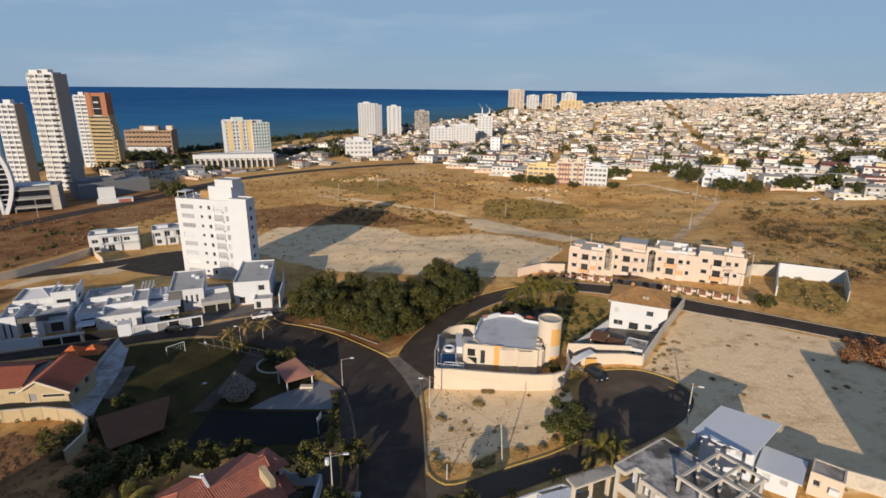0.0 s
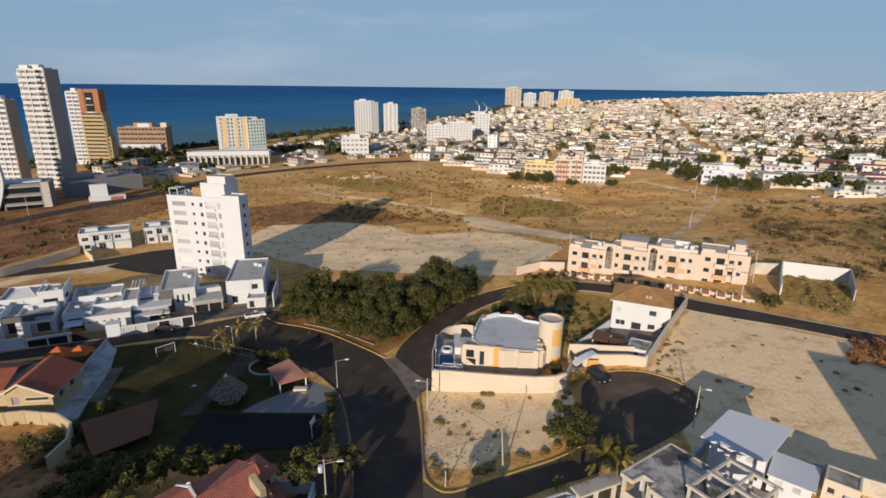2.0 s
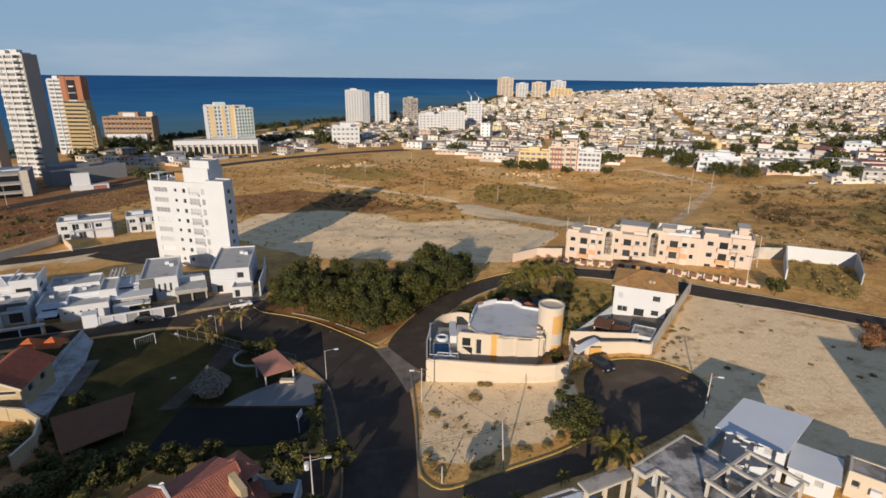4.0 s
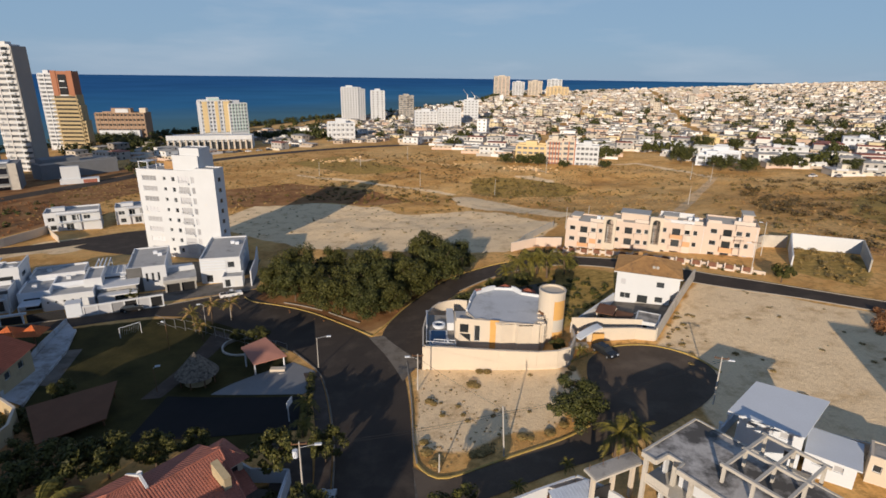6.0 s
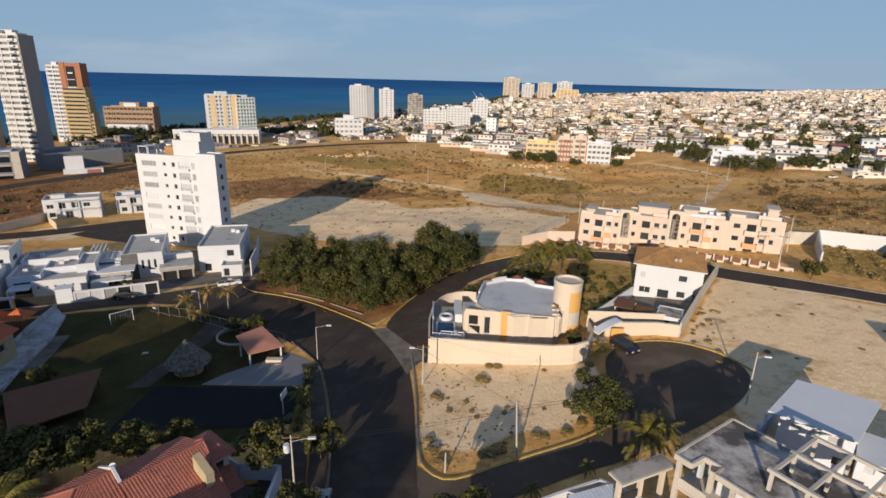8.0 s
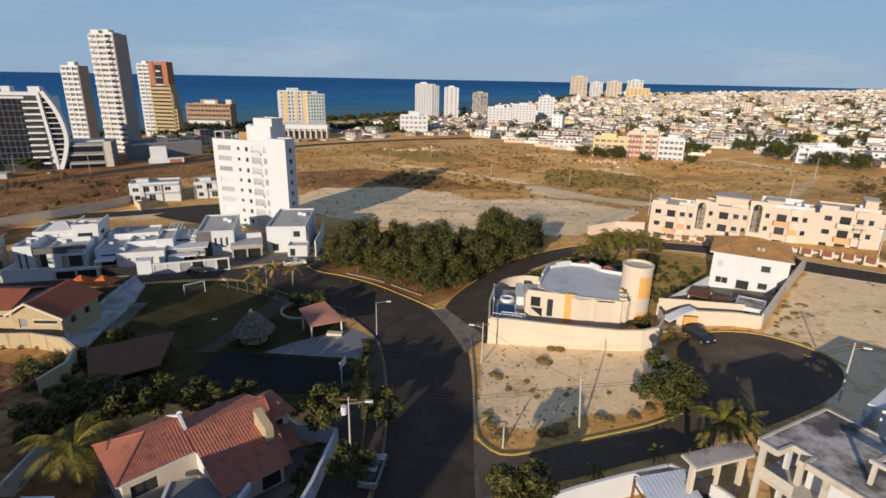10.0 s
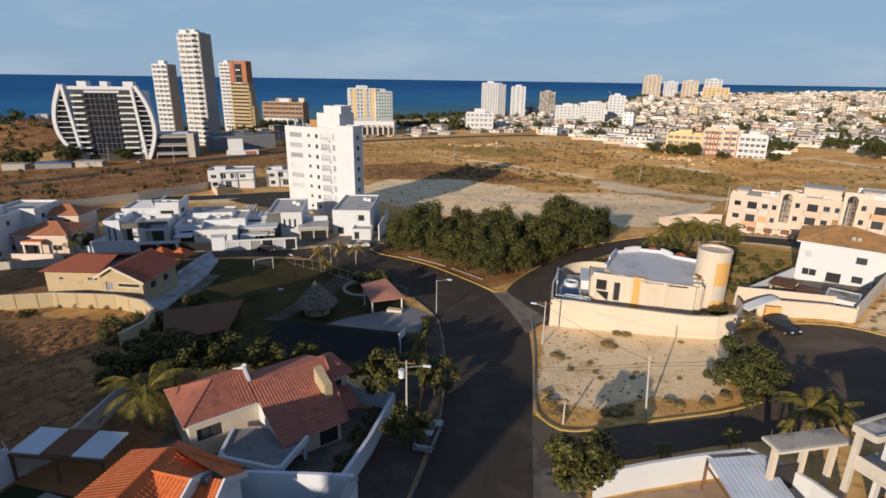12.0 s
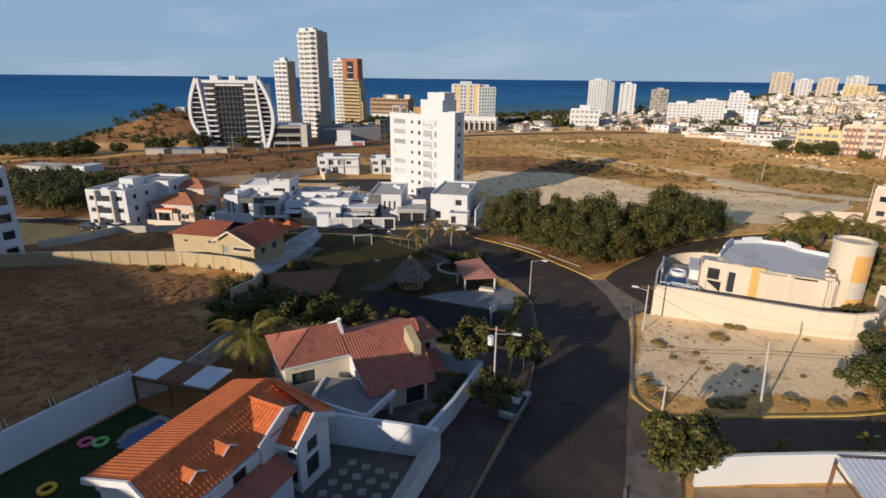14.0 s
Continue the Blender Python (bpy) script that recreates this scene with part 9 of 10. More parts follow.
                        wins.append((*at, w, v - 0.6, 3.0 * q + 1.0, w + 0.1, v + 0.6, 3.0 * q + 2.1))

    def solids(rows):
        """Upright boxes without floors, each row: place, turn and its two corners."""
        q = np.array(rows)
        a = np.radians(q[:, 3])
        corner = [(4, 5, 6), (7, 5, 6), (7, 8, 6), (4, 8, 6), (4, 5, 9), (7, 5, 9), (7, 8, 9), (4, 8, 9)]
        v = [np.stack([q[:, 0] + np.cos(a) * q[:, i] - np.sin(a) * q[:, j], q[:, 1] + np.sin(a) * q[:, i] + np.cos(a) * q[:, j], q[:, 2] + q[:, k]], -1) for i, j, k in corner]
        f = np.array([(4, 5, 6, 7), (0, 1, 5, 4), (1, 2, 6, 5), (2, 3, 7, 6), (3, 0, 4, 7)])
        faces = (np.arange(len(q))[:, None, None] * 8 + f[None]).reshape(-1, 4)
        return np.stack(v, 1).reshape(-1, 3).tolist(), faces.tolist()

    root = new("far_town")
    tagged(root, "dense far town of low pale flat-roofed houses", "town", kind="stuff")
    tagged(sheet("town_walls", *solids(walls), TOWN_WALL, root), kind="stuff")
    tagged(sheet("town_roofs", *solids(roofs), TOWN_ROOF, root), kind="stuff")
    tagged(sheet("town_windows", *solids(wins), PANE, root), kind="stuff")


town()


# ---- plants ----
def leaves(rr, clumps, per, size, flat=0.3):
    """Small leaf cards round clump centres (x, y, z, radius)."""
    verts, faces = [], []
    for cx, cy, cz, cr in clumps:
        p = rr.normal(size=(per, 3))
        p /= np.linalg.norm(p, axis=1)[:, None] + 1e-9
        p *= cr * rr.uniform(0.55, 1.05, (per, 1))
        out = p / cr + np.array((0, 0, flat)) + rr.normal(size=(per, 3)) * 0.38
        out /= np.linalg.norm(out, axis=1)[:, None]
        a = np.cross(out, rr.normal(size=(per, 3)))
        a /= np.linalg.norm(a, axis=1)[:, None] + 1e-9
        b = np.cross(out, a)
        s = size * rr.uniform(0.6, 1.3, (per, 1))
        c = p + np.array((cx, cy, cz))
        base = len(verts)
        quad = np.stack([c - a * s, c + b * s * 0.55, c + a * s, c - b * s * 0.55], 1).reshape(-1, 3)
        verts.extend(quad.tolist())
        faces.extend([(base + 4 * i, base + 4 * i + 1, base + 4 * i + 2, base + 4 * i + 3) for i in range(per)])
    return verts, faces


def crown_clumps(rr, r, h, z0, n):
    """Clump centres over an uneven crown of a few broad heads."""
    heads = [(r * rr.uniform(0.15, 0.5) * math.cos(k * 1.9 + rr.uniform(-0.5, 0.5)), r * rr.uniform(0.15, 0.5) * math.sin(k * 1.9), rr.uniform(0.72, 1.12)) for k in range(5)]
    out = []
    for k in range(n):
        v = 1 - 1.5 * (k + 0.5) / n
        a = k * 2.39996 + rr.uniform(-0.5, 0.5)
        q = math.sqrt(max(0, 1 - v * v))
        hx, hy, hs = heads[k % 5]
        c = r * rr.uniform(0.14, 0.30)
        s = rr.uniform(0.42, 0.68)
        out.append((hx + r * s * q * math.cos(a), hy + r * s * q * math.sin(a), z0 + h * (0.42 + 0.46 * v * hs * rr.uniform(0.85, 1.1)), c))
    return out


def make_tree(seed, high, r, leaf, label, n=26, per=80, size=0.32, trunk=0.22, category="tree", group="", low=0.3):
    rr = np.random.default_rng(seed)
    t = new("tree")
    tagged(t, label, category, group)
    bm = bmesh.new()
    fork = high * 0.42
    tube(bm, (0, 0, -0.5), (0.1, 0.05, fork), trunk, trunk * 0.7, 8)
    for k in range(6):
        a = k * math.tau / 6 + rr.uniform(-0.3, 0.3)
        tube(bm, (0.1, 0.05, fork * rr.uniform(0.75, 1)), (r * 0.6 * math.cos(a), r * 0.6 * math.sin(a), high * rr.uniform(0.6, 0.85)), trunk * 0.5, trunk * 0.15, 6)
    part("trunk", bm, BARK, t)
    v, f = leaves(rr, crown_clumps(rr, r, high * (1 - low), high * low, n), per, size)
    sheet("crown", v, f, leaf, t)
    return t


def put_trees(base, spots):
    first = True
    for x, y, turn, k in spots:
        m = pose(x, y, gz(x, y), 0, 0, turn)
        o = base
        if first:
            first = False
            base.matrix_basis = m
        else:
            o = copy_thing(base, m)
        o.scale = (k, k, k * 0.98)


ISL = [(-37.5, 131, 0, 0.9), (-32, 127.5, 40, 1.05), (-26, 123.2, 90, 0.82), (-19.5, 118.4, 130, 1.08), (-13.5, 114.8, 200, 0.85), (-33.5, 137, 250, 1.1), (-26.5, 131.5, 300, 0.8), (-12.8, 121.5, 75, 1.15),
       (-8.8, 117.0, 160, 0.75), (-4.5, 125, 220, 1.0), (1.5, 131.5, 280, 1.12), (-8, 133, 330, 0.85), (-15, 129, 15, 1.2), (6.5, 138.5, 66, 0.9), (-1.0, 140, 110, 1.15), (-25, 141, 170, 0.9)]
for i in range(3):
    put_trees(make_tree(10 + i, 10.0, 5.6, LEAF if i != 1 else LEAF_D, "dense broad-crowned dark green tree on the island", 84, 170, 0.2, group="island trees", low=0.06), ISL[i::3])
put_trees(make_tree(21, 4.8, 2.4, LEAF, "small round street tree beside the pavement", 36, 130, 0.15, 0.14, group="street trees", low=0.25),
          [(-19.2, 64.4, 0, 1.3), (-13.3, 66.2, 70, 1.05), (-13.4, 55.6, 150, 1.0), (2.4, 52.4, 200, 1.3)])
put_trees(make_tree(28, 5.4, 3.3, LEAF_D, "low spreading dark tree at the lot's edge", 60, 150, 0.15, 0.16, group="lot trees", low=0.0),
          [(19.2, 71.2, 250, 1.15), (21.2, 74.6, 300, 0.75)])
put_trees(make_tree(22, 5.0, 2.8, LEAF, "leafy dark garden tree beside houses", 34, 120, 0.18, 0.15, group="garden trees", low=0.2),
          [(-43.5, 61.5, 0, 1.35), (-39.4, 64.4, 60, 1.2), (-34.6, 66.4, 120, 1.0), (-47.6, 58.6, 200, 1.15), (-51, 65.5, 250, 0.9), (-30.5, 68.5, 10, 0.8), (-33.5, 104.5, 90, 0.8), (-38, 106, 130, 0.6), (-57.5, 83.5, 80, 0.7),
           (21.5, 90.5, 300, 0.5), (7.5, 113, 60, 0.8), (14, 118, 20, 0.9), (33, 128, 50, 0.7), (20.5, 121, 50, 0.8), (73.5, 112.4, 20, 0.85), (-99, 122, 0, 0.8), (-104, 108, 30, 0.8), (-70, 128, 30, 0.55)])
put_trees(make_tree(23, 9.5, 7.0, LEAF_D, "large dark spreading tree beside a blue house", 60, 90, 0.34, 0.3, group="large dark trees", low=0.15),
          [(156, 291, 0, 0.95), (165, 281, 60, 0.9), (149, 322, 120, 1.1), (186, 372, 200, 1.1), (205, 366, 250, 0.9), (118, 350, 20, 0.7), (46, 330, 60, 0.7), (64, 322, 90, 0.8), (78, 318, 130, 0.5), (100, 312, 10, 0.5), (188, 292, 10, 0.7), (210, 268, 50, 0.8), (238, 260, 50, 0.8), (56, 328, 150, 0.7)])
put_trees(make_tree(24, 7.4, 6.2, LEAF_D, "dark leafy tree in a dense grove", 64, 110, 0.26, 0.3, group="grove trees", low=0.12),
          [(-140 - 9 * (k % 6) + 3 * (k // 6), 96 + 9 * (k // 6) + 2 * (k % 3), 47 * k, 0.9 + 0.1 * (k % 3)) for k in range(18)])
put_trees(make_tree(25, 7.6, 6.2, LEAF_D, "dark coastal tree near the shore", 50, 80, 0.36, 0.3, group="coastal trees", low=0.1),
          [(-330 + 11 * k, 175 + 9 * k + 5 * (k % 3), 31 * k, 0.8 + 0.15 * (k % 4)) for k in range(10)] + [(-262 - 6 * k, 270 + 9 * (k % 3), 20 * k, 0.8) for k in range(5)] + [(-345 + 13 * (k % 5), 190 + 14 * (k // 5), 50 * k, 0.9) for k in range(10)])
put_trees(make_tree(26, 8.0, 7.0, LEAF_D, "dark tree standing among town houses", 24, 50, 0.8, 0.3, group="town trees", low=0.1),
          [(-150 + 9 * k, 520 + 7 * (k % 4), 31 * k, 0.8 + 0.2 * (k % 3)) for k in range(9)] + [(-190 + 11 * k, 470 + 22 * (k % 3), 31 * k, 0.9) for k in range(4)] + [(-250 + 8 * k, 480 + 6 * k, 40 * k, 0.9) for k in range(7)] + [(-240 + 9 * k, 395 + 9 * (k % 3), 40 * k, 0.7) for k in range(8)])


def coast_trees():
    """The dark belt of trees along the shore and between the towers."""
    g = np.random.default_rng(16)
    spots = []
    for (ax, ay), (bx, by) in zip(COAST[4:11], COAST[5:12]):
        n = int(math.dist((ax, ay), (bx, by)) / 2.6)
        for k in range(n):
            u = (k + g.uniform()) / n
            spots.append((ax + (bx - ax) * u + g.uniform(12, 46), ay + (by - ay) * u - g.uniform(0, 22), g.uniform(0.45, 0.95)))
    for cx, cy, wide, n in ((-306, 536, 26, 34), (-250, 462, 16, 16), (-222, 446, 14, 14), (-285, 500, 22, 22), (-262, 425, 14, 10), (-158, 309, 6, 8), (-205, 505, 20, 18), (-160, 525, 24, 18), (-110, 520, 26, 16)):
        spots += [(cx + g.normal() * wide * 0.6, cy + g.normal() * wide * 0.4, g.uniform(0.6, 1.1)) for _ in range(n)]
    verts, faces = [], []
    for x, y, k in spots:
        v, f = leaves(g, [(x + g.uniform(-2.5, 2.5), y + g.uniform(-2.5, 2.5), gz(x, y) + (1.8 + 4.2 * q) * k, 2.7 * k) for q in (0, 0.35, 0.6, 0.8, 1.0)], 26, 0.8)
        b = len(verts)
        verts.extend(v)
        faces.extend(tuple(b + i for i in q) for q in f)
    tagged(sheet("coast_trees", verts, faces, LEAF_D), "dark belt of trees along the shore", "trees", kind="stuff")


coast_trees()


def town_trees():
    rr = random.Random(5)
    src = make_tree(27, 7.0, 5.0, LEAF_D, "dark tree between town houses", 20, 50, 0.6, 0.3, group="far town trees", low=0.1)
    spots = []
    while len(spots) < 680:
        r, a = rr.uniform(320, 1900), radians(rr.uniform(-16, 60))
        x, y = r * math.sin(a), r * math.cos(a)
        if inside(TOWN_EDGE, np.array([x]), np.array([y]))[0]:
            for _ in range(rr.choice((1, 1, 2, 3))):
                spots.append((x + rr.uniform(-9, 9), y + rr.uniform(-9, 9), rr.uniform(0, 360), rr.uniform(0.5, 1.3)))
    spots.sort(key=lambda q: math.hypot(q[0], q[1]))
    put_trees(src, spots[:70])
    g = np.random.default_rng(6)
    verts, faces = [], []
    for x, y, turn, k in spots[70:]:
        v, f = leaves(g, [(x + g.uniform(-3, 3), y + g.uniform(-3, 3), gz(x, y) + (2.5 + 3 * q) * k, 3.2 * k) for q in (0, 0.4, 0.7, 1.0)], 26, 1.1)
        b = len(verts)
        verts.extend(v)
        faces.extend(tuple(b + i for i in q) for q in f)
    tagged(sheet("far_trees", verts, faces, LEAF_D), "dark green trees scattered through the far town", "trees", kind="stuff")


town_trees()


def make_palm(seed, high, label, dry=False):
    rr = random.Random(seed)
    t = new("palm_tree")
    tagged(t, label, "palm", "palms")
    bm = bmesh.new()
    for k in range(6):
        a, b = high * k / 6, high * (k + 1) / 6
        tube(bm, (0.03 * k * k * 0.3, 0, a - (0.4 if k == 0 else 0)), (0.03 * (k + 1) ** 2 * 0.3, 0, b), 0.17 - 0.01 * k, 0.16 - 0.01 * k, 7)
    part("trunk", bm, BARK, t)
    top = Vector((0.32, 0, high))
    for k in range(19):
        a = k * math.tau * 0.382 + rr.uniform(-0.2, 0.2)
        lift = rr.uniform(0.35, 1.9)
        reach = rr.uniform(2.2, 3.0)
        d = Vector((math.cos(a), math.sin(a), 0))
        side = Vector((-d.y, d.x, 0))
        spine = [top + d * reach * s + Vector((0, 0, lift * reach * s * 0.9 - reach * s * s * 1.15)) for s in (0, 0.2, 0.4, 0.6, 0.8, 1.0)]
        bm = bmesh.new()
        for i in range(5):
            for j in range(5):
                p, q = spine[i].lerp(spine[i + 1], j / 5), spine[i].lerp(spine[i + 1], (j + 0.85) / 5)
                w = 0.58 * math.sin(0.35 + 2.6 * (i + j / 5) / 5)
                for sg in (-1, 1):
                    tip = q + side * sg * w * rr.uniform(0.8, 1.1) + d * 0.3 + Vector((0, 0, -0.45 * w - 0.05))
                    bm.faces.new([bm.verts.new(v) for v in (p, q, tip)])
            tube(bm, spine[i], spine[i + 1], 0.03, 0.022, 4)
        part("frond", bm, DRY if dry and k % 3 == 0 else PALM, t)
    return t


put_trees(make_palm(1, 2.9, "young palm with yellow-green fronds"), [(20.4, 128.6, 0, 1.4), (23.4, 126.6, 60, 1.6), (27.2, 126.0, 130, 1.55), (31.6, 127.2, 200, 1.35), (25.6, 129.6, 250, 1.35), (17.6, 126.8, 300, 1.0), (-39.8, 53.0, 40, 1.5), (22.3, 63.6, 10, 1.15), (25.0, 64.4, 90, 0.95), (9.6, 58.8, 0, 0.38), (15.9, 61.6, 40, 0.38), (24.6, 88.0, 30, 0.5), (-103.5, 104, 30, 1.2), (-17.6, 72.2, 50, 0.7), (-18.2, 78.0, 150, 0.7)])
put_trees(make_palm(2, 5.2, "park palm with dry brown fronds", True), [(-46.8, 115.2, 0, 0.9), (-43.4, 117.2, 80, 0.8), (-49.0, 111.5, 160, 0.8), (-45.2, 106.5, 220, 0.7)])


def scatter(name, label, material, spots, per, size, high, seed, category, wide=1.0):
    """Low scrub: one object of many small tufts."""
    rr = np.random.default_rng(seed)
    verts, faces = [], []
    levels = land(np.array([q[0] for q in spots]), np.array([q[1] for q in spots])).tolist()
    for (x, y, k), level in zip(spots, levels):
        z = level + rough(x, y)
        v, f = leaves(rr, [(x, y, z + high * k * 0.45, high * k * 0.75)], per, size * k, 0.6)
        b = len(verts)
        verts.extend((x + (p[0] - x) * wide, y + (p[1] - y) * wide, max(z - 0.05, p[2])) for p in v)
        faces.extend(tuple(b + i for i in q) for q in f)
    ob = sheet(name, verts, faces, material)
    return tagged(ob, label, category, kind="stuff")


def spread(seed, count, poly, avoid=(), lo=0.5, hi=1.4, clump=0.0):
    rr = random.Random(seed)
    xs, ys = [p[0] for p in poly], [p[1] for p in poly]
    out = []
    while len(out) < count:
        x, y = rr.uniform(min(xs), max(xs)), rr.uniform(min(ys), max(ys))
        if not inside(poly, np.array([x]), np.array([y]))[0] or any(inside(q, np.array([x]), np.array([y]))[0] for q in avoid):
            continue
        if clump and noise.noise((x * 0.035, y * 0.035, seed)) < clump * (rr.random() - 0.35):
            continue
        out.append((x, y, rr.uniform(lo, hi)))
    return out


FIELD = [(-150, 205), (-95, 208), (-66, 192), (-40, 172), (26, 152), (40, 178), (80, 140), (92, 140), (130, 112), (200, 110), (205, 240), (160, 272), (140, 300), (110, 325), (60, 325), (20, 370), (-40, 400), (-95, 385), (-140, 345), (-155, 300), (-180, 262)]
TRACK = [(138, 273), (70, 172), (80, 167), (148, 268)]
scatter("scrub", "olive and brown scrub over a dry field", OLIVE, spread(3, 2000, FIELD, [SAND[0], SAND[5], TRACK], 0.35, 1.2, 1.1), 16, 0.26, 0.6, 3, "scrub", 1.5)
scatter("dry_grass", "tufts of dry yellow-brown grass over a field", DRY, spread(4, 4200, FIELD, [SAND[0], SAND[5], TRACK], 0.3, 1.0, 0.7), 10, 0.26, 0.45, 4, "grass", 1.8)
scatter("dark_brush", "dark olive brush in patches over the dry field", OLIVE, spread(5, 120, OLIVE_LAND[0], (), 0.3, 1.3) + spread(39, 110, [(-60, 246), (-18, 236), (14, 232), (10, 248), (-10, 262), (-50, 284)], (), 0.5, 1.4) + spread(40, 70, FIELD, [SAND[0], TRACK], 0.7, 1.6, 1.2), 34, 0.26, 0.8, 5, "brush", 1.5)
scatter("plot_bushes", "green bushes at the edge of a dry plot", LEAF, spread(37, 12, [(-72, 76.5), (-62, 78.5), (-57.5, 72), (-60, 68), (-66, 73)], (), 1.0, 2.0) + spread(38, 4, [(-82, 74), (-76, 77), (-76, 75.5), (-82, 72)], (), 0.8, 1.3), 130, 0.14, 0.75, 37, "bushes", 1.3)
scatter("field_brush", "dark brown and olive brush over the dry slope", SCRUB_D, spread(35, 420, [(105, 128), (200, 115), (205, 240), (150, 262), (120, 205)], (), 0.6, 1.9, 1.0) + spread(36, 200, [(-60, 260), (60, 240), (75, 300), (20, 360), (-60, 380)], [TRACK], 0.4, 1.2, 1.1), 30, 0.22, 0.8, 35, "brush", 1.5)
scatter("rusty_grass", "rusty brown grass filling an empty plot", RUST_G, spread(6, 3600, BRUSH[0], (), 0.5, 1.3) + spread(46, 500, BRUSH[2], (), 0.4, 1.0), 12, 0.08, 0.09, 6, "grass", 7.0)
scatter("verge_grass", "dry grass on the open land beside the coast road", RUST, spread(7, 1500, BRUSH[5], (), 0.5, 1.4) + spread(27, 500, BRUSH[6], (), 0.8, 2.0), 16, 0.24, 0.5, 7, "grass")
scatter("headland_scrub", "dark green scrub over a brown headland and roadside", LEAF_D, spread(28, 170, BRUSH[6], (), 0.8, 2.6, 0.8) + spread(29, 120, BRUSH[5], (), 0.5, 1.6, 1.0), 40, 0.4, 1.2, 28, "scrub")
scatter("weeds", "sparse flat olive-brown weeds on sandy lots", SCRUB, spread(8, 26, LOT, (), 0.3, 0.8) + spread(9, 52, SAND[2], (), 0.3, 1.1) + spread(10, 160, SAND[0], (), 0.4, 1.0) + spread(43, 14, [(40, 92), (46, 101), (49, 100), (43, 91)], (), 0.4, 1.0), 40, 0.1, 0.26, 8, "weeds", 2.8)
scatter("leaf_litter", "brown leaf litter and low plants under island trees", RUST, spread(11, 420, BRUSH[4], (), 0.3, 0.8), 9, 0.25, 0.35, 11, "leaf litter")
scatter("lot_bushes", "low spreading grey-green bushes on a sandy lot", SCRUB, [(8.0, 87.0, 1.5), (9.2, 86.6, 1.5), (6.5, 83.2, 2.0), (7.2, 82.6, 1.4), (-0.3, 79.6, 1.5), (0.4, 78.8, 1.2), (6.2, 66.2, 2.0), (7.2, 66.8, 2.0), (5.2, 66.0, 1.4), (12.0, 68.8, 1.7), (12.9, 68.4, 1.2), (15.6, 69.0, 1.6), (0.5, 65.0, 1.7), (-0.6, 67.2, 1.9), (-1.0, 69.4, 1.4), (1.6, 75.5, 1.0), (4.0, 77.5, 0.9), (17.8, 70.6, 1.5), (22.5, 84.5, 1.6), (21.6, 83.2, 1.3)], 200, 0.075, 0.24, 12, "bushes", 2.4)
scatter("lot_grass", "thin dry grass over a sandy street lot", DRY, spread(51, 220, LOT, (), 0.4, 1.1, 0.9), 12, 0.06, 0.08, 51, "grass", 2.6)
scatter("lot_weeds", "olive and brown weeds inside a walled lot", SCRUB, spread(41, 60, [(79, 118), (84, 124), (91, 135), (102, 129), (95, 116), (88, 108)], (), 0.6, 1.6), 60, 0.13, 0.5, 41, "weeds", 1.6)
scatter("yard_weeds", "dark green weeds and shrubs between houses", LEAF, spread(42, 110, [(24, 98), (35, 110), (40, 118), (32, 126), (12, 124), (6, 112), (23, 108)], (), 0.6, 1.5), 60, 0.13, 0.5, 42, "weeds", 1.5)
scatter("brush_corner", "tall rusty brush at the corner of a lot", RUST, spread(13, 80, [(74, 88), (80, 97), (96, 88), (92, 74)], (), 1.0, 2.4), 170, 0.1, 0.75, 13, "brush")
scatter("hedge", "green hedge and shrubs inside garden walls", LEAF, spread(14, 40, [(-17.4, 50), (-17.6, 61), (-19.5, 61), (-19, 50)], (), 0.6, 1.0) + spread(15, 30, [(-62, 80.5), (-58.5, 80), (-57.5, 72), (-60, 72)], (), 0.8, 1.5) + spread(16, 30, [(23, 150), (34, 148), (36, 144), (24, 146)], (), 0.6, 1.2), 40, 0.2, 0.7, 14, "hedge")
scatter("pavement_shrubs", "leafy shrubs along the park pavement", LEAF, [(-20.6 + 0.17 * k + 0.4 * (k % 2), 91.0 - 1.15 * k, 0.8 + 0.25 * (k % 3)) for k in range(17)], 90, 0.16, 0.75, 18, "shrubs", 1.1)
scatter("apartment_garden", "low garden shrubs before the apartment row", OLIVE, [(38 + 2.3 * k, 141.6 - 1.45 * k - 0.012 * k * k, 0.5 + 0.25 * (k % 3)) for k in range(16)], 60, 0.14, 0.6, 19, "shrubs", 1.4)
scatter("shrubs", "shrubs along villa fronts and house walls", LEAF, [(-70 + 1.2 * k, 124.6 + 0.5 * k, 0.8) for k in range(6)] + [(-81 + 2.4 * k, 78 + 0.5 * k, 0.9) for k in range(7)] + [(46 + 2.5 * k, 136.5 - 1.9 * k, 0.8) for k in range(11)], 40, 0.2, 0.7, 17, "shrubs")


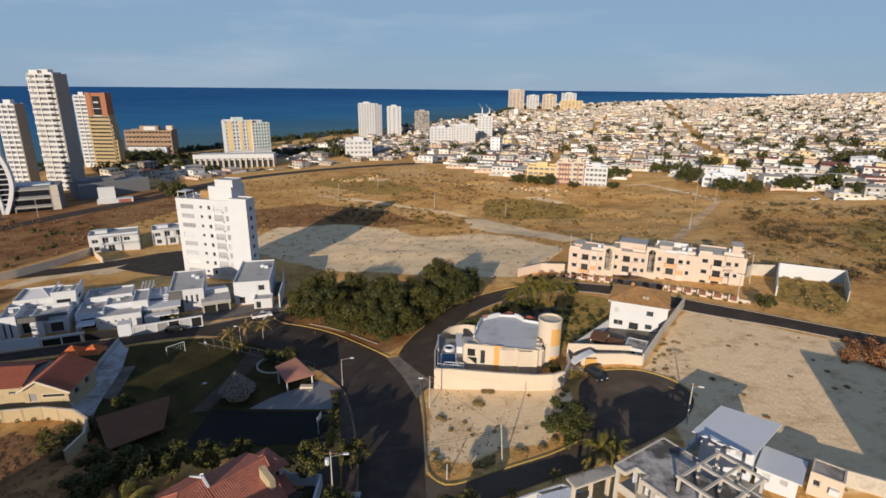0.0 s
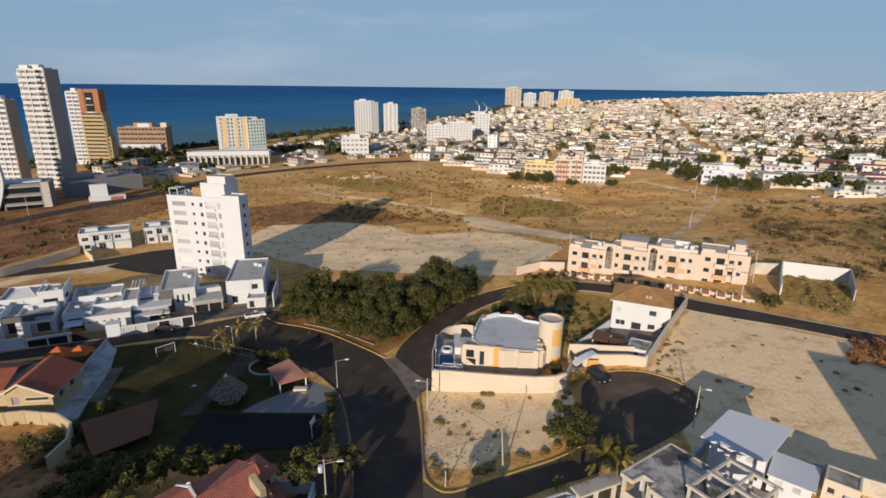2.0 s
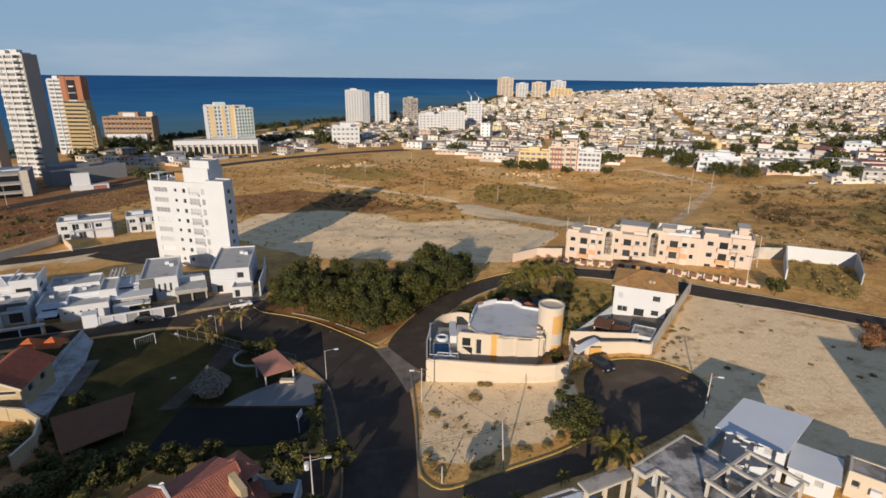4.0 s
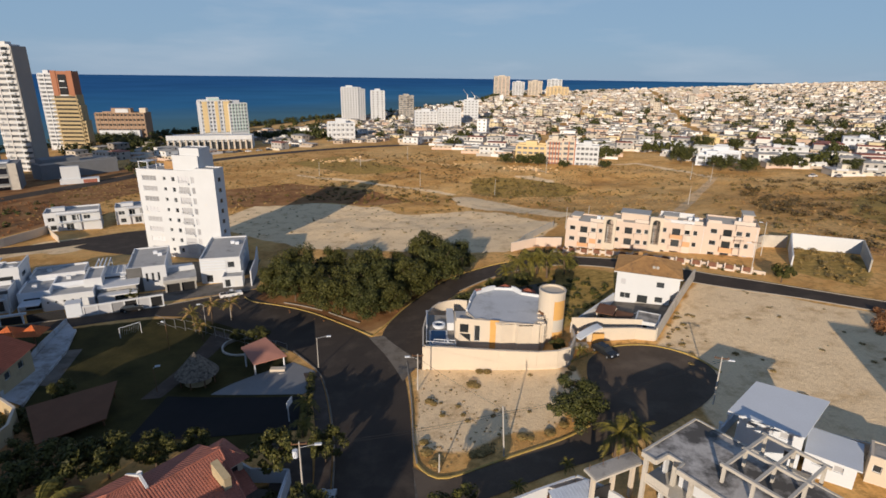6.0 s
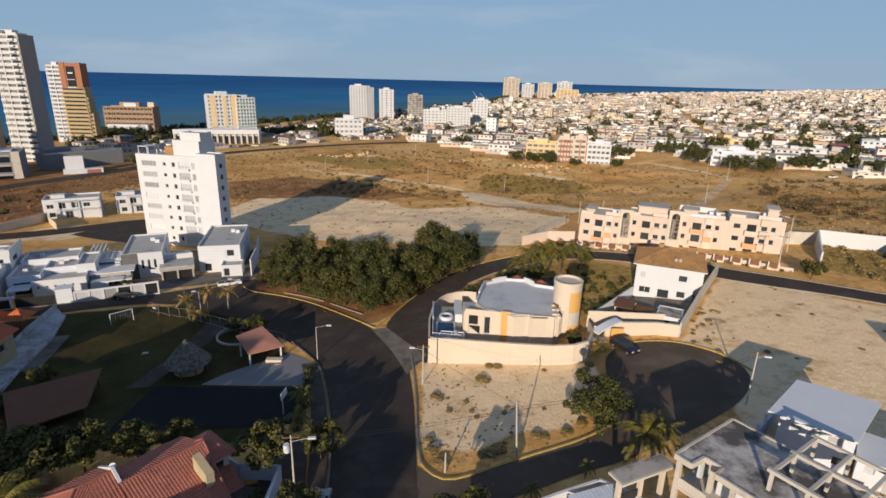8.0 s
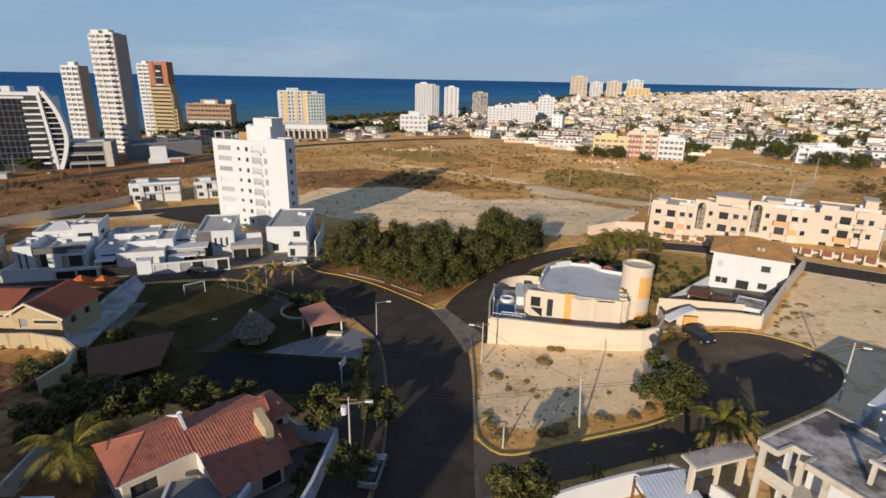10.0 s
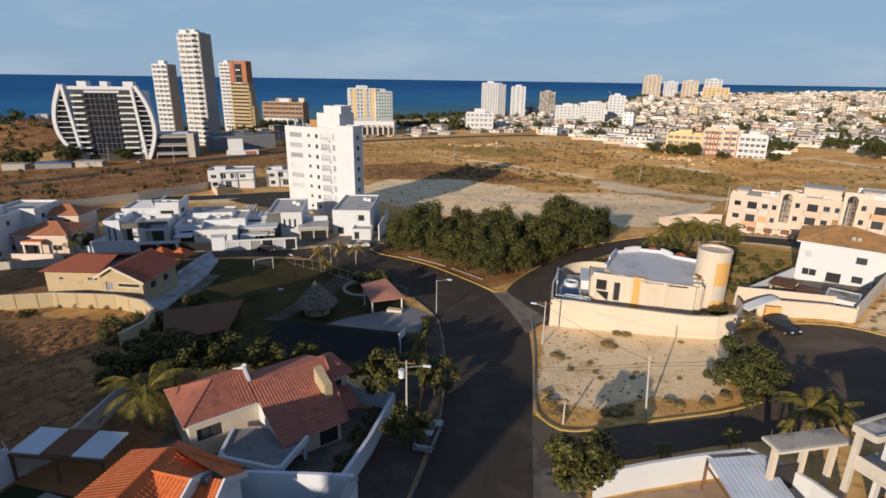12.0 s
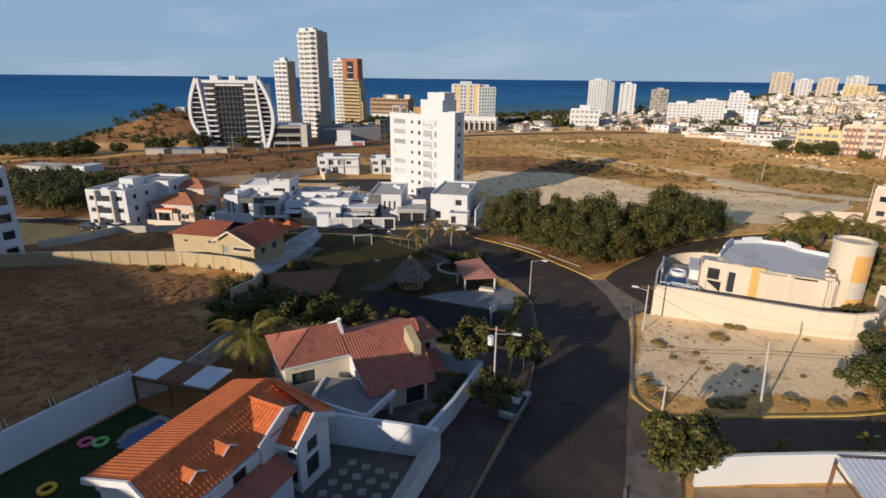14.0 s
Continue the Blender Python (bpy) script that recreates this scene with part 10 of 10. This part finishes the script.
def rocks():
    rr = random.Random(9)
    verts, faces = [], []
    spots = [(-58 + rr.gauss(0, 11), 352 + rr.gauss(0, 5), rr.uniform(0.4, 1.1)) for _ in range(50)] + [(55 + rr.gauss(0, 6), 314 + rr.gauss(0, 6), rr.uniform(0.4, 1.1)) for _ in range(60)] + [(-95 + rr.gauss(0, 4), 52 + rr.gauss(0, 2), rr.uniform(0.2, 0.5)) for _ in range(40)] + [(20 + rr.gauss(0, 12), 330 + rr.gauss(0, 4), rr.uniform(0.3, 0.8)) for _ in range(30)]
    for x, y, k in spots:
        b, z = len(verts), gz(x, y)
        for p in ((-1, -1, -0.4), (1, -0.8, -0.4), (0.9, 1, -0.4), (-0.8, 0.9, -0.4), (-0.5, -0.4, 0.7), (0.6, -0.3, 0.5), (0.4, 0.5, 0.8), (-0.4, 0.5, 0.5)):
            verts.append((x + k * (p[0] + rr.uniform(-0.3, 0.3)), y + k * (p[1] + rr.uniform(-0.3, 0.3)), z + k * (p[2] + rr.uniform(-0.2, 0.2))))
        for f in ((4, 5, 6, 7), (0, 1, 5, 4), (1, 2, 6, 5), (2, 3, 7, 6), (3, 0, 4, 7)):
            faces.append(tuple(b + i for i in f))
    tagged(sheet("rubble", verts, faces, GRAVEL), "tan rubble heaps on dry ground", "rubble", kind="stuff")


rocks()


# ---- poles, lamps and cables ----
POLE = mat("spun_concrete_pole", (0.45, 0.43, 0.40), 0.85, 0.1, 1, 6, 0.1)


def utility_pole(x, y, high, label="pale concrete utility pole", lean=0.0, arm=0.0, arm_turn=0.0, tank=False, cross=True):
    t = thing("utility_pole", x, y, gz(x, y), arm_turn, label, "utility pole", "utility poles")
    bm = bmesh.new()
    tube(bm, (0, 0, -0.6), (lean, 0, high), 0.12, 0.075, 10)
    part("shaft", bm, POLE, t)
    if cross:
        part("cross_arm", boxes((lean - 0.9, -0.06, high - 0.35, lean + 0.9, 0.06, high - 0.23)), WOOD, t)
        for dx in (-0.8, 0, 0.8):
            bm = bmesh.new()
            tube(bm, (lean + dx, 0, high - 0.23), (lean + dx, 0, high + 0.02), 0.05, 0.04, 6)
            part("insulator", bm, WOOD, t)
    if arm:
        bm = bmesh.new()
        tube(bm, (0, 0, high - 0.8), (arm, 0, high - 0.45), 0.04, 0.035, 6)
        a = part("lamp_arm", bm, STEEL, t)
        part("lamp_head", boxes((arm - 0.1, -0.14, high - 0.52, arm + 0.7, 0.14, high - 0.36)), WHITE_B, a)
    if tank:
        bm = bmesh.new()
        tube(bm, (-0.5, 0, high - 2.0), (-0.5, 0, high - 1.1), 0.32, 0.32, 12)
        part("transformer", bm, WHITE_B, t, "pale transformer can")


utility_pole(9.1, 65.4, 7.3, "slender pale concrete pole on a sandy lot", -0.5, cross=False)
utility_pole(-15.0, 60.8, 7.0, "concrete pole with transformer and street lamp", 0, 1.8, 5, True)
utility_pole(-2.1, 83.4, 6.4, "concrete pole with a lamp beside the street corner", 0.0, 1.3, 180)
utility_pole(38.8, 72.4, 7.4, "concrete pole at the turning place", 0.0, 0.9, -15)
utility_pole(30.1, 252.5, 8.0, "slender pole in the dry field", 0.3)
utility_pole(-4.7, 271.5, 8.0, "slender pole in the dry field", 0.1)
utility_pole(70.5, 118.2, 7.5, "concrete pole beside the apartments", 0.1, 1.2, 150)
utility_pole(0.9, 63.4, 2.6, "short marker post at the lot corner", 0, 0, 0, False, False)
utility_pole(80.5, 131.0, 8.5, "concrete pole behind the walled lot", 0.2, 1.2, 120)
for _x, _y, _h in ((48, 166, 8.0), (56, 160, 7.0), (66, 152, 8.0), (72, 148, 7.0), (43, 172, 7), (-14, 350, 8), (-60, 300, 8), (64, 300, 9), (98, 205, 7), (130, 270, 9), (136, 262, 9), (-118, 240, 7), (-196, 250, 9), (-226, 240, 9), (-40, 320, 7)):
    utility_pole(_x, _y, _h, "slender weathered pole beside the open land", 0.1)


def street_lamp(x, y, high, turn, reach=1.8, label="grey steel street lamp with one arm", paint=None):
    t = thing("street_lamp", x, y, gz(x, y), turn, label, "street lamp", "street lamps")
    bm = bmesh.new()
    tube(bm, (0, 0, -0.4), (0, 0, high), 0.085 if paint is None else 0.06, 0.05 if paint is None else 0.045, 10)
    part("pole", bm, paint or POLE, t)
    bm = bmesh.new()
    tube(bm, (0, 0, high - 0.1), (reach, 0, high + 0.25), 0.05, 0.04, 6)
    part("arm", bm, STEEL, t)
    part("lamp_head", boxes((reach - 0.1, -0.15, high + 0.16, reach + 0.65, 0.15, high + 0.32)), WHITE_B, t)


street_lamp(-19.8, 93.6, 5.9, 5)
street_lamp(-43.6, 117.4, 5.2, 60, 0.8)
street_lamp(-47.3, 113.0, 5.4, 200, 0.6, "leaning pale park lamp")
street_lamp(-50.0, 102.4, 5.6, 150, 0.5, "thin brown park lamp", WOOD)
street_lamp(-44.6, 86.6, 4.4, 20, 0.4, "thin brown park lamp", WOOD)


def cable(name, a, b, sag, label):
    a, b = Vector(a), Vector(b)
    bm = bmesh.new()
    n = 14
    p = [a.lerp(b, k / n) - Vector((0, 0, sag * 4 * (k / n) * (1 - k / n))) for k in range(n + 1)]
    for q, s in zip(p, p[1:]):
        tube(bm, q, s, 0.018, 0.018, 4)
    tagged(part(name, bm, BLACK, None), label, "cable", "overhead cables")


for dz in (0.0, -0.35):
    cable("power_cable", (-15, 60.8, 9.0 + dz), (9.4, 65.7, 9.9 + dz), 0.5, "thin overhead cable across the street")
    cable("power_cable", (9.4, 65.7, 9.9 + dz), (38.9, 72.4, 13.2 + dz), 0.7, "thin overhead cable along the side street")
cable("power_cable", (-15, 60.8, 9.0), (-15.5, 20, 12), 0.6, "thin overhead cable along the street")
cable("power_cable", (-2.1, 83.4, 7.2), (9.4, 65.7, 9.8), 0.4, "thin overhead cable over a sandy lot")


# ---- vehicles ----
PAINTS = {"white": mat("white_car_paint", (0.75, 0.75, 0.75), 0.3, 0.03, 1, 8, 0, spec=0.5), "black": mat("black_car_paint", (0.02, 0.022, 0.026), 0.25, 0.1, 1, 8, 0, spec=0.5), "silver": mat("silver_car_paint", (0.4, 0.41, 0.42), 0.3, 0.05, 1, 8, 0, metal=0.4, spec=0.5)}
TYRE = mat("tyre_rubber", (0.015, 0.015, 0.015), 0.9, 0.1, 2, 8, 0.1)


def make_car(x, y, turn, paint, label, pickup=False):
    t = thing("pickup_truck" if pickup else "car", x, y, gz(x, y) + 0.08, turn, label, "pickup" if pickup else "car", "parked vehicles")
    L, W = (5.2, 1.85) if pickup else (4.5, 1.8)
    side = [(-L / 2, 0.35), (L / 2, 0.35), (L / 2, 0.75), (L / 2 - 0.2, 0.92), (L * 0.24, 1.0), (-L / 2 + 0.1, 1.02), (-L / 2, 0.8)]
    bm = bmesh.new()

    def hull(profile, w0, w1, z_in):
        lo = [bm.verts.new((p[0], -w0 / 2 if p[1] < z_in else -w1 / 2, p[1])) for p in profile]
        hi = [bm.verts.new((p[0], w0 / 2 if p[1] < z_in else w1 / 2, p[1])) for p in profile]
        bm.faces.new(lo)
        bm.faces.new(hi[::-1])
        for i in range(len(profile)):
            j = (i + 1) % len(profile)
            bm.faces.new((lo[j], lo[i], hi[i], hi[j]))
    hull(side, W, W * 0.96, 0.9)
    part("body", bm, PAINTS[paint], t)
    cab = [(L * 0.24, 1.0), (L * 0.1, 1.5), (-L * 0.05 if pickup else -L * 0.3, 1.55), (-L * 0.16 if pickup else -L * 0.46, 1.02)]
    bm = bmesh.new()
    hull(cab, W * 0.9, W * 0.74, 1.2)
    part("glasshouse", bm, PANE, t)
    part("roof", boxes((cab[2][0] + 0.05, -W * 0.36, 1.5, cab[1][0], W * 0.36, 1.58)), PAINTS[paint], t)
    if pickup:
        part("bed", boxes((-L / 2 + 0.15, -W * 0.4, 0.9, -L * 0.18, W * 0.4, 1.04)), BLACK, t)
    for wx in (-L * 0.31, L * 0.31):
        for sy in (-1, 1):
            bm = bmesh.new()
            tube(bm, (wx, sy * (W / 2 - 0.2), 0.33), (wx, sy * (W / 2 + 0.02), 0.33), 0.34, 0.34, 14)
            w = part("wheel", bm, TYRE, t)
            bm = bmesh.new()
            tube(bm, (wx, sy * (W / 2 + 0.0), 0.33), (wx, sy * (W / 2 + 0.035), 0.33), 0.2, 0.2, 10)
            part("rim", bm, STEEL, w)
    for sy in (-1, 1):
        part("headlight", boxes((L / 2 - 0.1, sy * W * 0.36 - 0.2, 0.68, L / 2 + 0.02, sy * W * 0.36 + 0.2, 0.84)), WHITE_B, t)
        part("tail_light", boxes((-L / 2 - 0.02, sy * W * 0.38 - 0.12, 0.75, -L / 2 + 0.1, sy * W * 0.38 + 0.12, 0.95)), TILE_R, t)


make_car(28.8, 88.2, -62, "black", "dark car parked at the turning place")
make_car(-48.4, 131.0, 28, "white", "white pickup parked before a house", True)
make_car(-11.8, 57.6, 88, "silver", "silver car parked at the kerb under a tree")
make_car(-67.0, 121.4, 25, "black", "dark car parked before a white villa")
make_car(-117.4, 87.6, 10, "black", "dark car parked beside an apartment block")
make_car(-111.8, 90.4, 10, "white", "white car parked beside an apartment block")
make_car(-92.5, 190.5, 60, "white", "white car parked on the back street")
make_car(-89.0, 189.5, 60, "white", "white car parked on the back street")
for _k in range(9):
    make_car(-172 + 6.5 * _k, 395 + 1.5 * (_k % 3) + 2.1 * _k, 20, ("white", "silver", "black")[_k % 3], "%s car parked by the long podium" % ("white", "silver", "black")[_k % 3])
for _k, (_x, _y) in enumerate(((208, 262), (215, 258), (222, 252), (186, 262), (196, 258), (-252, 232), (-240, 236), (-212, 246))):
    make_car(_x, _y, -20 + 15 * _k, ("white", "silver", "black")[_k % 3], "%s car parked on open ground" % ("white", "silver", "black")[_k % 3])
